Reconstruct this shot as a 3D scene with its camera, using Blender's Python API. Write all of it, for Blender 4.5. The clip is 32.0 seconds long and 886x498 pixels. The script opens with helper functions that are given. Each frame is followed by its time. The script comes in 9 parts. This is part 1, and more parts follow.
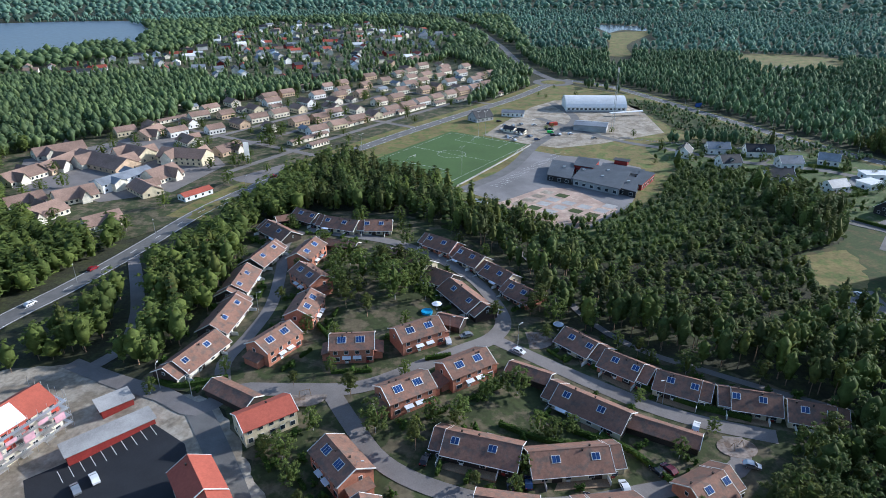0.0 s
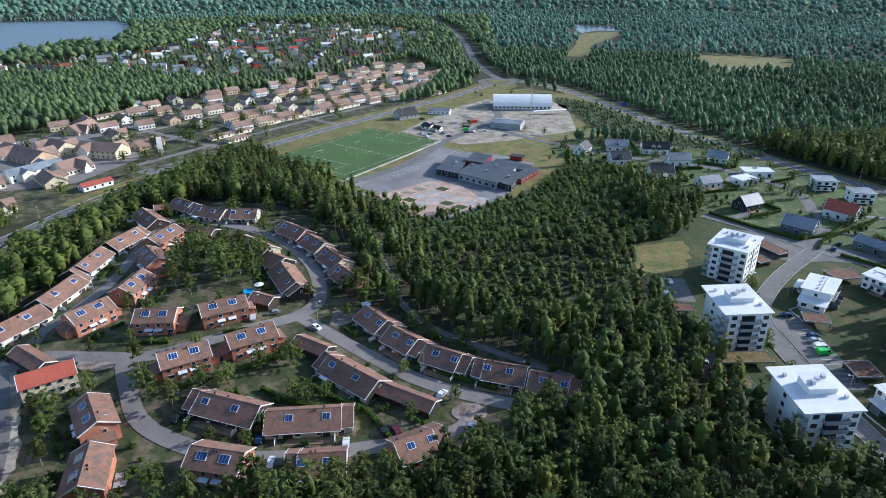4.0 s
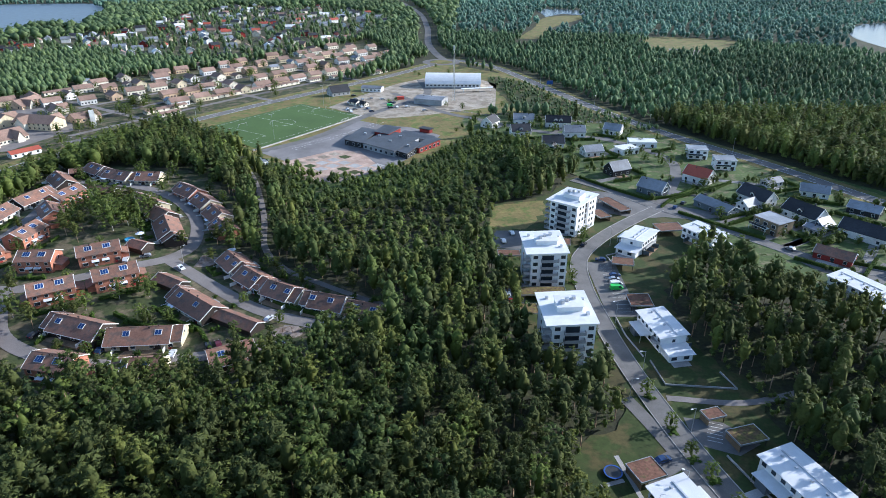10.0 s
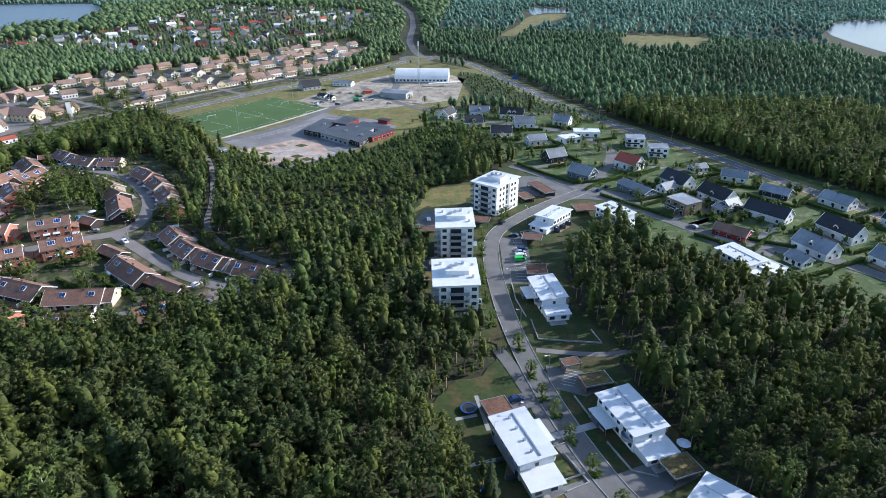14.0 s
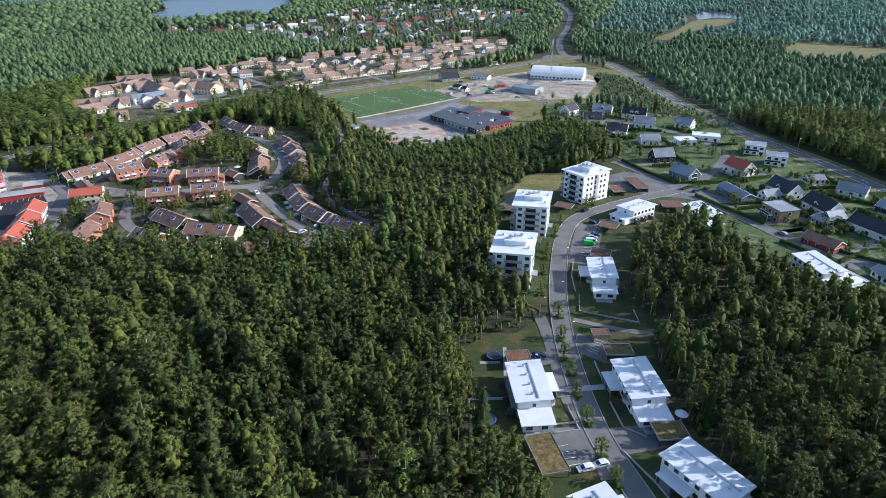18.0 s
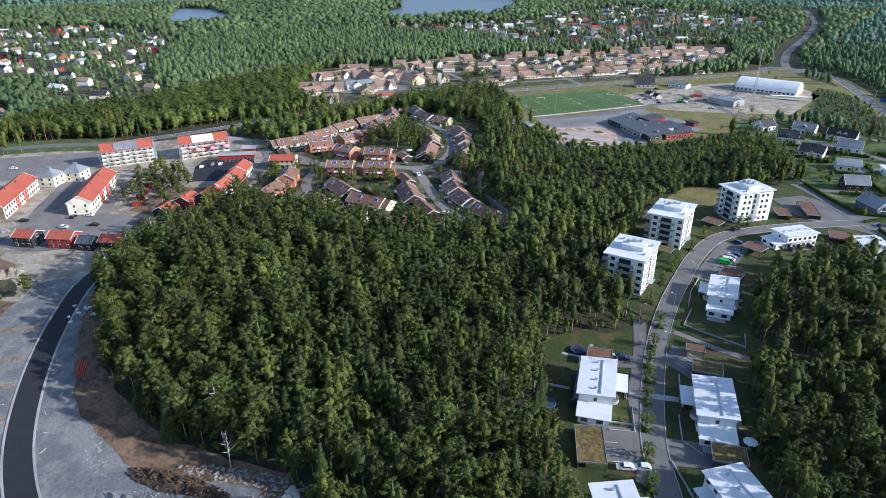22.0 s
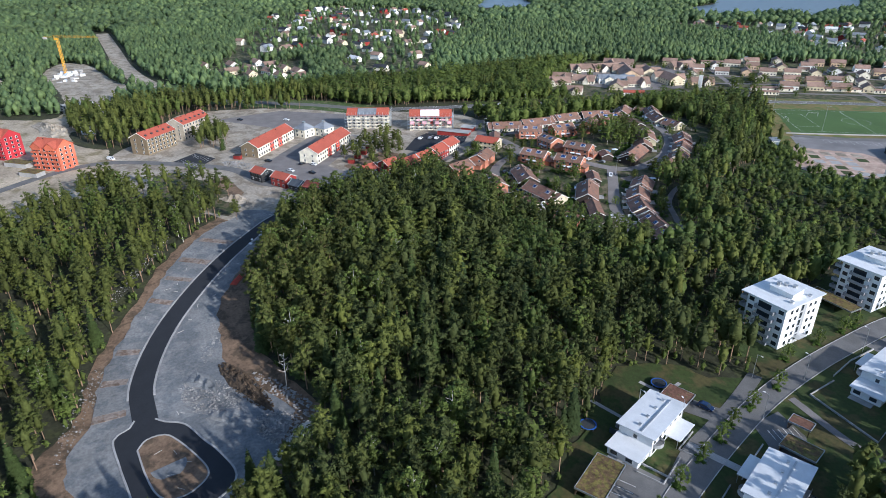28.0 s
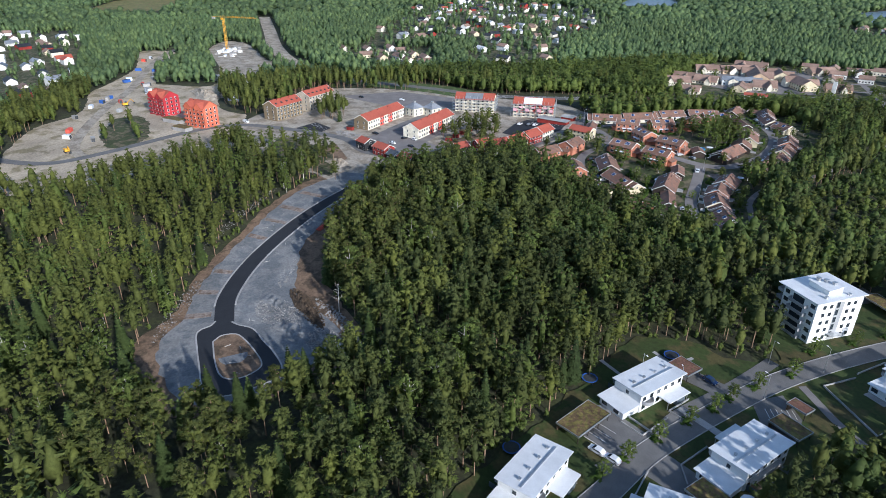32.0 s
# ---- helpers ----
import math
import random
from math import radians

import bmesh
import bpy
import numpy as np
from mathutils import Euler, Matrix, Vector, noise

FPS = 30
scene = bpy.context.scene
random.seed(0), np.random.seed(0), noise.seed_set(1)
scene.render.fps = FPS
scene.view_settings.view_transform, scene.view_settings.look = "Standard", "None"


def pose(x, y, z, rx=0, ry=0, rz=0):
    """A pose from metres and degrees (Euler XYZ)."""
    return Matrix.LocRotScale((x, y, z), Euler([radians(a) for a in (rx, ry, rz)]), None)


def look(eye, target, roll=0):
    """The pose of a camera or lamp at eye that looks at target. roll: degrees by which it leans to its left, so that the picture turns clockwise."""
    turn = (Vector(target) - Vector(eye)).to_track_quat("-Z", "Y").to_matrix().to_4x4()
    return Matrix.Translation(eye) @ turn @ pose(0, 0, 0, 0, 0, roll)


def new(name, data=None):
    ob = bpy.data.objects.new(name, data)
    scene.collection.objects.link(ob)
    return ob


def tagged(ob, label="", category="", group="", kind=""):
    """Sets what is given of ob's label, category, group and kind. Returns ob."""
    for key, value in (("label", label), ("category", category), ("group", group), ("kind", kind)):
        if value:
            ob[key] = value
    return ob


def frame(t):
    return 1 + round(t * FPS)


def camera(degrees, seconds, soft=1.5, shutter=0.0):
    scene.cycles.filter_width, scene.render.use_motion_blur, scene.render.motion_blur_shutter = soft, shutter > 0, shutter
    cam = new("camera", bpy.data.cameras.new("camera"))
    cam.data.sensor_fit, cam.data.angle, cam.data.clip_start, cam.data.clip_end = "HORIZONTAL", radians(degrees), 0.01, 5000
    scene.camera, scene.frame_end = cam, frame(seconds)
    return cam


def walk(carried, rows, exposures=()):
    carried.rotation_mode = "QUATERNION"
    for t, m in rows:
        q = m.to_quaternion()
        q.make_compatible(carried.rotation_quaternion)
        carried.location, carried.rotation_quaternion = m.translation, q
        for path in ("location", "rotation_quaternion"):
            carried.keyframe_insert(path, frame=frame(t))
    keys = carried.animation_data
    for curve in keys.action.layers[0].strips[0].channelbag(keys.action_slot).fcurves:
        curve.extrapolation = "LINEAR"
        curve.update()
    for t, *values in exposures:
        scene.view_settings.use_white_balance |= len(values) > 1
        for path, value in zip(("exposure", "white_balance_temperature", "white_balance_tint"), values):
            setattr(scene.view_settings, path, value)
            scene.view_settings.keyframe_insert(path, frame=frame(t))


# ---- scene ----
cam = camera(70.23, 32.0, soft=0.9)
# seconds, place, pitch from straight down, roll, heading
PATH = [
    (0.0, -58.10, 13.42, 115.70, 65.448, 0.001, -1.263),
    (0.5, -48.57, 10.70, 116.46, 65.402, -0.007, -0.756),
    (1.0, -38.16, 8.06, 117.42, 65.344, 0.019, -0.358),
    (1.5, -27.82, 6.26, 117.44, 65.373, 0.046, -0.129),
    (2.0, -17.60, 4.09, 117.88, 65.351, 0.068, -0.029),
    (2.5, -8.59, 2.32, 117.84, 65.386, 0.067, -0.060),
    (3.0, 0.00, -0.00, 118.00, 65.393, 0.035, 0.000),
    (3.5, 7.43, -2.39, 117.80, 65.445, 0.002, 0.030),
    (5.5, 30.85, -12.97, 117.62, 65.169, -0.053, -0.002),
    (6.0, 35.99, -15.62, 117.39, 64.744, -0.049, 0.006),
    (6.5, 41.07, -18.11, 117.25, 64.314, -0.022, -0.011),
    (7.0, 46.19, -20.43, 117.39, 64.295, 0.013, -0.033),
    (7.5, 50.77, -23.18, 117.29, 64.345, 0.053, -0.081),
    (8.0, 55.22, -26.07, 117.31, 64.325, 0.094, -0.149),
    (8.5, 59.73, -29.38, 117.45, 64.300, 0.115, -0.114),
    (9.0, 64.02, -32.46, 117.27, 64.285, 0.130, -0.145),
    (9.5, 68.61, -35.15, 117.35, 64.227, 0.135, -0.114),
    (10.0, 73.31, -38.55, 117.21, 64.268, 0.122, -0.088),
    (10.5, 78.15, -41.43, 117.05, 64.277, 0.097, -0.030),
    (11.0, 83.28, -44.74, 117.23, 64.283, 0.042, 0.054),
    (11.5, 88.16, -47.94, 117.30, 64.278, -0.024, 0.060),
    (12.0, 92.80, -50.99, 117.63, 64.244, -0.080, 0.036),
    (12.5, 97.00, -53.76, 117.89, 64.225, -0.110, 0.024),
    (13.0, 101.40, -56.72, 117.92, 64.252, -0.139, 0.022),
    (13.5, 105.98, -59.60, 117.49, 64.268, -0.142, 0.087),
    (15.5, 122.70, -71.09, 116.72, 64.274, 0.102, 5.979),
    (16.0, 127.07, -74.64, 116.90, 64.268, 0.124, 8.133),
    (16.5, 131.62, -77.46, 116.64, 64.301, 0.115, 9.963),
    (17.0, 135.89, -80.87, 116.62, 64.354, 0.078, 11.699),
    (17.5, 140.42, -82.66, 116.28, 64.355, 0.039, 13.654),
    (18.0, 144.60, -85.57, 116.41, 64.399, 0.045, 15.610),
    (18.5, 149.07, -87.71, 116.61, 64.383, 0.025, 18.189),
    (19.0, 153.47, -89.01, 116.70, 64.434, -0.026, 20.666),
    (19.5, 158.31, -89.25, 116.79, 64.474, -0.087, 22.874),
    (20.0, 162.47, -89.50, 117.05, 64.532, -0.134, 25.690),
    (20.5, 166.86, -89.30, 116.88, 64.573, -0.209, 28.649),
    (21.0, 171.52, -88.83, 117.25, 64.619, -0.230, 31.327),
    (21.5, 175.60, -87.90, 117.29, 64.588, -0.227, 33.487),
    (22.0, 179.82, -86.39, 117.30, 64.583, -0.183, 35.654),
    (22.5, 183.36, -85.43, 117.30, 64.523, -0.127, 37.803),
    (23.0, 187.56, -83.95, 117.44, 64.491, -0.066, 39.626),
    (23.5, 191.19, -82.02, 116.97, 64.492, -0.047, 41.336),
    (24.0, 194.56, -80.37, 117.87, 64.314, -0.005, 43.795),
    (24.5, 197.76, -77.60, 117.85, 64.293, 0.057, 45.693),
    (25.0, 201.65, -74.16, 117.49, 64.357, 0.153, 48.054),
    (25.5, 204.96, -71.53, 118.18, 64.260, 0.163, 50.623),
    (27.5, 217.94, -50.01, 116.76, 64.053, -0.207, 61.376),
    (28.0, 220.55, -45.21, 116.35, 64.057, -0.262, 63.400),
    (28.5, 223.32, -41.70, 116.11, 64.057, -0.239, 65.033),
    (29.0, 226.83, -38.95, 115.83, 64.040, -0.155, 66.455),
    (29.5, 230.83, -36.85, 115.63, 63.996, -0.053, 67.970),
    (30.0, 235.29, -35.02, 115.54, 63.939, 0.037, 69.933),
    (30.5, 240.08, -33.29, 115.15, 63.956, 0.125, 71.975),
    (31.0, 245.07, -31.91, 115.28, 63.899, 0.217, 73.545),
    (31.5, 249.78, -29.80, 114.83, 63.853, 0.310, 74.865),
    (32.0, 254.66, -28.69, 114.72, 63.772, 0.413, 76.337),
]
walk(cam, [(t, Matrix.Translation((x, y, z)) @ Euler((0, 0, radians(h))).to_matrix().to_4x4() @ Euler((radians(p), 0, 0)).to_matrix().to_4x4() @ Euler((0, 0, radians(r))).to_matrix().to_4x4()) for t, x, y, z, p, r, h in PATH], exposures=((0.0, 0.25, 5650, 10), (10.0, 0.52, 5700, 11), (20.0, 0.46, 5800, 12), (26.0, 0.28, 5800, 11), (32.0, 0.12, 5750, 11)))

# ---- sky and sun ----
SUN_AZ, SUN_EL = 71.0, 23.0
world = bpy.data.worlds.new("sky")
scene.world = world
world.use_nodes = True
_bg = world.node_tree.nodes["Background"]
_sky = world.node_tree.nodes.new("ShaderNodeTexSky")
_sky.sky_type = "NISHITA"
_sky.sun_disc = False
_sky.sun_elevation, _sky.sun_rotation = radians(SUN_EL), radians(SUN_AZ)
_sky.air_density, _sky.dust_density, _sky.ozone_density = 1.15, 1.0, 2.0
world.node_tree.links.new(_sky.outputs[0], _bg.inputs[0])
_bg.inputs[1].default_value = 0.15
_sun = new("sun", bpy.data.lights.new("sun", "SUN"))
_sun.data.energy, _sun.data.angle, _sun.data.color = 5.0, radians(1.0), (1.0, 0.94, 0.85)
_way = Vector((math.sin(radians(SUN_AZ)) * math.cos(radians(SUN_EL)), math.cos(radians(SUN_AZ)) * math.cos(radians(SUN_EL)), math.sin(radians(SUN_EL))))
_sun.matrix_world = look(_way * 300, (0, 0, 0))

# ---- materials ----
def mat(name, base, rough=0.8, metal=0.0, var=0.25, scale=1.5, var2=0.25, scale2=0.12, bump=0.0, tint=None, amount=0.5, rand=0.0, through_light=0.0, wave=None, spec=0.4, tone=None):
    """A surface with fine grain (scale, per metre), broad stains (scale2), a second colour in patches and, with rand, a shift from object to object."""
    m = bpy.data.materials.new(name)
    m.use_nodes = True
    nt = m.node_tree
    N, K = nt.nodes, nt.links.new
    bsdf = N["Principled BSDF"]
    geo = N.new("ShaderNodeNewGeometry")
    def noise_at(sc, detail):
        n = N.new("ShaderNodeTexNoise")
        n.inputs["Scale"].default_value, n.inputs["Detail"].default_value, n.inputs["Roughness"].default_value = sc, detail, 0.6
        K(geo.outputs["Position"], n.inputs["Vector"])
        return n
    def blend(fac, a, b, kind="MIX"):
        x = N.new("ShaderNodeMix")
        x.data_type, x.blend_type = "RGBA", kind
        for slot, v in ((0, fac), (6, a), (7, b)):
            if hasattr(v, "links"):
                K(v, x.inputs[slot])
            else:
                x.inputs[slot].default_value = v
        return x.outputs[2]
    def span(sock, lo, hi):
        r = N.new("ShaderNodeMapRange")
        K(sock, r.inputs[0])
        r.inputs[1].default_value, r.inputs[2].default_value = 0.3, 0.7
        r.inputs[3].default_value, r.inputs[4].default_value = lo, hi
        return r.outputs[0]
    def grey(sock):
        c = N.new("ShaderNodeCombineColor")
        for i in range(3):
            K(sock, c.inputs[i])
        return c.outputs[0]
    fine, broad = noise_at(scale, 4), noise_at(scale2, 3)
    col = (*base, 1)
    if tint:
        other = noise_at(scale2 * 2.3, 4)
        r = N.new("ShaderNodeMapRange")
        K(other.outputs[0], r.inputs[0])
        r.inputs[1].default_value, r.inputs[2].default_value = 0.62 - amount * 0.3, 0.72 - amount * 0.3
        col = blend(r.outputs[0], col, (*tint, 1))
    col = blend(1.0, col, grey(span(fine.outputs[0], 1 - var, 1 + var)), "MULTIPLY")
    col = blend(1.0, col, grey(span(broad.outputs[0], 1 - var2, 1 + var2)), "MULTIPLY")
    if rand:
        info = N.new("ShaderNodeObjectInfo")
        r = N.new("ShaderNodeMapRange")
        K(info.outputs["Random"], r.inputs[0])
        r.inputs[3].default_value, r.inputs[4].default_value = 1 - rand, 1 + rand
        col = blend(1.0, col, grey(r.outputs[0]), "MULTIPLY")
    if tone:
        # each tree of a wood leans towards a second leaf colour by its own amount
        own = N.new("ShaderNodeAttribute")
        own.attribute_name = "tone"
        col = blend(own.outputs["Fac"], col, blend(1.0, col, (*tone, 1), "MULTIPLY"))
    if wave:
        w = N.new("ShaderNodeTexWave")
        tc = N.new("ShaderNodeTexCoord")
        w.wave_type, w.bands_direction = "BANDS", wave[0]
        w.inputs["Scale"].default_value, w.inputs["Distortion"].default_value = wave[1], 0.6
        K(tc.outputs["Object"], w.inputs["Vector"])
        col = blend(1.0, col, grey(span(w.outputs[1], 1 - wave[2], 1.0)), "MULTIPLY")
    if hasattr(col, "links"):
        K(col, bsdf.inputs["Base Color"])
    else:
        bsdf.inputs["Base Color"].default_value = col
    bsdf.inputs["Roughness"].default_value, bsdf.inputs["Metallic"].default_value = rough, metal
    bsdf.inputs["Specular IOR Level"].default_value = spec
    if bump:
        b = N.new("ShaderNodeBump")
        b.inputs["Strength"].default_value, b.inputs["Distance"].default_value = 0.6, bump
        K(fine.outputs[0], b.inputs["Height"])
        K(b.outputs[0], bsdf.inputs["Normal"])
    if through_light:
        t = N.new("ShaderNodeBsdfTranslucent")
        mix = N.new("ShaderNodeMixShader")
        mix.inputs[0].default_value = through_light
        K(col, t.inputs[0])
        K(bsdf.outputs[0], mix.inputs[1])
        K(t.outputs[0], mix.inputs[2])
        K(mix.outputs[0], N["Material Output"].inputs[0])
    return m


FLOOR = mat("forest_floor", (0.034, 0.036, 0.018), 0.95, var=0.4, scale=0.8, scale2=0.06, tint=(0.045, 0.05, 0.018), bump=0.3)
VILLALAWN = mat("villa_lawn", (0.06, 0.096, 0.024), 0.95, var=0.3, scale=0.6, scale2=0.08, tint=(0.15, 0.14, 0.075), amount=0.28, bump=0.05)
SLATE = mat("slate_grey_roof", (0.075, 0.085, 0.10), 0.6, var=0.15, scale=1.0, wave=("Y", 5.0, 0.1))
LAWN = mat("lawn", (0.038, 0.058, 0.013), 0.95, var=0.25, scale=0.9, scale2=0.05, tint=(0.078, 0.068, 0.024), amount=0.45, bump=0.05)
GARDEN = mat("garden_ground", (0.042, 0.054, 0.017), 0.95, var=0.35, scale=0.5, scale2=0.07, tint=(0.12, 0.10, 0.06), amount=0.5, bump=0.1)
DRYGRASS = mat("dry_grass", (0.18, 0.146, 0.052), 0.95, var=0.25, scale=0.6, scale2=0.06, tint=(0.11, 0.135, 0.032), amount=0.45)
TURF = mat("artificial_turf", (0.063, 0.117, 0.03), 0.9, var=0.1, scale=0.5, scale2=0.03, var2=0.12)
ASPHALT = mat("old_asphalt", (0.15, 0.145, 0.14), 0.9, var=0.12, scale=3.0, scale2=0.15, var2=0.2, bump=0.01)
STREET = mat("estate_street", (0.195, 0.177, 0.168), 0.92, var=0.12, scale=2.5, scale2=0.12, var2=0.18)
NEWASPHALT = mat("fresh_asphalt", (0.022, 0.024, 0.029), 0.85, var=0.15, scale=3.0, scale2=0.2, var2=0.15)
GRAVEL = mat("crushed_gravel", (0.215, 0.215, 0.212), 0.95, var=0.22, scale=1.2, scale2=0.07, var2=0.2, tint=(0.15, 0.158, 0.166), amount=0.55, bump=0.1)
SITEDIRT = mat("site_ground", (0.36, 0.315, 0.255), 0.95, var=0.25, scale=0.7, scale2=0.05, var2=0.25, tint=(0.24, 0.20, 0.15), amount=0.5, bump=0.1)
EARTH = mat("bare_earth", (0.19, 0.125, 0.08), 0.95, var=0.3, scale=1.0, scale2=0.1, tint=(0.10, 0.07, 0.045), amount=0.4, bump=0.15)
PLOTEDGE = mat("brown_gravel", (0.25, 0.205, 0.175), 0.95, var=0.25, scale=1.2, scale2=0.15, tint=(0.17, 0.12, 0.09), amount=0.4, bump=0.08)
WORKDIRT = mat("trodden_dirt", (0.42, 0.35, 0.26), 0.95, var=0.25, scale=0.7, scale2=0.03, var2=0.25, tint=(0.24, 0.20, 0.12), amount=0.4, bump=0.1)
YARD = mat("school_yard", (0.21, 0.20, 0.20), 0.9, var=0.1, scale=1.5, scale2=0.05)
PLAYPINK = mat("pink_paving", (0.42, 0.30, 0.24), 0.9, var=0.12, scale=1.5, scale2=0.1, tint=(0.5, 0.38, 0.3), amount=0.4)
KERB = mat("granite_kerb", (0.36, 0.35, 0.34), 0.85, var=0.15, scale=3.0)
WHITELINE = mat("road_paint", (0.75, 0.75, 0.73), 0.8, var=0.2, scale=4.0)
WATER = mat("lake_water", (0.11, 0.15, 0.20), 0.35, var=0.05, scale=0.05, bump=0.0, spec=0.5)
SHINE = mat("bright_water", (0.10, 0.12, 0.14), 0.25, var=0.05, scale=0.05, spec=0.9)
ROCK = mat("blasted_rock", (0.27, 0.26, 0.25), 0.9, var=0.3, scale=0.9, scale2=0.3, var2=0.3, bump=0.15)
NEEDLE = mat("pine_needles", (0.088, 0.104, 0.030), 0.8, spec=0.2, var=0.3, scale=0.9, scale2=0.16, var2=0.3, tint=(0.125, 0.142, 0.03), amount=0.3, rand=0.3, through_light=0.34)
SPRUCE = mat("spruce_needles", (0.056, 0.082, 0.024), 0.8, spec=0.2, var=0.3, scale=0.9, scale2=0.16, var2=0.3, tint=(0.07, 0.105, 0.028), amount=0.15, rand=0.25, through_light=0.28)
LEAF = mat("birch_leaves", (0.105, 0.142, 0.034), 0.75, spec=0.25, var=0.3, scale=0.9, scale2=0.16, var2=0.25, tint=(0.15, 0.19, 0.045), amount=0.35, rand=0.25, through_light=0.4)
WOODNEEDLE = mat("pine_wood_needles", (0.064, 0.081, 0.027), 0.8, spec=0.2, var=0.3, scale=0.9, scale2=0.02, var2=0.25, tone=(2.1, 1.9, 1.3), through_light=0.34)
WOODSPRUCE = mat("spruce_wood_needles", (0.045, 0.067, 0.023), 0.8, spec=0.2, var=0.3, scale=0.9, scale2=0.02, var2=0.25, tone=(1.5, 1.45, 1.2), through_light=0.28)
WOODLEAF = mat("leafy_wood_leaves", (0.08, 0.116, 0.033), 0.75, spec=0.25, var=0.3, scale=0.9, scale2=0.02, var2=0.25, tone=(1.8, 1.6, 1.2), through_light=0.4)
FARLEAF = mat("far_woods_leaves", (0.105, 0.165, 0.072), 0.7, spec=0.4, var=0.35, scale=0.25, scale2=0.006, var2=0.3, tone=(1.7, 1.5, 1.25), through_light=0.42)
# Haze is put into the far needle colours: slightly here, strongly in the next.
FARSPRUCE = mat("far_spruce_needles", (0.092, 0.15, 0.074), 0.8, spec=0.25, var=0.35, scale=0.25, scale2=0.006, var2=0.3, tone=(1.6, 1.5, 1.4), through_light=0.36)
FARWOODS = mat("haze_tinted_needles", (0.125, 0.215, 0.165), 0.8, spec=0.3, var=0.3, scale=0.1, scale2=0.004, var2=0.3, tone=(1.5, 1.45, 1.35), through_light=0.36)
HEDGE = mat("hedge_leaves", (0.06, 0.10, 0.02), 0.85, spec=0.12, var=0.4, scale=2.0, scale2=0.3, through_light=0.25)
BARK = mat("pine_bark", (0.30, 0.20, 0.13), 0.9, var=0.3, scale=2.0, rand=0.2)
BIRCHBARK = mat("birch_bark", (0.45, 0.43, 0.40), 0.85, var=0.4, scale=2.5, rand=0.1)
TILE = mat("brown_roof_tiles", (0.25, 0.132, 0.092), 0.8, var=0.18, scale=1.3, scale2=0.2, var2=0.16, rand=0.12, wave=("Y", 9.0, 0.16), tint=(0.17, 0.115, 0.09), amount=0.4)
# Paler and less red than TILE, for the village and suburb roofs.
VILLAGETILE = mat("village_roof_tiles", (0.265, 0.175, 0.135), 0.8, var=0.15, scale=1.3, scale2=0.1, rand=0.15, wave=("Y", 9.0, 0.14))
REDTILE = mat("orange_roof_tiles", (0.40, 0.095, 0.06), 0.75, var=0.12, scale=1.3, scale2=0.15, var2=0.1, rand=0.06, wave=("Y", 9.0, 0.14))
BLACKROOF = mat("black_roof_tiles", (0.028, 0.03, 0.036), 0.65, var=0.2, scale=1.3, rand=0.3, wave=("Y", 9.0, 0.12))
GREYROOF = mat("grey_metal_roof", (0.24, 0.26, 0.29), 0.5, var=0.1, scale=0.8, rand=0.25, wave=("X", 5.0, 0.12))
WHITEROOF = mat("white_metal_roof", (0.72, 0.73, 0.74), 0.5, var=0.06, scale=0.5, scale2=0.1, var2=0.08, wave=("Y", 5.2, 0.06))
BRICK = mat("red_brick", (0.44, 0.18, 0.112), 0.85, var=0.18, scale=3.0, scale2=0.3, rand=0.1, wave=("Z", 13.0, 0.1))
BRICKPALE = mat("pale_brick", (0.55, 0.40, 0.27), 0.85, var=0.15, scale=3.0, scale2=0.3, rand=0.12, wave=("Z", 13.0, 0.08))
CREAM = mat("cream_render", (0.60, 0.52, 0.36), 0.8, var=0.08, scale=2.0, scale2=0.3, rand=0.08)
PALE = mat("pale_cream_wall", (0.72, 0.67, 0.55), 0.8, var=0.08, scale=2.0, scale2=0.3, rand=0.06)
WHITE = mat("white_render", (0.79, 0.80, 0.80), 0.75, var=0.05, scale=1.5, scale2=0.25, var2=0.06)
WHITEWOOD = mat("white_painted_boards", (0.77, 0.76, 0.73), 0.7, var=0.08, scale=2.0, wave=("X", 11.0, 0.1))
DARKWOOD = mat("dark_brown_boards", (0.045, 0.032, 0.026), 0.75, var=0.2, scale=2.0, wave=("X", 11.0, 0.3))
REDWOOD = mat("falu_red_boards", (0.30, 0.035, 0.028), 0.8, var=0.15, scale=2.0, rand=0.08, wave=("X", 11.0, 0.25))
BRIGHTRED = mat("bright_red_render", (0.62, 0.09, 0.06), 0.75, var=0.1, scale=1.5)
BLACKWOOD = mat("black_boards", (0.03, 0.03, 0.032), 0.7, var=0.2, scale=2.0, wave=("X", 11.0, 0.3))
OLIVE = mat("olive_brown_render", (0.19, 0.145, 0.09), 0.8, var=0.1, scale=1.5)
SAND = mat("sand_coloured_render", (0.45, 0.39, 0.31), 0.8, var=0.1, scale=1.5)
BLUEGREY = mat("blue_grey_boards", (0.11, 0.14, 0.165), 0.75, var=0.12, scale=2.0, wave=("X", 11.0, 0.2))
GREYWALL = mat("grey_render", (0.34, 0.35, 0.36), 0.8, var=0.1, scale=2.0)
DECK = mat("timber_deck", (0.30, 0.20, 0.12), 0.8, var=0.2, scale=2.0, wave=("X", 14.0, 0.25))
SEDUM = mat("sedum_roof", (0.125, 0.08, 0.04), 0.95, var=0.4, scale=1.4, scale2=0.35, var2=0.3, tint=(0.15, 0.125, 0.035), amount=0.55, bump=0.06)
REDSEDUM = mat("red_sedum_roof", (0.15, 0.075, 0.05), 0.95, var=0.35, scale=1.4, scale2=0.3, tint=(0.11, 0.09, 0.04), amount=0.2, bump=0.06)
TRIM = mat("white_trim", (0.78, 0.77, 0.74), 0.6, var=0.05, scale=3.0)
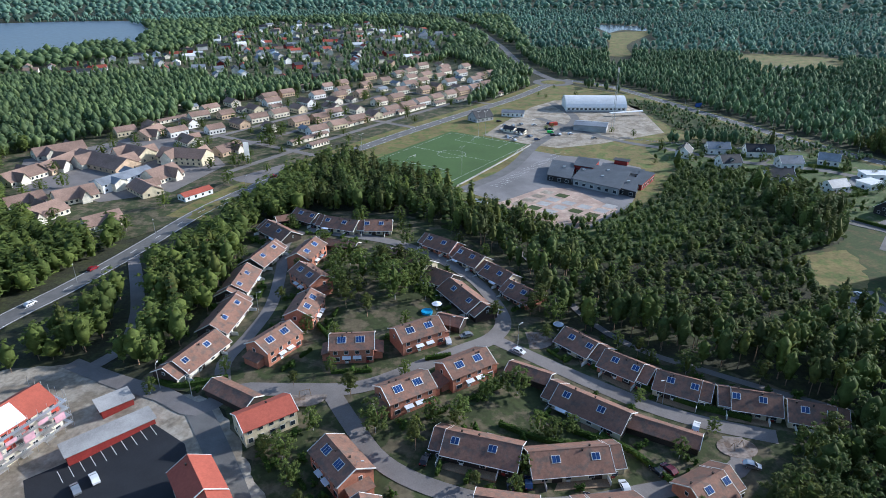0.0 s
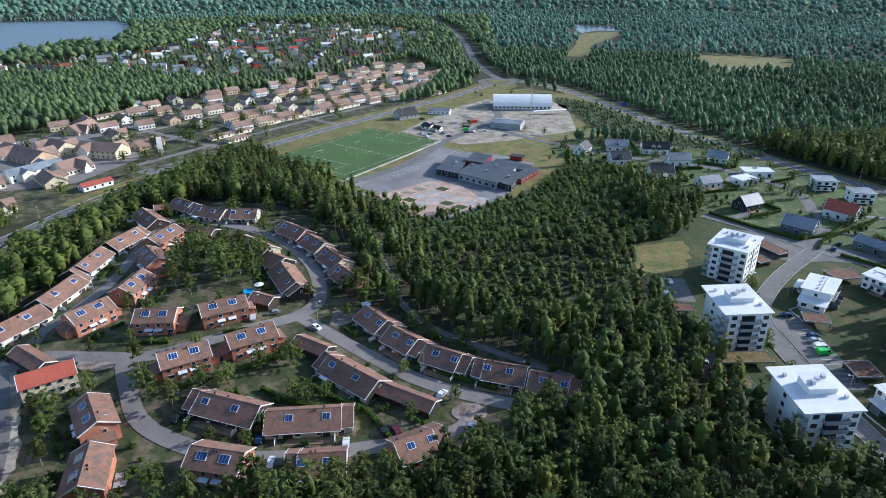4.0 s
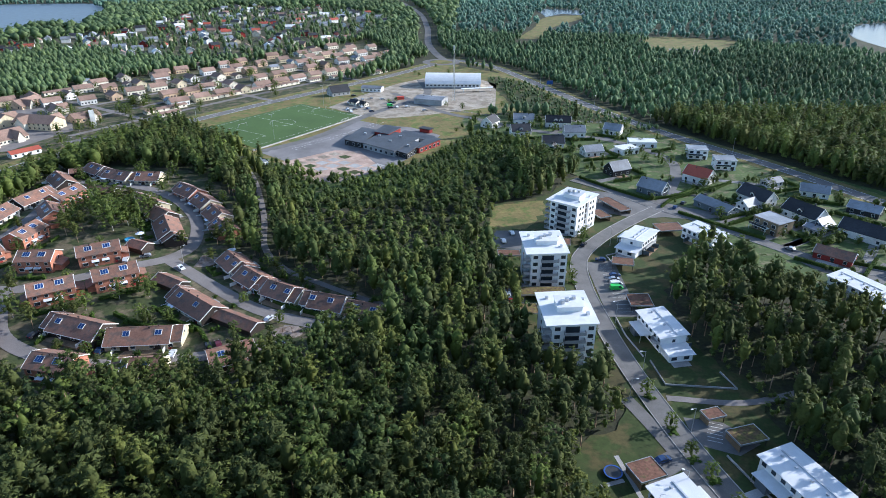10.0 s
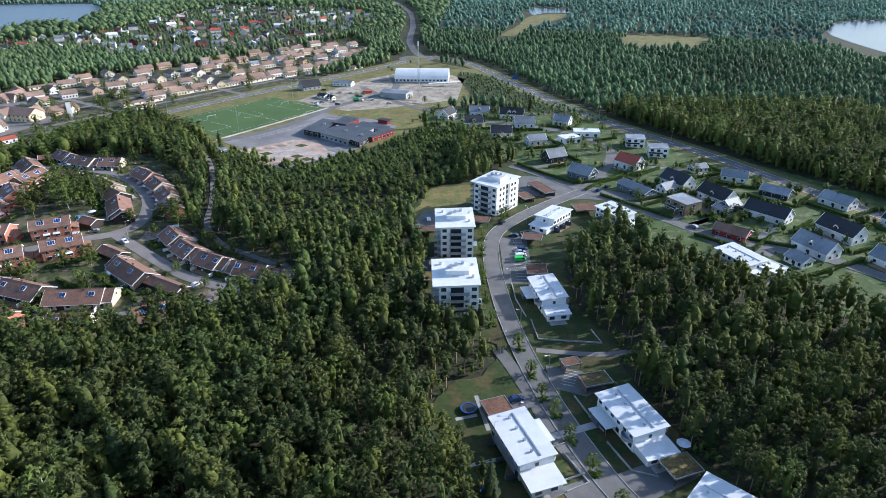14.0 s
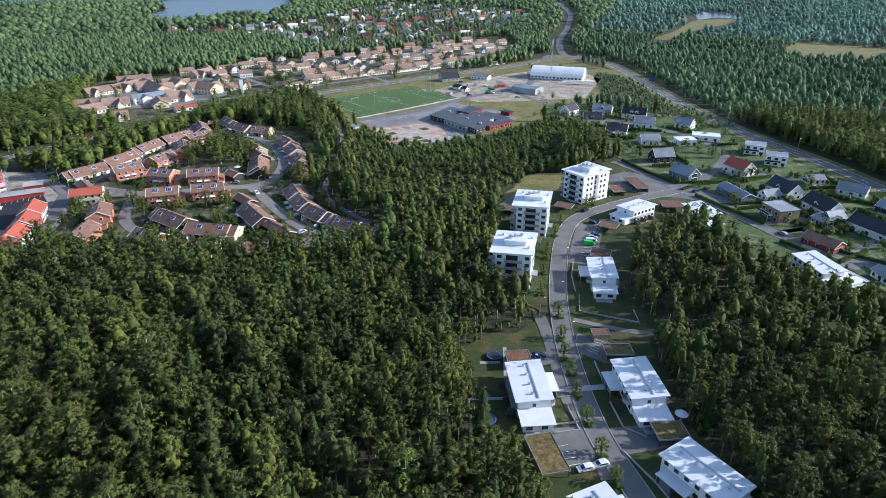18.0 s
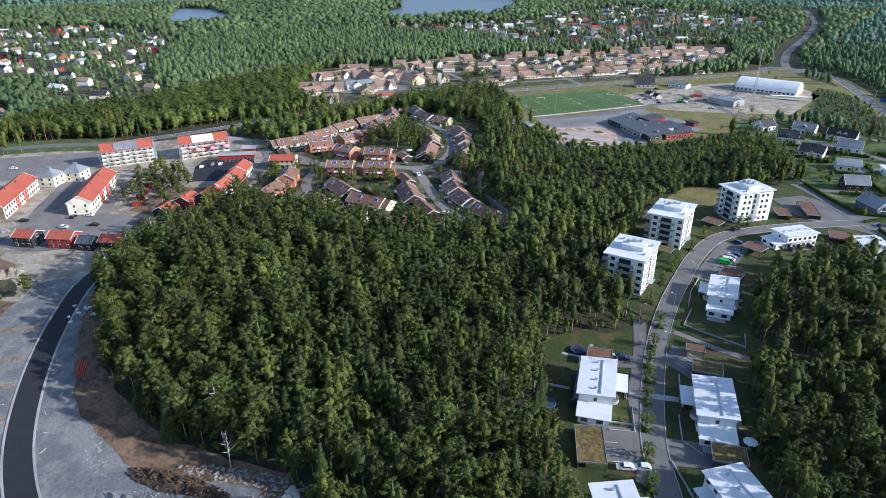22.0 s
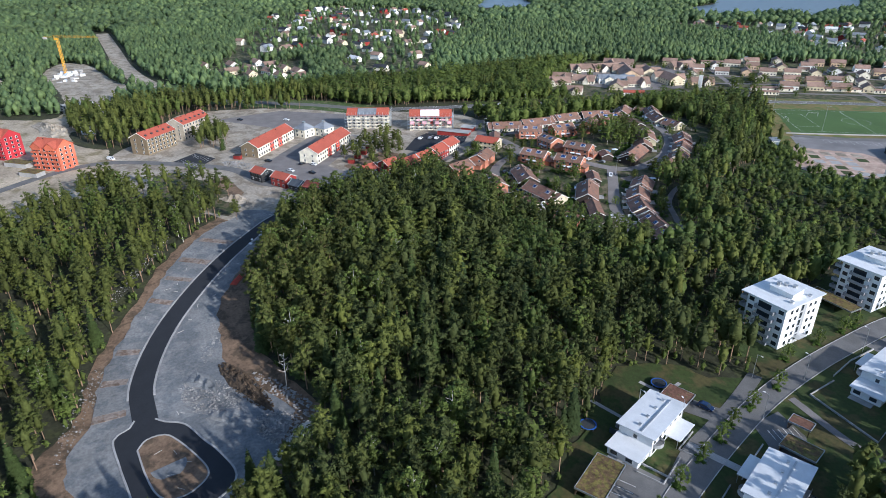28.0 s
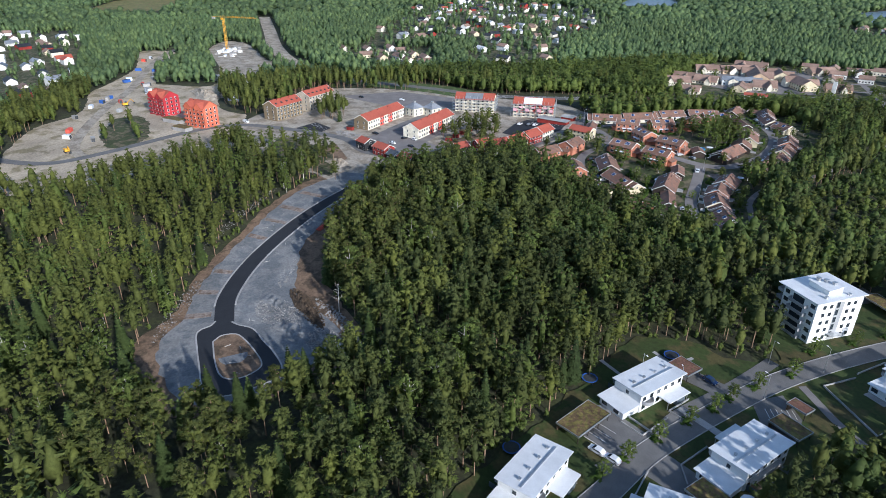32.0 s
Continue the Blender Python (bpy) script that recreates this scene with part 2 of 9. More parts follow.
STEEL = mat("galvanised_steel", (0.55, 0.56, 0.57), 0.4, 0.8, var=0.12, scale=2.0)
DARKSTEEL = mat("dark_steel", (0.06, 0.065, 0.07), 0.5, 0.3, var=0.15, scale=2.0)
GLASS = mat("window_glass", (0.03, 0.04, 0.05), 0.06, var=0.1, scale=0.7, spec=0.7)
PANEL = mat("solar_glass", (0.02, 0.055, 0.17), 0.12, var=0.1, scale=2.0, rand=0.3, spec=0.8)
TYRE = mat("tyre_rubber", (0.02, 0.02, 0.02), 0.85)
CRANE = mat("crane_yellow", (0.70, 0.36, 0.03), 0.5, var=0.1, scale=1.0)
NETTING = mat("pink_scaffold_net", (0.62, 0.36, 0.42), 0.8, var=0.15, scale=1.0)
TARP = mat("white_tarp", (0.75, 0.79, 0.86), 0.6, var=0.08, scale=0.6)
BLUE = mat("blue_plastic", (0.03, 0.10, 0.35), 0.5, var=0.1)
GREENPAINT = mat("bright_green_paint", (0.05, 0.50, 0.08), 0.3, var=0.04, scale=0.5)
PAINTS = [mat("car_paint_" + n, c, 0.25, mtl, var=0.04, scale=0.5, spec=0.6) for n, c, mtl in (
    ("white", (0.75, 0.76, 0.77), 0.0), ("silver", (0.45, 0.47, 0.49), 0.6), ("black", (0.02, 0.02, 0.025), 0.1),
    ("blue", (0.03, 0.06, 0.14), 0.3), ("red", (0.33, 0.02, 0.03), 0.1), ("grey", (0.14, 0.15, 0.16), 0.4), ("maroon", (0.10, 0.02, 0.03), 0.2))]
LAMPRED = mat("tail_lamp_red", (0.35, 0.02, 0.02), 0.3)

# ---- building blocks ----
def ground_z(x, y):
    """The height of the ground."""
    z = 4.2 * math.exp(-(((x + 90) / 60) ** 4 + ((y - 225) / 95) ** 4))
    z -= 3.0 * math.exp(-(((x - 50) / 65) ** 4 + ((y + 55) / 45) ** 4))
    z -= 1.5 * math.exp(-(((x - 150) / 50) ** 4 + ((y - 45) / 45) ** 4))
    r = math.hypot(x, y - 200)
    if r > 1500:
        s = min((r - 1500) / 1800, 1.0)
        z += 70 * s * s * (3 - 2 * s) * (0.55 + 0.45 * math.sin(x * 0.0031 + 1.3) * math.cos(y * 0.0027))
    return z


class Geo:
    """Vertices and faces of one mesh in the making."""
    def __init__(self):
        self.v, self.f = [], []

    def face(self, *pts):
        n = len(self.v)
        self.v += [tuple(p) for p in pts]
        self.f.append(tuple(range(n, n + len(pts))))
        return self

    def box(self, x0, x1, y0, y1, z0, z1):
        n = len(self.v)
        self.v += [(x, y, z) for z in (z0, z1) for x, y in ((x0, y0), (x1, y0), (x1, y1), (x0, y1))]
        self.f += [tuple(n + i for i in q) for q in ((3, 2, 1, 0), (4, 5, 6, 7), (0, 1, 5, 4), (1, 2, 6, 5), (2, 3, 7, 6), (3, 0, 4, 7))]
        return self

    def slab(self, a, b, c, d, thick):
        """A plate whose upper face is a, b, c, d, counter-clockwise from above."""
        n = len(self.v)
        self.v += [tuple(p) for p in (a, b, c, d)] + [(p[0], p[1], p[2] - thick) for p in (a, b, c, d)]
        self.f += [tuple(n + i for i in q) for q in ((0, 1, 2, 3), (7, 6, 5, 4), (0, 4, 5, 1), (1, 5, 6, 2), (2, 6, 7, 3), (3, 7, 4, 0))]
        return self

    def loft(self, outline, x0, x1):
        """A (y, z) outline drawn out along x."""
        n, k = len(self.v), len(outline)
        self.v += [(x0, y, z) for y, z in outline] + [(x1, y, z) for y, z in outline]
        self.f += [tuple(n + i for i in range(k))[::-1], tuple(n + k + i for i in range(k))]
        self.f += [(n + i, n + (i + 1) % k, n + k + (i + 1) % k, n + k + i) for i in range(k)]
        return self

    def stack(self, outline, z0, z1):
        """An (x, y) outline drawn up from z0 to z1."""
        n, k = len(self.v), len(outline)
        self.v += [(x, y, z0) for x, y in outline] + [(x, y, z1) for x, y in outline]
        self.f += [tuple(n + i for i in range(k))[::-1], tuple(n + k + i for i in range(k))]
        self.f += [(n + i, n + (i + 1) % k, n + k + (i + 1) % k, n + k + i) for i in range(k)]
        return self

    def tube(self, a, b, r0, r1=None, sides=6):
        a, b = Vector(a), Vector(b)
        q = (b - a).to_track_quat("Z", "Y")
        n = len(self.v)
        for p, r in ((a, r0), (b, r0 if r1 is None else r1)):
            self.v += [tuple(p + q @ Vector((r * math.cos(i * math.tau / sides), r * math.sin(i * math.tau / sides), 0))) for i in range(sides)]
        self.f += [(n + i, n + (i + 1) % sides, n + sides + (i + 1) % sides, n + sides + i) for i in range(sides)]
        self.f += [tuple(n + sides + i for i in range(sides)), tuple(n + i for i in range(sides))[::-1]]
        return self

    def mesh(self, name, *materials):
        me = bpy.data.meshes.new(name)
        me.from_pydata(self.v, [], self.f)
        for m in materials:
            me.materials.append(m)
        me.update()
        return me


def part(name, geo, material, parent=None, label="", m=None):
    """One mesh object under a thing or a part; geo is a Geo or a shared mesh."""
    ob = new(name, geo.mesh(name, material) if isinstance(geo, Geo) else geo)
    if parent:
        ob.parent = parent
    if m:
        ob.matrix_basis = m
    if label:
        ob["label"] = label
    return ob


def thing(name, x, y, turn, label, category, group="", z=None, kind=""):
    ob = new(name)
    ob.empty_display_size = 0.5
    ob.matrix_basis = pose(x, y, ground_z(x, y) if z is None else z, 0, 0, turn)
    return tagged(ob, label, category, group, kind)


def setting(name, geo, material, label, category):
    return tagged(part(name, geo, material), label, category, kind="structure")


def inside(poly, X, Y):
    """Which of the points lie in the polygon."""
    hit = np.zeros(X.shape, bool)
    for (x0, y0), (x1, y1) in zip(poly, poly[1:] + poly[:1]):
        cross = (y0 > Y) != (y1 > Y)
        if y0 != y1:
            hit ^= cross & (X < (x1 - x0) * (Y - y0) / (y1 - y0) + x0)
    return hit


def near_line(line, X, Y):
    """How far each point is from a line of points."""
    best = np.full(X.shape, 1e9)
    for (x0, y0), (x1, y1) in zip(line, line[1:]):
        dx, dy = x1 - x0, y1 - y0
        s = np.clip(((X - x0) * dx + (Y - y0) * dy) / (dx * dx + dy * dy + 1e-9), 0, 1)
        best = np.minimum(best, np.hypot(X - x0 - s * dx, Y - y0 - s * dy))
    return best


def smooth(line, step=4.0):
    """A smooth run of points through the given ones."""
    p = [Vector(q) for q in line]
    p = [2 * p[0] - p[1]] + p + [2 * p[-1] - p[-2]]
    out = []
    for a, b, c, d in zip(p, p[1:], p[2:], p[3:]):
        n = max(1, int((c - b).length / step))
        for i in range(n):
            t = i / n
            out.append(0.5 * (2 * b + (c - a) * t + (2 * a - 5 * b + 4 * c - d) * t * t + (3 * b - a - 3 * c + d) * t ** 3))
    return [(q.x, q.y) for q in out] + [tuple(line[-1])]


def strip(geo, line, width, lift, off=0.0, thick=0.0):
    """A road's surface along a line, lying on the ground; off sets it aside to the left."""
    rows = []
    for i, (x, y) in enumerate(line):
        a, b = line[max(i - 1, 0)], line[min(i + 1, len(line) - 1)]
        d = Vector((b[0] - a[0], b[1] - a[1])).normalized()
        nx, ny = -d.y, d.x
        rows.append([(x + nx * s, y + ny * s, ground_z(x + nx * s, y + ny * s) + lift) for s in (off - width / 2, off + width / 2)])
    for (a, b), (c, d) in zip(rows, rows[1:]):
        if thick:
            geo.slab(a, c, d, b, thick)
        else:
            geo.face(a, c, d, b)
    return geo


def patch(name, poly, material, lift, label, category, cell=12.0, rough_edge=0.0):
    """A piece of ground cover of the given outline, lying on the ground."""
    if rough_edge:
        rnd = random.Random(len(poly) * 7 + int(poly[0][0]))
        dense = smooth(list(poly) + [poly[0]], 3.0)[:-1]
        poly = [(x + rnd.uniform(-rough_edge, rough_edge), y + rnd.uniform(-rough_edge, rough_edge)) for x, y in dense]
    bm = bmesh.new()
    bm.faces.new([bm.verts.new((x, y, 0)) for x, y in poly])
    bmesh.ops.triangulate(bm, faces=bm.faces[:])
    xs, ys = [p[0] for p in poly], [p[1] for p in poly]
    flat = max(abs(ground_z(x, y) - ground_z(xs[0], ys[0])) for x, y in poly) < 0.05 and max(xs) - min(xs) < 60
    if not flat:
        for axis, lo, hi in ((0, min(xs), max(xs)), (1, min(ys), max(ys))):
            n = max(1, int((hi - lo) / cell))
            for i in range(1, n):
                co, no = [0, 0, 0], [0, 0, 0]
                co[axis], no[axis] = lo + (hi - lo) * i / n, 1
                bmesh.ops.bisect_plane(bm, geom=bm.verts[:] + bm.edges[:] + bm.faces[:], plane_co=co, plane_no=no)
    for v in bm.verts:
        v.co.z = ground_z(v.co.x, v.co.y) + lift
    bmesh.ops.recalc_face_normals(bm, faces=bm.faces[:])
    if bm.faces and sum(f.normal.z for f in bm.faces) < 0:
        bmesh.ops.reverse_faces(bm, faces=bm.faces[:])
    me = bpy.data.meshes.new(name)
    bm.to_mesh(me)
    bm.free()
    me.materials.append(material)
    return tagged(new(name, me), label, category, kind="structure")

# ---- ground, roads, water ----
ESTATE = [(-146, 166), (-139, 186), (-136, 212), (-137, 240), (-139, 262), (-142, 290), (-118, 308), (-70, 300), (-45, 276), (-20, 236), (-14, 205), (6, 190), (50, 162), (56, 143), (20, 117), (-10, 107), (-60, 98), (-88, 104), (-98, 125), (-120, 158)]
ORANGE = [(-172, 182), (-148, 166), (-120, 158), (-98, 125), (-86, 95), (-78, 62), (-72, 34), (-52, 2), (-82, -24), (-98, -34), (-118, -48), (-135, -62), (-186, -64), (-215, -52), (-240, -32), (-290, -10), (-285, 40), (-262, 84), (-238, 118), (-200, 172)]
GRAVELSITE = [(-70, -8), (-58, -24), (-47, -32), (-28, -43), (-7.6, -52.5), (10.8, -61), (24, -66), (38.6, -70), (60, -72.6), (67, -77.6), (86.5, -74.8), (102, -67), (106, -58), (105, -46), (96, -35), (90, -28), (77, -20.5), (68, -24), (52, -30), (44, -34), (33, -33), (13, -31), (-6, -23), (-26, -12), (-40, -2), (-52, 8), (-66, 8), (-76, -4)]
SITEEDGE = [(-78, 22), (-50, 6), (-36, 4), (-8, -13), (7, -18), (27, -22), (49, -21), (67, -16), (80, -13), (95, -20), (100, -34), (109, -46), (109, -68), (88, -82), (66, -84), (52, -75.5), (36, -73), (22, -69.5), (8, -64.5), (-8, -56.5), (-30, -47), (-50, -36), (-66, -24), (-84, -2)]
FLATS = [(155, -4), (145, 10), (132, 30), (121, 46), (111, 60), (104, 74), (110, 88), (122, 96), (125, 108), (106, 119), (100, 150), (97, 178), (92, 206), (92, 226), (100, 256), (126, 268), (150, 300), (172, 268), (200, 222), (176, 190), (158, 168), (156, 132), (164, 113), (165, 93), (171, 73), (174, 60), (184, 45), (186, 22), (165, -6)]
VILLAS = [(150, 300), (130, 330), (92, 395), (96, 440), (150, 432), (200, 410), (250, 345), (300, 285), (350, 210), (352, 150), (300, 112), (245, 128), (233, 138), (222, 149), (212, 158), (202, 167), (191, 181), (186, 200), (200, 222), (172, 268)]
SCHOOL = [(-110, 402), (-46, 332), (-10, 312), (16, 286), (40, 300), (72, 338), (96, 392), (100, 440), (170, 470), (160, 570), (110, 640), (58, 676), (-20, 548), (-72, 474)]
VILLAGE = [(-206, 270), (-262, 300), (-340, 412), (-306, 445), (-264, 520), (-250, 575), (-165, 640), (-92, 755), (-28, 865), (14, 748), (2, 640), (-39, 531), (-129, 397), (-168, 318)]
SUBURB = [(-372, 1368), (-155, 1338), (7, 1140), (-30, 1000), (-40, 880), (-92, 760), (-150, 690), (-215, 672), (-270, 684), (-330, 735), (-430, 715), (-520, 700), (-540, 770), (-470, 850), (-400, 960), (-400, 1180)]
SUBURBWEST = [(-520, 60), (-628, 89), (-951, 211), (-1102, 392), (-860, 515), (-700, 478), (-560, 340), (-380, 250), (-350, 190), (-440, 165), (-542, 215), (-586, 167)]
ROWWEST = [(-495, 26), (-494, 136), (-394, 122), (-412, 66)]
SITEWEST = [(-150, -196), (-83, -174), (-75, -148), (-90, -122), (-106, -104), (-127, -86), (-137, -66), (-190, -62), (-224, -62), (-281, -79), (-411, -95), (-521, -154), (-526, -185), (-420, -172), (-347, -181), (-315, -187), (-246, -178), (-207, -196)]
SITECRANE = [(-335, -60), (-336, -84), (-391, -92), (-431, -109), (-477, -114), (-552, -112), (-592, -96), (-562, -72), (-470, -54), (-400, -36)]
SUBURBSOUTH = [(-300, -212), (-420, -222), (-560, -250), (-720, -300), (-700, -380), (-480, -350), (-360, -300), (-280, -255)]
GROVES = [[(-178, -150), (-222, -149), (-224, -132), (-180, -120), (-152, -125), (-150, -139)], [(-339, -141), (-422, -151), (-479, -138), (-451, -101), (-329, -92)], [(-322, -86), (-243, -81), (-217, -62), (-216, -50), (-240, -36), (-283, -33), (-322, -58)], [(-190, -11), (-222, 0), (-214, 12), (-180, 4)], [(-149, -40), (-146, -26), (-106, -8), (-72, -12), (-92, -26), (-118, -44)]]
LAKE = [(-590, 842), (-572, 926), (-536, 1012), (-486, 985), (-509, 1036), (-537, 1186), (-600, 1300), (-700, 1443), (-932, 1393), (-930, 1290), (-850, 1160), (-770, 1080), (-720, 950)]
LAKEARM = [(-931, 620), (-1010, 655), (-1169, 790), (-1100, 825), (-1010, 780), (-918, 733)]
POND = [(262, 1180), (268, 1330), (349, 1300), (340, 1217), (300, 1230)]
EASTLAKE = [(632, 724), (640, 800), (668, 923), (760, 1057), (860, 1080), (900, 900), (760, 720)]
MEADOW = [(177, 882), (215, 1000), (258, 1165), (330, 1210), (330, 1167), (243, 1005), (215, 890)]
MEADOWEAST = [(330, 826), (378, 902), (470, 860), (455, 800), (413, 749), (332, 740)]
FIELDFAR = [(-1010, -360), (-980, -235), (-1190, -215), (-1260, -330)]
SCRUB = [(150, 440), (130, 480), (118, 590), (150, 570), (185, 470), (230, 400), (215, 395)]
SLOPE = [(-46, 324), (-24, 292), (2, 256), (34, 254), (70, 276), (112, 318), (128, 370), (100, 392), (64, 330), (34, 302), (10, 298), (-14, 318)]

WROAD = smooth([(-240, 120), (-222, 168), (-210, 208), (-200, 231), (-191, 257), (-184, 281), (-175, 313), (-163, 340), (-145, 372), (-111, 423), (-75, 475), (-25, 541), (20, 600), (66, 672), (78, 690)], 8)
NROAD = smooth([(78, 690), (66, 740), (55, 827), (52, 920), (49, 1015), (30, 1242), (-20, 1500)], 20)
EROAD = smooth([(86, 700), (115, 672), (134, 641), (173, 529), (202, 447), (227, 391), (249, 352), (268, 319), (292, 269), (330, 190), (370, 100), (420, 0)], 8)
WESTROAD = smooth([(-240, 120), (-272, 92), (-321, 32), (-367, 4), (-430, -24), (-533, -40), (-668, -47), (-853, -57)], 8)
NEWROAD = smooth([(64, -58), (57, -58.3), (46, -58.3), (31.5, -55), (16.5, -49.5), (2.5, -42.3), (-14, -31.5), (-31, -18.5), (-45, -6.5), (-57, 5), (-65, 17), (-72, 34), (-80, 52)], 3)
LOOPEDGE = smooth([(60, -60.9), (62.6, -62.2), (65.9, -66.3), (76.7, -65.2), (86.4, -63.6), (95, -62.2), (101.5, -59.6), (103, -54), (100.5, -46), (96.5, -40.5), (91.5, -39.2), (82.2, -42.0), (76.6, -44.6), (67.6, -48.5), (64.2, -53.2), (61.6, -55.6)], 1.5)
LOOPISLE = smooth([(72.8, -60.8), (69.6, -58.4), (69.6, -53.9), (73.4, -51.0), (80.8, -47.6), (87.7, -45.3), (91.4, -46.1), (94.6, -50.5), (94.4, -54.9), (90.8, -57.6), (82.7, -59.5), (72.8, -60.8)], 1.2)
LOOP = [(62, -58), (72, -63.5), (86, -61.5), (97, -59), (99, -53), (93, -43), (82, -45), (70, -51), (62, -58)]
FLATROAD = smooth([(166, 22), (159, 35), (151, 49), (145.5, 63), (140, 80), (135, 99), (131, 122), (128.5, 148), (127.5, 172), (130, 194), (140, 211), (157, 230), (180, 251)], 3)
VILLAROAD = smooth([(146, 294), (158, 282), (168, 270), (181, 252), (196, 236), (213, 213), (229, 194), (248, 182), (267, 171), (285, 150)], 3)
VILLABACK = smooth([(181, 252), (205, 300), (210, 335), (185, 372), (140, 395), (104, 425), (70, 455), (30, 520)], 5)
RINGROAD = smooth([(-172, 182), (-150, 169.5), (-135, 162), (-123, 155), (-114, 162.5), (-104, 162.6), (-94.5, 162.4), (-85, 162.2), (-75, 164.6), (-62, 172.6), (-48, 182.2), (-38, 190), (-33, 201), (-35.5, 217), (-43, 234), (-58, 252), (-76, 266), (-94, 273.5), (-114, 281)], 3)
INNERWEST = smooth([(-118, 163), (-121.5, 176), (-118, 190), (-115, 211), (-117.5, 240), (-121, 264), (-116, 279)], 3)
SOUTHLANE = smooth([(-87, 161), (-79, 147), (-71, 135), (-59, 127), (-42, 121.5), (-25, 121.6), (-8, 125), (10, 129), (20, 134), (22, 144)], 3)
EASTLANE = smooth([(-38, 190), (-23, 178.5), (-9.5, 167.6), (4, 157), (17.5, 149.5), (34, 143.5)], 3)
ORANGEROAD = smooth([(-123, 155), (-114, 141), (-104, 124), (-96, 106), (-88, 88), (-80, 66), (-78, 52), (-95, 30), (-110, 12), (-140, 2), (-165, -25), (-187, -62), (-180, -90), (-155, -121), (-141, -137), (-126, -163), (-137, -192), (-160, -215)], 3)
SITEROAD = smooth([(-136, -150), (-155, -159), (-197, -163), (-260, -163), (-319, -158), (-424, -160), (-510, -156), (-560, -140)], 5)
FOOTPATH = smooth([(-52, 330), (-30, 290), (-12, 240), (-3, 206), (10, 186), (25, 175), (40, 165), (62, 152)], 4)
WESTLANE = smooth([(-186, 262), (-172, 232), (-163, 210), (-159, 190), (-165, 178)], 4)
SIDEPATH = smooth([(138, 106), (160, 104), (182, 110)], 4)
SCHOOLROAD = smooth([(-40, 345), (-10, 382), (16, 440), (40, 478), (60, 520), (52, 580)], 5)


def land_sheet():
    """One sheet of ground out to the horizon, finer where the place is."""
    def ticks(lo, hi, step):
        mid = np.arange(lo, hi + step, step)
        grow = np.cumsum(step * 1.22 ** np.arange(1, 24))
        grow = grow[grow < 5000]
        return np.concatenate([lo - grow[::-1], mid, hi + grow])
    xs, ys = ticks(-320, 360, 12), ticks(-220, 480, 12)
    g = Geo()
    g.v = [(x, y, ground_z(x, y) - 0.2) for y in ys for x in xs]
    n = len(xs)
    g.f = [(j * n + i, j * n + i + 1, (j + 1) * n + i + 1, (j + 1) * n + i) for j in range(len(ys) - 1) for i in range(n - 1)]
    setting("ground", g, FLOOR, "dark mossy forest floor reaching to the hills", "ground")


land_sheet()
for _name, _poly, _mat, _lift, _label, _cat in (
    ("ground_estate", ESTATE, GARDEN, 0.05, "lawns and gardens between the brown-roofed houses", "lawn"),
    ("ground_site", ORANGE, SITEDIRT, 0.03, "pale trampled ground of the half-built quarter", "ground"),
    ("ground_earth", SITEEDGE, EARTH, 0.02, "bare brown earth round the gravel plots", "ground"),
    ("ground_gravel", GRAVELSITE, GRAVEL, 0.15, "levelled grey gravel plots beside the new road", "gravel"),
    ("ground_flats", FLATS, LAWN, 0.04, "shaded lawns round the white apartment houses", "lawn"),
    ("ground_villas", VILLAS, VILLALAWN, 0.055, "green gardens of the detached houses", "lawn"),
    ("ground_school", SCHOOL, DRYGRASS, 0.03, "dry yellowed grass round the school and pitch", "grass"),
    ("ground_village", VILLAGE, GARDEN, 0.06, "dry lawns between the terraced village houses", "grass"),
    ("ground_suburb", SUBURB, GARDEN, 0.05, "gardens of the distant suburb", "lawn"),
    ("ground_suburb_west", SUBURBWEST, GARDEN, 0.05, "gardens of the far western suburb", "lawn"),
    ("ground_row_west", ROWWEST, GARDEN, 0.05, "gardens of a distant housing row", "lawn"),
    ("scrub_site", GROVES[4], GARDEN, 0.09, "rough scrub with brown earth", "scrub"),
    ("scrub_island", GROVES[0], GARDEN, 0.10, "rough scrub between the haul roads", "scrub"),
    ("scrub_belt", GROVES[2], FLOOR, 0.11, "forest floor under a belt of trees", "scrub"),
    ("scrub_back", GROVES[1], FLOOR, 0.12, "forest floor under a belt of trees", "scrub"),
    ("ground_suburb_south", SUBURBSOUTH, GARDEN, 0.05, "gardens of the south-western suburb", "lawn"),
    ("ground_crane", SITECRANE, SITEDIRT, 0.07, "pale gravel ground round the tower crane", "ground"),
    ("ground_works", SITEWEST, WORKDIRT, 0.05, "bare sandy ground of the construction site", "ground"),
    ("meadow", MEADOW, DRYGRASS, 0.10, "pale marsh meadow among the woods", "meadow"),
    ("field_far", FIELDFAR, DRYGRASS, 0.08, "pale distant field beyond the woods", "meadow"),
    ("meadow_east", MEADOWEAST, DRYGRASS, 0.08, "yellow-green clearing in the woods", "meadow"),
    ("ground_scrub", SCRUB, LAWN, 0.09, "rough green scrub beside the main road", "scrub"),
    ("ground_slope", SLOPE, VILLALAWN, 0.065, "dry heath slope below the school", "grass"),
):
    patch(_name, _poly, _mat, _lift, _label, _cat, cell=6 if _name in ("ground_earth", "ground_gravel") else 14 if "suburb" not in _name else 60, rough_edge=1.2 if _mat in (LAWN, GARDEN, DRYGRASS) else 0.8)
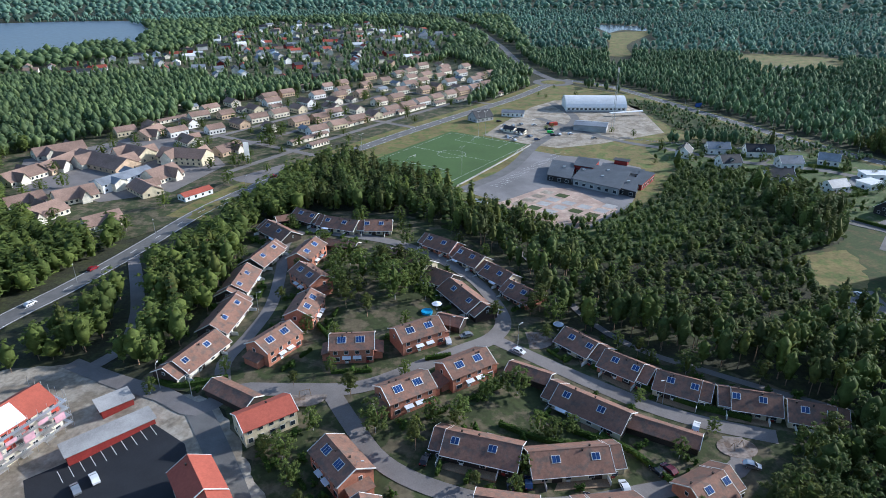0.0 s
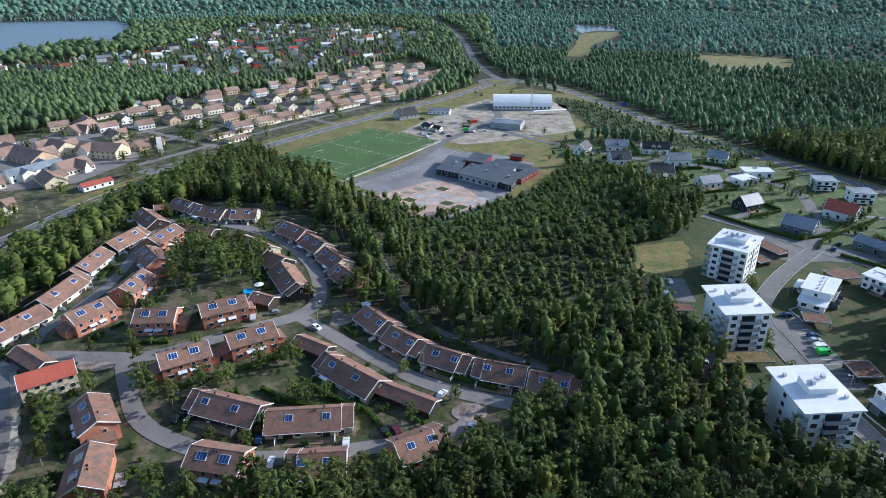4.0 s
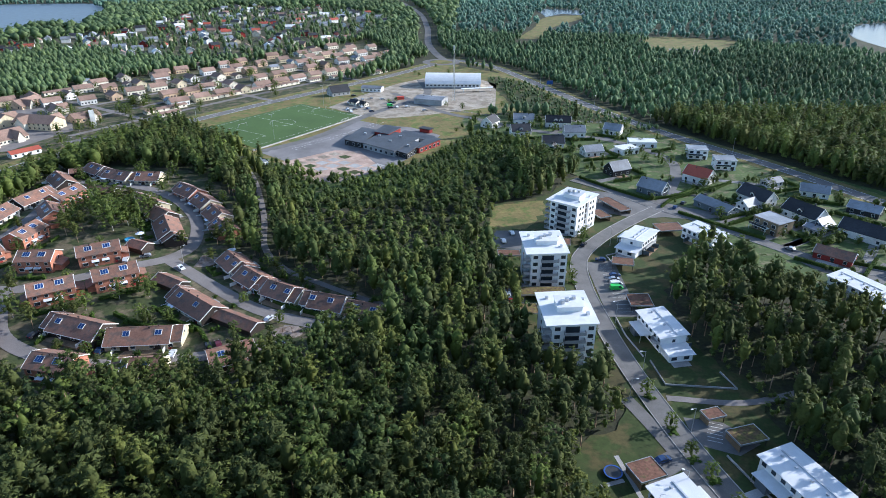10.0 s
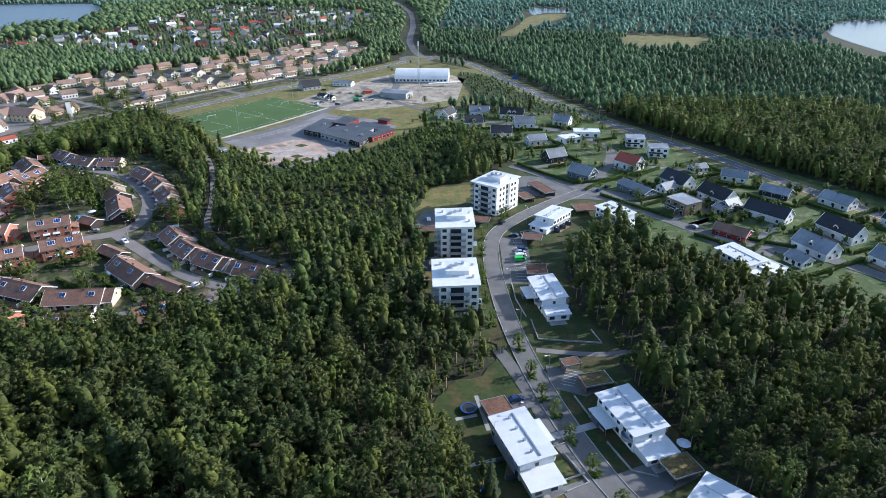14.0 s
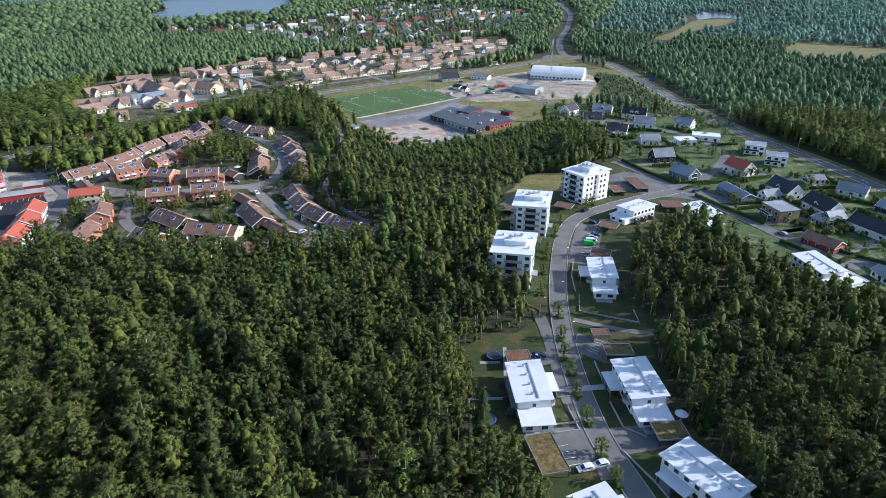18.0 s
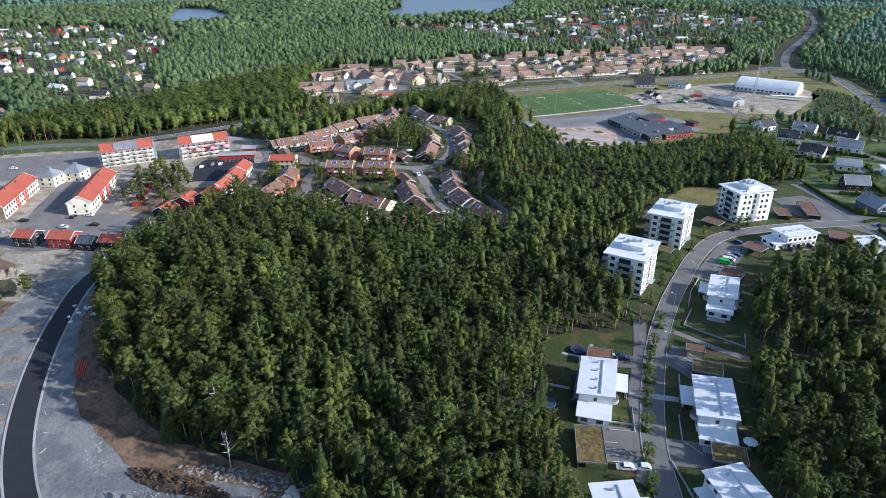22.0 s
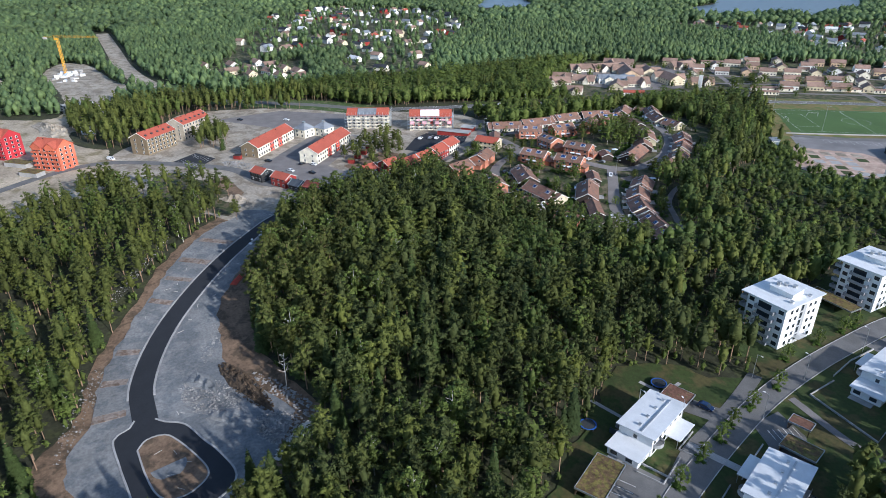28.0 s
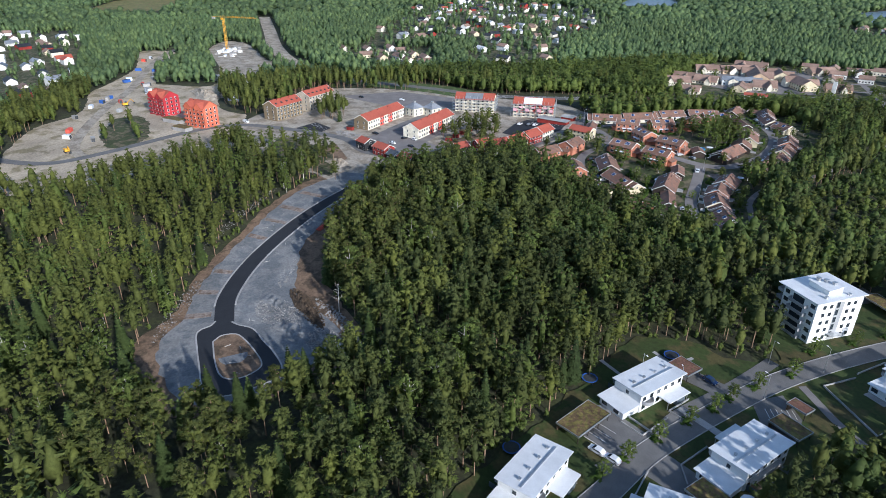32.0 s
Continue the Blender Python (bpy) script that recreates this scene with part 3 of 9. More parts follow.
for _name, _poly, _mat, _label in (("water_lake", LAKE, WATER, "blue lake behind the woods"), ("water_arm", LAKEARM, WATER, "blue arm of the lake between woods"), ("water_pond", POND, SHINE, "bright pond in the marsh"), ("water_east_lake", EASTLAKE, SHINE, "glittering lake beyond the woods")):
    patch(_name, _poly, _mat, 0.15, _label, "lake", cell=90, rough_edge=0.8)


def pave(name, line, width, material, lift, label, kerb=0.0, rim=0.2):
    road = setting(name, strip(Geo(), line, width, lift), material, label, "road")
    if kerb:
        line = line[4:] if line is NEWROAD else line
        for side in (-1, 1):
            part("kerb", strip(Geo(), line, rim, lift + 0.12, side * (width / 2 + rim / 2), 0.2), KERB, road, "pale granite kerb")
    return road


setting("verge_west", strip(Geo(), [p for p in WROAD if p[1] > 300], 26, 0.085), DRYGRASS, "dry mown verge along the main road", "grass")
setting("verge_east", strip(Geo(), EROAD, 20, 0.095), DRYGRASS, "dry mown verge along the through road", "grass")
pave("road_west", WROAD, 9.5, ASPHALT, 0.16, "grey two-lane main road with white edge lines")
pave("road_north", NROAD, 9.0, ASPHALT, 0.15, "grey country road winding north through the woods")
pave("road_east", EROAD, 9.5, ASPHALT, 0.14, "grey through road along the edge of the woods")
pave("road_far_west", [p for p in WESTROAD if p[0] > -412], 9.0, ASPHALT, 0.13, "grey road along the western woods")
setting("verge_far_west", strip(Geo(), [p for p in WESTROAD if p[0] > -412], 30, 0.06), VILLALAWN, "green verge along the western road", "grass")
pave("road_dirt_west", [p for p in WESTROAD if p[0] < -400], 17.0, SITEDIRT, 0.12, "wide pale dirt road under construction")
for _n, _l in (("road_west", WROAD), ("road_east", EROAD)):
    _r = bpy.data.objects[_n]
    part("edge_line", strip(strip(Geo(), _l, 0.25, 0.19, 4.2), _l, 0.25, 0.19, -4.2), WHITELINE, _r)
    _dash = Geo()
    for _i in range(0, len(_l) - 1, 2):
        (x0, y0), (x1, y1) = _l[_i], _l[_i + 1]
        strip(_dash, [(x0, y0), ((x0 + x1) / 2, (y0 + y1) / 2)], 0.3, 0.19)
    part("centre_line", _dash, WHITELINE, _r)
_new = pave("road_new", NEWROAD, 6.6, NEWASPHALT, 0.22, "fresh black asphalt road with pale kerbs", kerb=1, rim=0.6)
_loop = patch("road_loop", LOOPEDGE, NEWASPHALT, 0.235, "fresh black asphalt turning loop", "road", cell=8)
part("kerb", strip(Geo(), LOOPEDGE, 0.5, 0.35, 0, 0.3), KERB, _loop, "pale granite kerb")
pave("road_flats", FLATROAD, 6.4, ASPHALT, 0.18, "grey residential street between the white flats", kerb=1)
pave("road_villas", VILLAROAD, 6.2, ASPHALT, 0.165, "grey residential street with hedges", kerb=1)
pave("road_villas_back", VILLABACK, 6.0, ASPHALT, 0.15, "grey lane through the detached houses")
pave("road_ring", RINGROAD, 5.6, STREET, 0.20, "worn pale grey estate street")
pave("road_inner_west", INNERWEST, 4.6, STREET, 0.18, "worn pale grey estate lane")
pave("road_south_lane", SOUTHLANE, 5.2, STREET, 0.17, "worn pale grey estate lane")
pave("road_east_lane", EASTLANE, 5.6, STREET, 0.16, "worn pale grey estate lane")
pave("road_site", SITEROAD, 7.0, SITEDIRT, 0.14, "pale dirt haul road on the building site")
pave("road_orange", ORANGEROAD, 6.5, ASPHALT, 0.15, "new grey street through the building site")
pave("footpath", FOOTPATH, 2.8, STREET, 0.12, "pale gravel footpath under the trees")
pave("road_west_lane", WESTLANE, 5.0, STREET, 0.13, "narrow grey lane beside the woods")
pave("lane_flats", smooth([(126, 106), (129.2, 98), (132.8, 88), (136, 77.5), (139.3, 66.5), (144.6, 56), (150.4, 43), (153, 36)], 3), 4.2, ASPHALT, 0.15, "narrow asphalt lane behind the street trees")
setting("crossing_flats", strip(Geo(), [(137, 67.5), (154, 74)], 2.4, 0.2), KERB, "pale paved band across the street", "pavement")
pave("side_path", SIDEPATH, 2.4, STREET, 0.12, "pale footpath across the grass")
pave("road_school", SCHOOLROAD, 7.0, ASPHALT, 0.12, "grey school street")

# parking courts, yards and other surfaces
for _name, _poly, _mat, _lift, _label in (
    ("parking_orange", [(-158, 132), (-133, 150), (-122, 142), (-110, 118), (-130, 104), (-150, 120)], NEWASPHALT, 0.10, "black asphalt parking court"),
    ("parking_west", [(-172, -27), (-184, -13), (-167, -4), (-149, -19)], NEWASPHALT, 0.09, "black asphalt parking lot with white bays"),
    ("yard_terraces", [(-146, 22), (-122, 4), (-98, 26), (-80, 48), (-98, 62), (-122, 52), (-160, 84), (-190, 62), (-168, 44)], STREET, 0.08, "pale paved yard between the orange-roofed terraces"),
    ("yard_north", [(-200, 60), (-262, 10), (-268, 60), (-225, 112), (-205, 95)], STREET, 0.07, "wide pale gravel yard"),
    ("earth_terrace", [(-118, 60), (-95, 64), (-98, 90), (-112, 104), (-135, 92)], EARTH, 0.06, "brown bare earth under young trees"),
    ("earth_wedge", [(44.5, -52.6), (52.2, -55), (58, -55.2), (61.4, -54.8), (63.6, -52), (64.9, -49.9), (57.1, -51.2)], PLOTEDGE, 0.12, "brown gravel wedge beside the road"),
    ("island_loop", LOOPISLE[:-1], EARTH, 0.25, "bare brown island inside the loop"),
    ("school_yard", [(-40, 342), (-6, 312), (18, 289), (46, 318), (62, 352), (72, 384), (52, 404), (28, 412), (10, 425), (-20, 372)], YARD, 0.10, "grey asphalt school yard"),
    ("arena_yard", [(-18, 466), (10, 440), (30, 430), (60, 440), (116, 470), (124, 560), (100, 600), (56, 590), (30, 560), (-2, 500)], SITEDIRT, 0.09, "wide pale gravel parking area"),
    ("pitch", [(-98, 400), (-42, 478), (10, 440), (-44, 350)], TURF, 0.13, "bright green artificial football pitch"),
    ("parking_blocks", [(94, 156), (104, 156), (104, 170), (94, 170)], ASPHALT, 0.08, "small asphalt car park"),
    ("parking_upper", [(92, 206), (110, 204), (112, 224), (98, 224)], ASPHALT, 0.08, "small asphalt car park"),
    ("bays_street", [(131.5, 150), (143, 150), (144, 194), (132, 192)], ASPHALT, 0.12, "asphalt parking bays with white lines"),
    ("bays_south", [(139, 36), (151, 42), (145, 54), (134, 49)], ASPHALT, 0.12, "asphalt parking bays with white lines"),
    ("bays_east", [(150, 54), (157, 46), (172, 54), (168, 62)], ASPHALT, 0.12, "asphalt driveway by the carport"),
    ("bays_mid", [(124, 74), (138, 82), (136, 88), (122, 80)], ASPHALT, 0.12, "asphalt driveway by the carport"),
    ("bays_north", [(140, 88), (150, 84), (157, 88), (150, 96), (140, 98)], ASPHALT, 0.12, "asphalt driveway with a hatched crossing"),
    ("meadow_blocks", [(103, 224), (92, 212), (94, 228), (100, 252), (122, 262), (122, 246), (112, 228)], DRYGRASS, 0.07, "yellowed grass behind the apartment blocks"),
    ("junction_villas", [(140, 262), (152, 276), (172, 270), (192, 254), (206, 246), (196, 236), (180, 240), (166, 238), (152, 246)], ASPHALT, 0.13, "wide grey street junction"),
    ("yard_dark", [(-168, 59), (-176, 50), (-156, 31), (-148, 40)], ASPHALT, 0.12, "dark asphalt court between the terraces"),
    ("soil_site", [(-130, -4), (-100, 0), (-80, -12), (-94, -28), (-124, -32)], EARTH, 0.07, "brown dug soil beside the new street"),
    ("lot_woods", [(348, 741), (359, 789), (394, 773), (377, 727)], STREET, 0.14, "pale gravel lot in the woods"),
    ("service_yard", [(-200, 345), (-232, 330), (-290, 352), (-318, 410), (-290, 440), (-262, 480), (-236, 470), (-205, 430), (-185, 395)], STREET, 0.11, "grey paved yards of the service centre"),
    ("village_lot", [(-150, 355), (-128, 378), (-150, 396), (-176, 366)], STREET, 0.10, "grey car park by the village road"),
):
    patch(_name, _poly, _mat, _lift, _label, "grass" if _mat is DRYGRASS else "pavement", cell=10, rough_edge=1.6 if _mat is DRYGRASS else 0.0)
patch("playground_field", [(-23, 323), (5, 348), (21, 347), (38, 313), (14, 288), (-4, 292)], PLAYPINK, 0.14, "pinkish paved school playground", "pavement", cell=10)
_k = LOOPISLE
part("kerb", strip(Geo(), _k, 0.45, 0.34, 0, 0.3), KERB, bpy.data.objects["island_loop"], "pale granite kerb")
setting("dirt_track", strip(Geo(), smooth([(-46, 6), (-32, -5), (-8, -19), (15, -27.5), (33, -29.5), (47, -31.5), (54, -29)], 3), 6.0, 0.11), EARTH, "brown dirt track along the trees", "track")


def plots():
    """The levelled plots along the new road, each a low gravel platform with a brown edge strip."""
    edge = [(-62, -18), (-48, -29.5), (-32, -39.5), (-19, -46), (-5, -53), (9, -59.5), (24, -65), (40, -69.5), (57, -71.8)]
    rnd = random.Random(6)
    for a, b in zip(edge, edge[1:]):
        e0, e1 = Vector(a), Vector(b)
        r = []
        for e in (e0, e1):
            q = Vector(min(NEWROAD, key=lambda p: math.hypot(p[0] - e.x, p[1] - e.y)))
            r.append(q + (e - q).normalized() * 4.6)
        d = (e1 - e0).normalized() * 0.5
        cut = 0.78
        top = 0.16 + rnd.uniform(0.0, 0.18)
        for f0, f1, m, dz, text in ((0.0, cut, GRAVEL, 0.0, "levelled grey gravel plot"), (cut, 1.0, PLOTEDGE, -0.05, "brown gravel strip between two plots")):
            p = [e0.lerp(e1, f0) + d * (f0 == 0), e0.lerp(e1, f1) - d * (f1 == 1), r[0].lerp(r[1], f1) - d * (f1 == 1), r[0].lerp(r[1], f0) + d * (f0 == 0)]
            g = Geo()
            g.v = [(q.x, q.y, ground_z(q.x, q.y) + h) for h in (-0.2, top + dz) for q in p]
            g.f = [(3, 2, 1, 0), (4, 5, 6, 7), (0, 1, 5, 4), (1, 2, 6, 5), (2, 3, 7, 6), (3, 0, 4, 7)]
            setting("plot", g, m, text, "gravel")


plots()
_pink = random.Random(5)
for _i in range(5):
    for _j in range(4):
        _a = Vector((-16, 322)) + Vector((7.2, -5.6)) * _i + Vector((6.0, 6.0)) * _j
        if not inside([(-23, 323), (5, 348), (21, 347), (38, 313), (14, 288), (-4, 292)], np.array([_a.x + 4]), np.array([_a.y + 1]))[0]:
            continue
        _c = [_a, _a + Vector((5.0, -3.9)), _a + Vector((8.8, 0.2)), _a + Vector((3.8, 4.1))]
        patch("playground_slab", [(q.x, q.y) for q in _c], LAWN if _pink.random() < 0.25 else _pink.choice((KERB, PLAYPINK, SITEDIRT)), 0.18, "pale paved square of the school playground", "pavement")
for _k, (_off, _lo, _hi) in enumerate(((34, 0.40, 0.93), (72, 0.44, 0.90), (108, 0.46, 0.86), (144, 0.52, 0.82))):
    _n = len(WROAD)
    setting("road_village_%d" % (_k + 1), strip(Geo(), WROAD[int(_n * _lo):int(_n * _hi)], 5.0, 0.13, _off), STREET, "worn grey village street", "road")
for _k, _f in enumerate((0.48, 0.62, 0.78)):
    _q, _r = WROAD[int(len(WROAD) * _f)], WROAD[int(len(WROAD) * _f) + 1]
    _d = Vector((_q[1] - _r[1], _r[0] - _q[0])).normalized()
    setting("lane_village_%d" % (_k + 1), strip(Geo(), smooth([_q, tuple(Vector(_q) + _d * 145)], 10), 5.0, 0.11), STREET, "worn grey village lane", "road")
_ring = [(72 + 17 * math.cos(i * math.tau / 28), 684 + 17 * math.sin(i * math.tau / 28)) for i in range(29)]
pave("road_roundabout", _ring, 8.0, ASPHALT, 0.20, "grey asphalt roundabout")
patch("island_roundabout", [(72 + 12 * math.cos(i * math.tau / 20), 684 + 12 * math.sin(i * math.tau / 20)) for i in range(20)], DRYGRASS, 0.24, "dry grass island of the roundabout", "grass")


def pitch_lines():
    c, u, w = Vector((-43.5, 417)), Vector((0.58, 0.815)), Vector((0.815, -0.58))
    g = Geo()
    def line(a, b):
        strip(g, [tuple(c + u * a[0] + w * a[1]), tuple(c + u * b[0] + w * b[1])], 0.15, 0.17)
    L, W = 47, 31
    for a, b in (((-L, -W), (L, -W)), ((-L, W), (L, W)), ((-L, -W), (-L, W)), ((L, -W), (L, W)), ((0, -W), (0, W))):
        line(a, b)
    for s in (-1, 1):
        line((s * (L - 16), -18), (s * (L - 16), 18))
        line((s * L, -18), (s * (L - 16), -18))
        line((s * L, 18), (s * (L - 16), 18))
    ring = [(9.15 * math.cos(i * math.tau / 32), 9.15 * math.sin(i * math.tau / 32)) for i in range(33)]
    for a, b in zip(ring, ring[1:]):
        line(a, b)
    part("pitch_lines", g, WHITELINE, bpy.data.objects["pitch"])


pitch_lines()


def bays(owner, start, step, across, count):
    """White bay lines of a car park."""
    g = Geo()
    for i in range(count):
        a = Vector(start) + Vector(step) * i
        strip(g, [tuple(a), tuple(a + Vector(across))], 0.14, 0.17)
    part("bay_lines", g, WHITELINE, bpy.data.objects[owner])


bays("parking_west", (-181, -13.5), (2.05, 1.0), (3.6, -3.4), 8)
bays("parking_west", (-170.5, -24.5), (2.3, 1.0), (-3.8, 3.6), 8)
bays("parking_orange", (-151, 134.5), (1.9, 1.65), (3.4, -3.8), 10)
bays("school_yard", (-24, 352.5), (1.94, 2.6), (5.4, -3.4), 27)
bays("bays_street", (136, 153), (0.1, 2.6), (5.2, 0.2), 15)
bays("bays_south", (137.5, 43), (1.2, -2.0), (4.6, 2.6), 4)
bays("bays_north", (143.5, 89.5), (0.5, 1.3), (3.6, -1.2), 6)

# ---- parts of buildings ----
_cache = {}


def shared(key, make):
    if key not in _cache:
        _cache[key] = make()
    return _cache[key]


def window(parent, x, y, z, w, h, turn=0.0, mullions=1, trim=None):
    """A window whose outer face looks along -y before turning; z is its sill."""
    trim = trim or TRIM
    def frame_mesh():
        g = Geo().box(-w / 2 - 0.1, w / 2 + 0.1, -0.05, 0.05, -0.1, h + 0.1)
        return g.mesh("window", trim)
    ob = part("window", shared(("win", w, h, mullions, trim.name), frame_mesh), None, parent, m=pose(x, y, z, 0, 0, turn))
    part("pane", shared(("pane", w, h), lambda: Geo().box(-w / 2, w / 2, -0.08, -0.04, 0, h).mesh("pane", GLASS)), None, ob)
    return ob


def plain_window(parent, x, y, z, w, h, turn=0.0):
    """A far window: frame and glass in one piece."""
    def both():
        g = Geo().box(-w / 2 - 0.1, w / 2 + 0.1, -0.05, 0.05, -0.1, h + 0.1).box(-w / 2, w / 2, -0.08, -0.04, 0, h)
        me = g.mesh("window", TRIM, GLASS)
        for p in me.polygons[6:]:
            p.material_index = 1
        return me
    return part("window", shared(("pwin", w, h), both), None, parent, m=pose(x, y, z, 0, 0, turn))


def door(parent, x, y, z, turn=0.0, material=None, w=0.95):
    ob = part("door", shared(("door", w, material.name if material else ""), lambda: Geo().box(-w / 2, w / 2, -0.07, 0.05, 0, 2.05).mesh("door", material or DARKWOOD)), None, parent, m=pose(x, y, z, 0, 0, turn))
    part("door_handle", shared("knob", lambda: Geo().box(0.3, 0.36, -0.13, -0.07, 0.95, 1.05).mesh("door_handle", STEEL)), None, ob, "steel handle")
    return ob


def gable_roof(root, L, W, eave, ridge, material, over=0.5, thick=0.2, fascia=None, vents=2, rnd=None):
    """Two roof slopes, a ridge cap, barge boards at the gables, gutters and vents."""
    rise = (ridge - eave) / (W / 2)
    hw, hl, ze = W / 2 + over, L / 2 + over * 0.7, eave - rise * over + 0.2
    zr = ridge + 0.2
    part("roof_slope", Geo().slab((-hl, -hw, ze), (hl, -hw, ze), (hl, 0, zr), (-hl, 0, zr), thick), material, root)
    part("roof_slope", Geo().slab((-hl, 0, zr), (hl, 0, zr), (hl, hw, ze), (-hl, hw, ze), thick), material, root)
    part("ridge_cap", Geo().loft([(-0.16, zr - 0.03), (0, zr + 0.09), (0.16, zr - 0.03)], -hl, hl), material, root)
    if fascia:
        for s in (-1, 1):
            c = s * (hl + 0.03)
            part("barge_board", Geo().loft([(-hw, ze - 0.25), (0, zr - 0.25), (hw, ze - 0.25), (hw, ze + 0.06), (0, zr + 0.06), (-hw, ze + 0.06)], c - 0.08, c + 0.08), fascia, root, "white barge board" if fascia is TRIM else "")
    rnd = rnd or random.Random(1)
    for i in range(vents):
        x, y = rnd.uniform(-L * 0.35, L * 0.35), rnd.choice((-1, 1)) * W * rnd.uniform(0.05, 0.12)
        z = zr - abs(y) * rise
        part("roof_vent", shared("vent", lambda: Geo().box(-0.18, 0.18, -0.18, 0.18, -0.2, 0.45).box(-0.25, 0.25, -0.25, 0.25, 0.45, 0.52).mesh("roof_vent", DARKWOOD)), None, root, m=pose(x, y, z))
    return rise


def gable_walls(root, L, W, eave, ridge, material, sunk=0.8):
    part("wall", Geo().loft([(-W / 2, -sunk), (W / 2, -sunk), (W / 2, eave), (0, ridge), (-W / 2, eave)], -L / 2, L / 2), material, root)


def panel_group(root, x, rise, ridge, W, n=3, w=0.8, h=1.9, drop=1.2):
    """A framed group of roof collectors on the front slope."""
    tilt = math.degrees(math.atan(rise))
    ang = radians(tilt)
    y = -(drop + h / 2) * math.cos(ang)
    z = ridge + 0.2 - (drop + h / 2) * math.sin(ang) + 0.07
    total = n * w
    fr = part("solar_panel", shared(("pf", n, w, h), lambda: Geo().box(-total / 2 - 0.12, total / 2 + 0.12, -h / 2 - 0.12, h / 2 + 0.12, -0.08, 0.06).mesh("solar_panel", TRIM)), None, root, "white-framed blue roof collector", m=Matrix.Translation((x, y, z)) @ Euler((ang, 0, 0)).to_matrix().to_4x4())
    for i in range(n):
        part("panel_glass", shared(("pg", w, h), lambda: Geo().box(-w / 2 + 0.045, w / 2 - 0.045, -h / 2, h / 2, 0.055, 0.09).mesh("panel_glass", PANEL)), None, fr, m=pose(-total / 2 + w * (i + 0.5), 0, 0))


PLOTS = []


ESTATE_LABEL = {
    "brick": "two-storey red-brick house with brown tiled roof and blue collectors",
    "cream": "low cream-walled terraced house with brown tiled roof and collectors",
    "dark": "dark-boarded terraced house with brown tiled roof and collectors",
    "white": "low pale-walled terraced house with brown roof and collectors",
}


def roof_run(root, x0, x1, mid, W, eave, ridge, wall, gable):
    """A low stretch of a terraced house from x0 to x1, its ridge at y = mid: walls, boarded gables, roof, ridge and barge boards."""
    rise = (ridge - eave) / (W / 2)
    part("wall", Geo().loft([(mid - W / 2, -0.8), (mid + W / 2, -0.8), (mid + W / 2, eave), (mid, ridge), (mid - W / 2, eave)], x0, x1), wall, root)
    for x, o in ((x0, -1), (x1, 1)):
        part("gable_cladding", Geo().loft([(mid - W / 2 + 0.05, 0.1), (mid + W / 2 - 0.05, 0.1), (mid + W / 2 - 0.05, eave), (mid, ridge - 0.05), (mid - W / 2 + 0.05, eave)], *sorted((x, x + o * 0.06))), gable, root)
    hw, zr = W / 2 + 0.75, ridge + 0.2
    ze = zr - rise * hw
    a, b = x0 - 0.32, x1 + 0.32
    part("roof_slope", Geo().slab((a, mid - hw, ze), (b, mid - hw, ze), (b, mid, zr), (a, mid, zr), 0.2), TILE, root)
    part("roof_slope", Geo().slab((a, mid, zr), (b, mid, zr), (b, mid + hw, ze), (a, mid + hw, ze), 0.2), TILE, root)
    part("ridge_cap", Geo().loft([(mid - 0.16, zr - 0.03), (mid, zr + 0.09), (mid + 0.16, zr - 0.03)], a, b), TILE, root)
    for x in (a - 0.03, b + 0.03):
        part("barge_board", Geo().loft([(mid - hw, ze - 0.25), (mid, zr - 0.25), (mid + hw, ze - 0.25), (mid + hw, ze + 0.05), (mid, zr + 0.05), (mid - hw, ze + 0.05)], x - 0.06, x + 0.06), TRIM, root, "white barge board")
    part("gutter", Geo().box(a, b, mid - hw - 0.14, mid - hw, ze - 0.2, ze - 0.06), TRIM, root)
    return rise


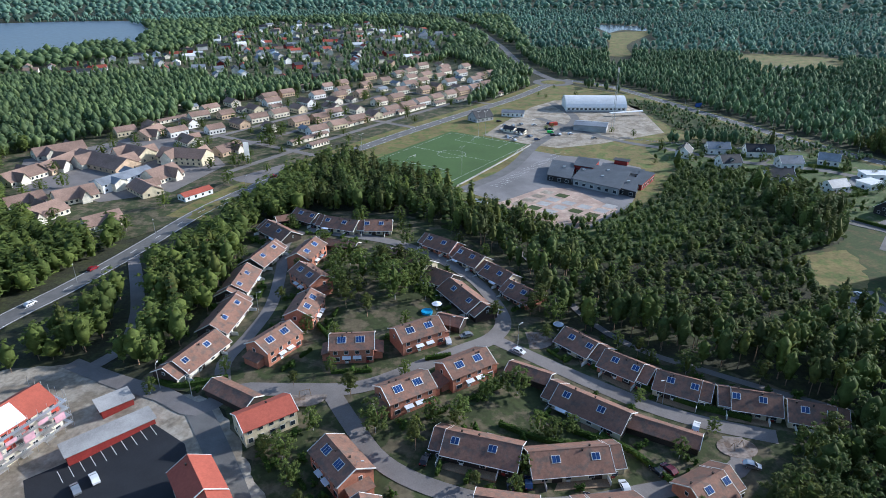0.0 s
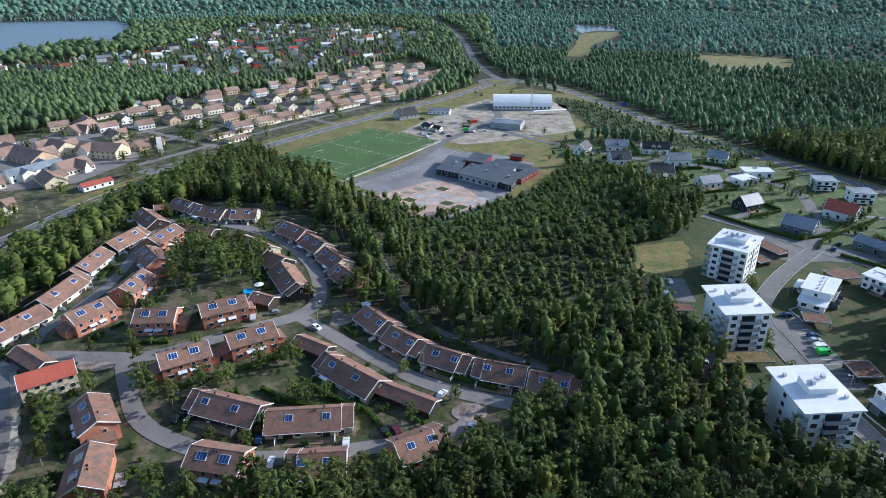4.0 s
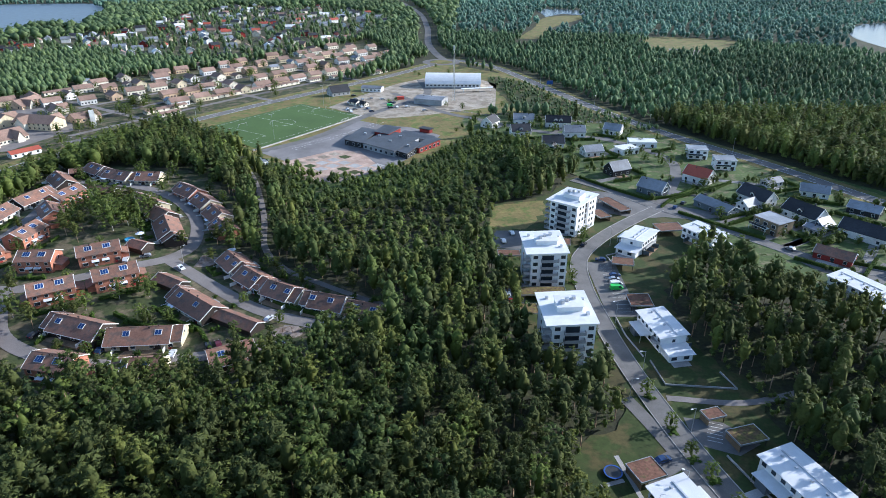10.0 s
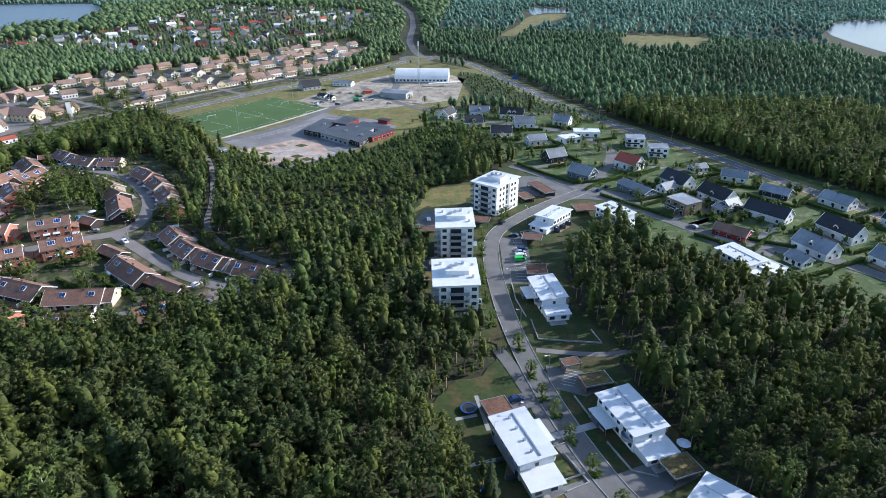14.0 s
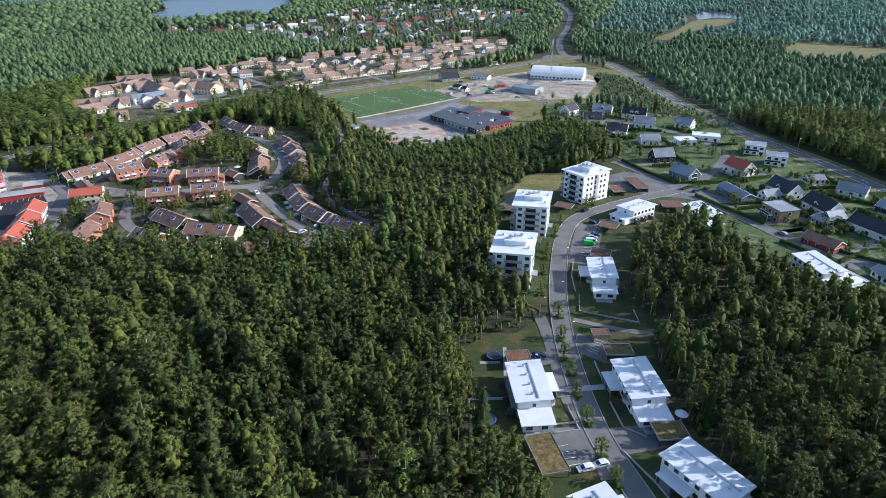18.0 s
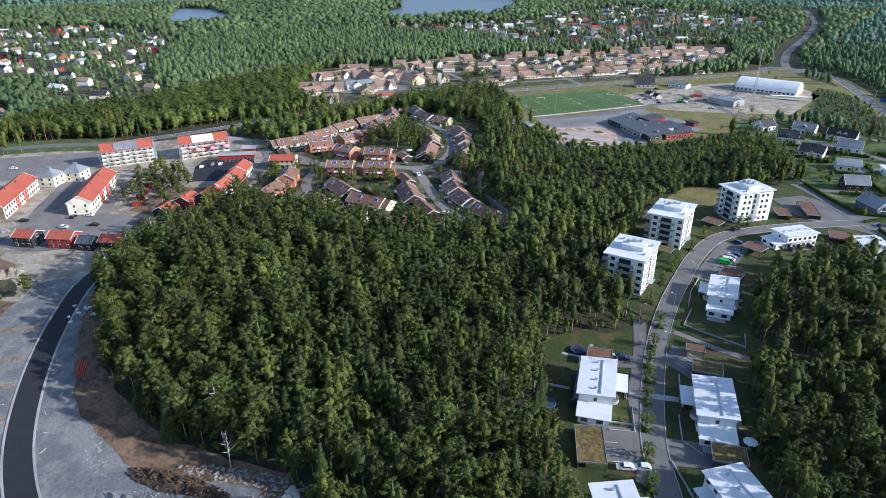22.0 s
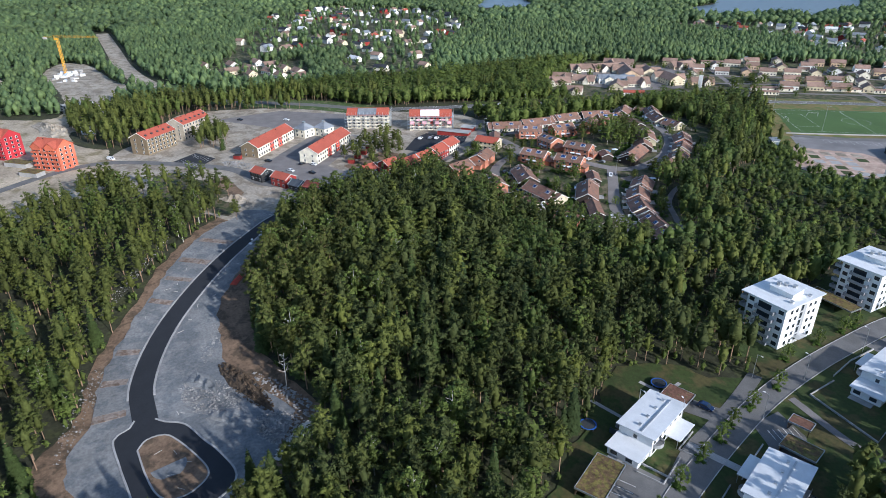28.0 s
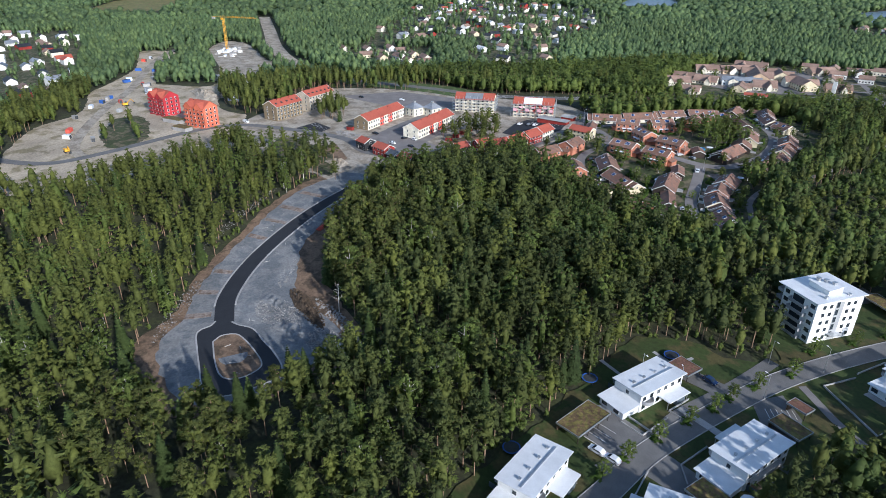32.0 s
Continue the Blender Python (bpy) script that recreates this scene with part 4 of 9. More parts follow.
def estate_house(x, y, turn, L, style, tall, panels=2, sheds=0):
    """A brown-roofed house of the estate; its front looks along local -y."""
    rnd = random.Random(int(x * 7 + y * 13))
    wall = {"brick": BRICK, "cream": CREAM, "dark": DARKWOOD, "white": PALE}[style]
    L *= 1.06
    W, eave, ridge = (9.5, 5.0, 7.5) if tall else (10.0, 2.7, 5.6)
    PLOTS.append((x, y, turn, L, W, "estate"))
    root = thing("terraced_house", x, y, turn, ESTATE_LABEL[style], "house", "houses of the brown-roofed estate")
    if tall:
        gable_walls(root, L, W, eave, ridge, wall)
        rise = gable_roof(root, L, W, eave, ridge, TILE, fascia=TRIM, vents=3, rnd=rnd)
    else:
        gable = DARKWOOD if style in ("white", "dark") else wall
        end = rnd.choice((-1, 1)) if L > 12 else 0
        x0, x1 = (-L / 2 + 3.3 * (end < 0), L / 2 - 3.3 * (end > 0))
        rise = roof_run(root, x0, x1, 0.0, W, eave, ridge, wall, gable)
        if end:
            u0, u1 = sorted((end * L / 2, end * (L / 2 - 3.1)))
            roof_run(root, u0, u1, 0.75, W - 1.0, eave - 0.1, ridge - 0.55, wall, gable)
        for i in range(2):
            u, v = rnd.uniform(x0 + 1, x1 - 1), rnd.choice((-1, 1)) * W * rnd.uniform(0.05, 0.12)
            part("roof_vent", shared("vent", lambda: Geo().box(-0.18, 0.18, -0.18, 0.18, -0.2, 0.45).box(-0.25, 0.25, -0.25, 0.25, 0.45, 0.52).mesh("roof_vent", DARKWOOD)), None, root, m=pose(u, v, ridge + 0.2 - abs(v) * rise))
        # flat dark panels paint in the shade of the entrance recesses
        for u in (x0 + (x1 - x0) * 0.3, x0 + (x1 - x0) * 0.8):
            part("porch_cladding", Geo().box(u - 1.3, u + 1.3, -W / 2 - 0.06, -W / 2, 0.02, 2.3), DARKWOOD, root, "flat dark panel standing in for a shaded entrance recess")
    if panels:
        for s in ((-0.23, 0.2) if panels == 2 else (0.0,)):
            panel_group(root, L * s, rise, ridge, W, n=3 if tall else 2, w=0.85 if tall else 1.0, h=2.0 if tall else 1.7, drop=1.3 if tall else 1.5)
    f = -W / 2 - 0.02
    n = 4 if L > 13 else 3
    for i in range(n):
        u = -L / 2 + L * (i + 0.5) / n
        if tall:
            window(root, u, f, 3.3, 1.1, 1.1)
            window(root, u + 0.3, f, 0.9, 1.7, 1.2, mullions=2)
            if i % 2 == 0:
                window(root, u, -f, 3.3, 1.1, 1.1, 180)
        else:
            window(root, u, f - 0.05, 0.9, 1.4, 1.2)
            if i % 2:
                window(root, u, -f, 0.9, 1.4, 1.2, 180)
    door(root, -L * 0.12, f, 0.02, 0, TRIM)
    door(root, L * 0.36, f, 0.02, 0, REDWOOD)
    if tall:
        for u in (-L * 0.12, L * 0.12):
            part("porch_roof", Geo().slab((u - 1.3, f - 1.3, 2.3), (u + 1.3, f - 1.3, 2.3), (u + 1.3, f, 2.65), (u - 1.3, f, 2.65), 0.1), TARP, root, "pale canopy over the entrance")
        for s in (-1, 1):
            window(root, s * (L / 2 + 0.02), 1.2, 3.4, 0.9, 1.1, 90 * s)
        for s in ((-1, 1) if sheds == 2 else (1,) if sheds == 1 else ()):
            x0, x1 = sorted((s * L / 2, s * (L / 2 + 2.6)))
            part("side_shed", Geo().box(x0, x1, -2.8, 3.2, -0.8, 2.2), BRICK, root)
            a, b = (3.3, 2.35) if s < 0 else (2.35, 3.3)
            if s > 0:
                part("shed_roof", Geo().slab((L / 2, -3.2, 3.3), (x1 + 0.4, -3.2, 2.3), (x1 + 0.4, 3.5, 2.3), (L / 2, 3.5, 3.3), 0.15), TILE, root)
            else:
                part("shed_roof", Geo().slab((x0 - 0.4, -3.2, 2.3), (-L / 2, -3.2, 3.3), (-L / 2, 3.5, 3.3), (x0 - 0.4, 3.5, 2.3), 0.15), TILE, root)
    else:
        if rnd.random() < 0.45:
            u = rnd.choice((-L * 0.28, L * 0.12))
            part("awning", Geo().slab((u, f - 1.7, 2.15), (u + 3.2, f - 1.7, 2.15), (u + 3.2, f, 2.7), (u, f, 2.7), 0.08), TARP, root, "white awning over the terrace")
        part("terrace", Geo().box(-L * 0.38, L * 0.3, f - 2.6, f, -0.5, 0.12), DECK, root)
        for u0 in (-L * 0.38, L * 0.3):
            part("terrace_screen", Geo().box(u0 - 0.06, u0 + 0.06, f - 2.6, f, 0.12, 1.5), TRIM, root)
        for s in (-1, 1):
            window(root, s * (L / 2 + 0.09), 0.9, 2.5, 0.8, 0.9, 90 * s, mullions=0)
    return root


for _row in (  # x, y, turn, length, style, tall
    (-131.2, 177.1, 67, 20.6, "white", 0), (-127.8, 201.3, 82, 22, "white", 0), (-130, 224.8, 87, 19.8, "white", 0), (-125.9, 248.9, 73, 19.2, "white", 0),
    (-126, 274.2, -46, 20, "dark", 0), (-114.6, 291.7, -35, 15.8, "dark", 0), (-99.8, 281.7, -22, 18.6, "cream", 0), (-83, 278.6, -1, 14.3, "cream", 0),
    (-53.8, 258.7, -40, 16.4, "brick", 0), (-41.9, 246.4, -48, 14.8, "cream", 0), (-32, 233.3, -52, 15.4, "cream", 0), (-24.5, 219, -50, 13.5, "brick", 0),
):
    estate_house(*_row)
for _row in (
    (-67.2, 241.7, -38, 21.0, "cream", 0, 0), (-54.1, 226.9, -39, 10.3, "dark", 0, 0), (-45.3, 211.4, -61, 22.4, "dark", 0), (-14.6, 154.6, -39, 22.8, "white", 0),
    (-46.8, 137.4, -19, 21.2, "dark", 0), (-22.7, 133.9, 5, 22, "cream", 0), (-8.5, 185, -50, 15.2, "cream", 0), (2.2, 172.7, -42, 14.6, "brick", 0),
    (15.7, 163, -29, 14.6, "cream", 0), (31.6, 156.2, -17, 15.2, "cream", 0), (47.4, 149.7, -19, 14.0, "cream", 0), (7.6, 124.4, 28, 13.0, "brick", 0), (-18, 117.2, 5, 14, "cream", 0),
):
    estate_house(*_row)
for _row in (
    (-108.1, 246.4, 74, 15.4, "brick", 1, 2, 0), (-103, 224.8, -50, 14.2, "brick", 1, 2, 1), (-101, 201.6, 82, 13.6, "brick", 1, 2, 1), (-107.2, 181.7, 56, 13.2, "brick", 1, 2, 2),
    (-82.5, 179.4, 3, 12.4, "brick", 1, 2, 2), (-62.6, 185.9, 29, 14.2, "brick", 1, 2, 1), (-48.2, 168.6, 32, 14, "brick", 1, 2, 2), (-65.5, 157.2, 31, 13.4, "brick", 1, 2, 2),
    (-80.1, 130.9, -54, 13.4, "brick", 1, 2, 1), (-41.8, 116.1, -11, 13.2, "brick", 1, 2, 1), (-72.3, 111.4, -73, 14, "brick", 1, 2, 1),
):
    estate_house(*_row)


def garage_row(x, y, turn, L, doors=True):
    root = thing("garage_row", x, y, turn, "long dark-boarded garage with a brown tiled gable roof", "garage", "garages of the estate")
    gable_walls(root, L, 6.4, 2.3, 3.8, DARKWOOD)
    gable_roof(root, L, 6.4, 2.3, 3.8, TILE, over=0.4, fascia=TRIM, vents=0)
    n = int(L // 3)
    for i in range(n):
        u = -L / 2 + L * (i + 0.5) / n
        part("garage_door", shared("gdoor", lambda: Geo().box(-1.2, 1.2, -0.05, 0.05, 0, 2.05).mesh("garage_door", GREYWALL)), None, root, m=pose(u, 3.22, 0.02))
    return root


for _row in ((-98, 259.7, -18, 19), (-28.6, 169.4, -32, 13.2), (3.6, 144.4, -30, 18.4), (-113.9, 159, -33, 16.4), (-51.5, 196.5, -25, 9.0), (-127.5, 292, 25, 7.0)):
    garage_row(*_row)


def far_house(name, x, y, turn, L, W, eave, ridge, wall, roof, label, category, group, windows, storeys):
    """A plain distant gabled house: walls, roof and the panes of all sides."""
    root = thing(name, x, y, turn, label, category, group)
    gable_walls(root, L, W, eave, ridge, wall)
    rise = (ridge - eave) / (W / 2)
    hw, hl, ze, zr = W / 2 + 0.45, L / 2 + 0.4, eave - rise * 0.45 + 0.2, ridge + 0.2
    part("roof", Geo().loft([(-hw, ze - 0.22), (0, zr - 0.22), (hw, ze - 0.22), (hw, ze), (0, zr), (-hw, ze)], -hl, hl), roof, root)
    g = Geo()
    for s in range(storeys):
        z = 0.9 + 2.7 * s
        if z + 1.2 > eave + 0.3:
            continue
        for i in range(windows):
            u = -L / 2 + L * (i + 0.5) / windows
            g.box(u - 0.6, u + 0.6, -W / 2 - 0.05, -W / 2 + 0.02, z, z + 1.25).box(u - 0.6, u + 0.6, W / 2 - 0.02, W / 2 + 0.05, z, z + 1.25)
    for s in (-1, 1):
        a, b = sorted((s * (L / 2 - 0.02), s * (L / 2 + 0.05)))
        for v in (-W * 0.22, W * 0.22):
            g.box(a, b, v - 0.5, v + 0.5, 0.9, 2.15)
    if category == "building":
        # a cross wing whose gable stands out from the long side
        wl, wr = L * 0.24, ridge - 0.3
        for k, u in enumerate((-L * 0.22, L * 0.27) if L > 22 else (L * 0.15,)):
            side, out = (-1, 1)[k % 2], W / 2 + 3.4
            m = pose(u, 0, 0, 0, 0, 90 * side)
            part("wing_wall", Geo().loft([(-wl / 2, -0.8), (wl / 2, -0.8), (wl / 2, eave), (0, wr), (-wl / 2, eave)], 0.5, out), PALE, root, m=m)
            r2 = (wr - eave) / (wl / 2)
            h2, e2 = wl / 2 + 0.45, eave - r2 * 0.45 + 0.2
            part("wing_roof", Geo().loft([(-h2, e2 - 0.22), (0, wr - 0.02), (h2, e2 - 0.22), (h2, e2), (0, wr + 0.2), (-h2, e2)], 0.4, out + 0.4), roof, root, m=m)
    tagged(part("window_glass", g, GLASS, root), kind="stuff")
    return root


def side_house(name, x, y, turn, L, W, eave, ridge, wall, roof, label, category="house", group="", windows=3, storeys=2, dormers=0, chimney=False, fascia=None, detailed=True, glass_gable=False, mid=False):
    """A gabled house with windows on all sides."""
    if name == "villa":
        PLOTS.append((x, y, turn, L, W, "villa"))
    if not detailed:
        return far_house(name, x, y, turn, L, W, eave, ridge, wall, roof, label, category, group, windows, storeys)
    rnd = random.Random(int(abs(x * 3 + y * 5)) + 1)
    root = thing(name, x, y, turn, label, category, group)
    gable_walls(root, L, W, eave, ridge, wall)
    rise = gable_roof(root, L, W, eave, ridge, roof, over=0.45, fascia=fascia, vents=1 if detailed else 0, rnd=rnd)
    put = plain_window if mid else window
    for s in range(storeys):
        z = 0.9 + 2.7 * s
        if z + 1.2 > eave + 0.3:
            continue
        for i in range(windows):
            u = -L / 2 + L * (i + 0.5) / windows
            put(root, u, -W / 2 - 0.02, z, 1.2, 1.25, 0)
            if not mid or i % 2 == 0:
                put(root, u, W / 2 + 0.02, z, 1.2, 1.25, 180)
    for s in (-1, 1):
        for v in ((-0.22, 0.22) if detailed else (0.0,)):
            put(root, s * (L / 2 + 0.02), v * W, 0.9, 1.1, 1.25, 90 * s)
        put(root, s * (L / 2 + 0.02), 0, max(eave - 0.9, 3.2) if ridge > 5 else 1.0, 1.2, 1.2, 90 * s)
    if glass_gable:
        window(root, L / 2 + 0.04, 0, 2.6, 4.2, 2.0, 90, mullions=4)
        window(root, L / 2 + 0.04, 0, 0.3, 5.0, 2.0, 90, mullions=5)
    if detailed:
        door(root, 0.4, -W / 2 - 0.02, 0.02, 0, DARKWOOD)
    for i in range(dormers):
        u = (i - (dormers - 1) / 2) * 3.6
        zf = eave + 0.35
        yb = -W / 2 + 0.6
        d = part("dormer", Geo().loft([(-1.2, zf - 0.4), (1.2, zf - 0.4), (1.2, zf + 1.3), (0, zf + 2.1), (-1.2, zf + 1.3)], 0, 3.0), wall, root, m=Matrix.Translation((u, yb, 0)) @ pose(0, 0, 0, 0, 0, 90))
        part("dormer_roof", Geo().slab((-0.4, 0, zf + 2.25), (-0.4, -1.6, zf + 1.2), (3.2, -1.6, zf + 1.2), (3.2, 0, zf + 2.25), 0.12).slab((-0.4, 1.6, zf + 1.2), (-0.4, 0, zf + 2.25), (3.2, 0, zf + 2.25), (3.2, 1.6, zf + 1.2), 0.12), roof, d)
        part("pane", shared("dormpane", lambda: Geo().box(-0.05, 0.02, -0.7, 0.7, 0, 1.1).mesh("pane", GLASS)), None, d, m=pose(0, 0, zf))
    if chimney:
        part("chimney", Geo().box(L * 0.2, L * 0.2 + 0.7, 0.3, 1.0, eave, ridge + 0.9), DARKSTEEL, root)
    return root


# the cream house with the orange roof, at the estate's entrance
side_house("corner_house", -102.2, 147.6, 35, 14.4, 8.6, 5.0, 7.2, CREAM, REDTILE, "cream two-storey house with a bright orange tiled roof", windows=5, fascia=TRIM, mid=True)

VILLA_KINDS = {
    "wb": (WHITEWOOD, BLACKROOF, "white wooden villa with a black tiled roof"),
    "wg": (WHITEWOOD, GREYROOF, "white wooden villa with a grey metal roof"),
    "wr": (WHITEWOOD, REDTILE, "white villa with a red tiled roof"),
    "bg": (BLUEGREY, GREYROOF, "blue-grey boarded villa with a grey roof and glazed gable"),
    "kg": (BLACKWOOD, GREYROOF, "black boarded villa with a grey roof"),
    "kb": (BLUEGREY, GREYROOF, "long low slate-grey house with a metal roof"),
    "rr": (REDWOOD, TILE, "low red-brown bungalow with a dark tiled roof"),
    "gw": (GREYWALL, GREYROOF, "grey rendered house with a shallow roof"),
}
for x, y, turn, L, W, eave, ridge, kind, dorm in (
    (107.8, 409.5, 60, 12, 8.5, 3.4, 6.6, "wb", 0), (132.5, 416.5, -6, 13.5, 8.5, 3.6, 6.4, "wg", 1), (126.6, 386, 7, 12.2, 8.6, 3.4, 6.7, "wb", 1),
    (156.4, 409, -8, 16.5, 8.8, 3.6, 6.8, "wb", 2), (163.3, 384, 0, 13, 9.2, 3.4, 6.4, "wg", 0), (145.1, 360, -5, 13, 9.4, 3.0, 6.0, "wb", 0),
    (191.4, 389.5, -30, 11, 8, 3.2, 6.2, "wg", 0), (166.1, 340.2, 16, 11.5, 8, 3.0, 5.6, "wg", 0), (172.8, 304, 25, 11.5, 8.4, 3.4, 6.8, "kg", 0),
    (214.7, 291.5, -50, 13.5, 8.8, 3.8, 7.2, "wr", 0), (184, 273, -45, 13, 8.6, 3.4, 6.7, "bg", 0),
):
    _w, _r, _l = VILLA_KINDS[kind]
    side_house("villa", x, y, turn, L * 1.06, W * 1.05, eave * 1.1, ridge * 1.12, _w, _r, _l, "house", "detached houses", dormers=dorm, chimney=kind != "wg", fascia=TRIM, glass_gable=kind == "bg", mid=True)
for x, y, turn, L, W, eave, ridge, kind, dorm in (
    (207.8, 249.1, -60, 18.5, 8.2, 3.0, 4.6, "kb", 0), (232.3, 259.7, -62, 15.5, 9, 3.6, 7.2, "wb", 1), (245.2, 238.1, -63, 16.5, 9, 3.6, 7.2, "wb", 1),
    (267.2, 270.2, -27, 12.5, 8, 2.8, 5.2, "wg", 0), (235.9, 195.1, -43, 13.5, 8, 2.6, 4.4, "rr", 0), (261.2, 216.1, -50, 18.5, 8.8, 3.4, 6.6, "wb", 0),
    (278.7, 245.2, -46, 13, 8, 2.7, 4.8, "kg", 0), (283.7, 194.9, -66, 17, 9.2, 3.8, 7.3, "wb", 1), (264.3, 178.7, -65, 15.5, 9, 3.4, 6.7, "wg", 1),
    (224, 251, 30, 8, 6.5, 2.6, 4.8, "wg", 0), (303, 232, -60, 14, 8.4, 3.0, 5.6, "wg", 0), (318, 205, -60, 14, 8.4, 3.2, 6.2, "wb", 0), (252, 285, 20, 9, 6, 2.4, 4.0, "wg", 0),
    (247, 226, 30, 8, 7, 2.8, 5.2, "bg", 0), (252, 168, -65, 8, 6, 2.5, 4.2, "wg", 0), (289, 165, -66, 15, 8.8, 3.2, 6.2, "wg", 0), (144, 352, 60, 4.5, 3.6, 2.1, 3.2, "wb", 0), (242, 222, -60, 7, 6, 2.5, 3.4, "gw", 0),
):
    _w, _r, _l = VILLA_KINDS[kind]
    side_house("villa", x, y, turn, L * 1.06, W * 1.05, eave * 1.1, ridge * 1.12, _w, _r, _l, "house", "detached houses", dormers=dorm, chimney=kind == "wb", fascia=TRIM, mid=True)


def box_house(x, y, turn, L, W, H, wall, roof, label, storeys=2, terrace=True):
    """A modern flat-roofed house with a roof edge, a terrace and wide windows."""
    root = thing("modern_house", x, y, turn, label, "house", "detached houses")
    part("wall", Geo().box(-L / 2, L / 2, -W / 2, W / 2, -0.8, H), wall, root)
    part("roof", Geo().box(-L / 2 - 0.35, L / 2 + 0.35, -W / 2 - 0.35, W / 2 + 0.35, H, H + 0.18), roof, root)
    for s, a in ((-1, 0), (1, 180)):
        part("parapet", Geo().box(-L / 2 - 0.4, L / 2 + 0.4, s * (W / 2 + 0.28) - 0.1, s * (W / 2 + 0.28) + 0.1, H + 0.17, H + 0.4), wall, root)
        for k in range(storeys):
            for i in range(3):
                plain_window(root, -L / 2 + L * (i + 0.5) / 3, s * (W / 2 + 0.02), 0.7 + 2.9 * k, 1.9, 1.5, a)
    for s in (-1, 1):
        for k in range(storeys):
            plain_window(root, s * (L / 2 + 0.02), 0, 0.8 + 2.9 * k, 1.6, 1.4, 90 * s)
    if terrace:
        part("terrace_slab", Geo().box(-L / 2 - 0.2, L * 0.2, -W / 2 - 2.4, -W / 2, 2.75, 2.95), WHITE, root)
        for u in (-L / 2, L * 0.15):
            part("column", Geo().tube((u, -W / 2 - 2.2, -0.4), (u, -W / 2 - 2.2, 2.75), 0.12), WHITE, root)
        part("railing", Geo().box(-L / 2 - 0.2, L * 0.2, -W / 2 - 2.4, -W / 2 - 2.34, 2.95, 3.9), GLASS, root, "glass railing")
    door(root, L * 0.35, -W / 2 - 0.03, 0.02, 0, DARKWOOD)
    return root


box_house(229.5, 335.8, -10, 11.5, 9.5, 5.8, WHITE, GREYROOF, "pale grey two-storey modern house with a flat roof")
box_house(238, 315, -10, 11.5, 9.5, 5.8, WHITE, GREYROOF, "pale grey two-storey modern house with a flat roof")
box_house(203, 360, -4, 17, 9.5, 3.4, WHITE, WHITEROOF, "long low white modern house with a white roof", storeys=1, terrace=False)
box_house(189, 344.5, 22, 12, 9, 3.6, WHITE, WHITEROOF, "white low modern house with a flat white roof", storeys=1, terrace=False)
box_house(231.5, 165.5, -55, 25, 8.5, 3.4, WHITE, WHITEROOF, "long low white house with a flat white roof", storeys=1, terrace=False)
setting("court_villas", Geo().stack([(237.9, 179.6), (243.3, 173.8), (256.6, 183.9), (254.7, 192.0)], ground_z(246, 182) + 0.01, ground_z(246, 182) + 0.13), ASPHALT, "grey paved court before the garages", "driveway")
setting("lane_villas", strip(Geo(), smooth([(216, 208), (220.4, 200.7), (225.2, 188.5), (231, 181.5), (240, 176)], 3), 5.0, 0.125), ASPHALT, "grey lane between hedges", "road")
box_house(224, 225, -62, 12.5, 11, 6.0, OLIVE, GREYROOF, "dark brown-grey modern house with a flat roof")


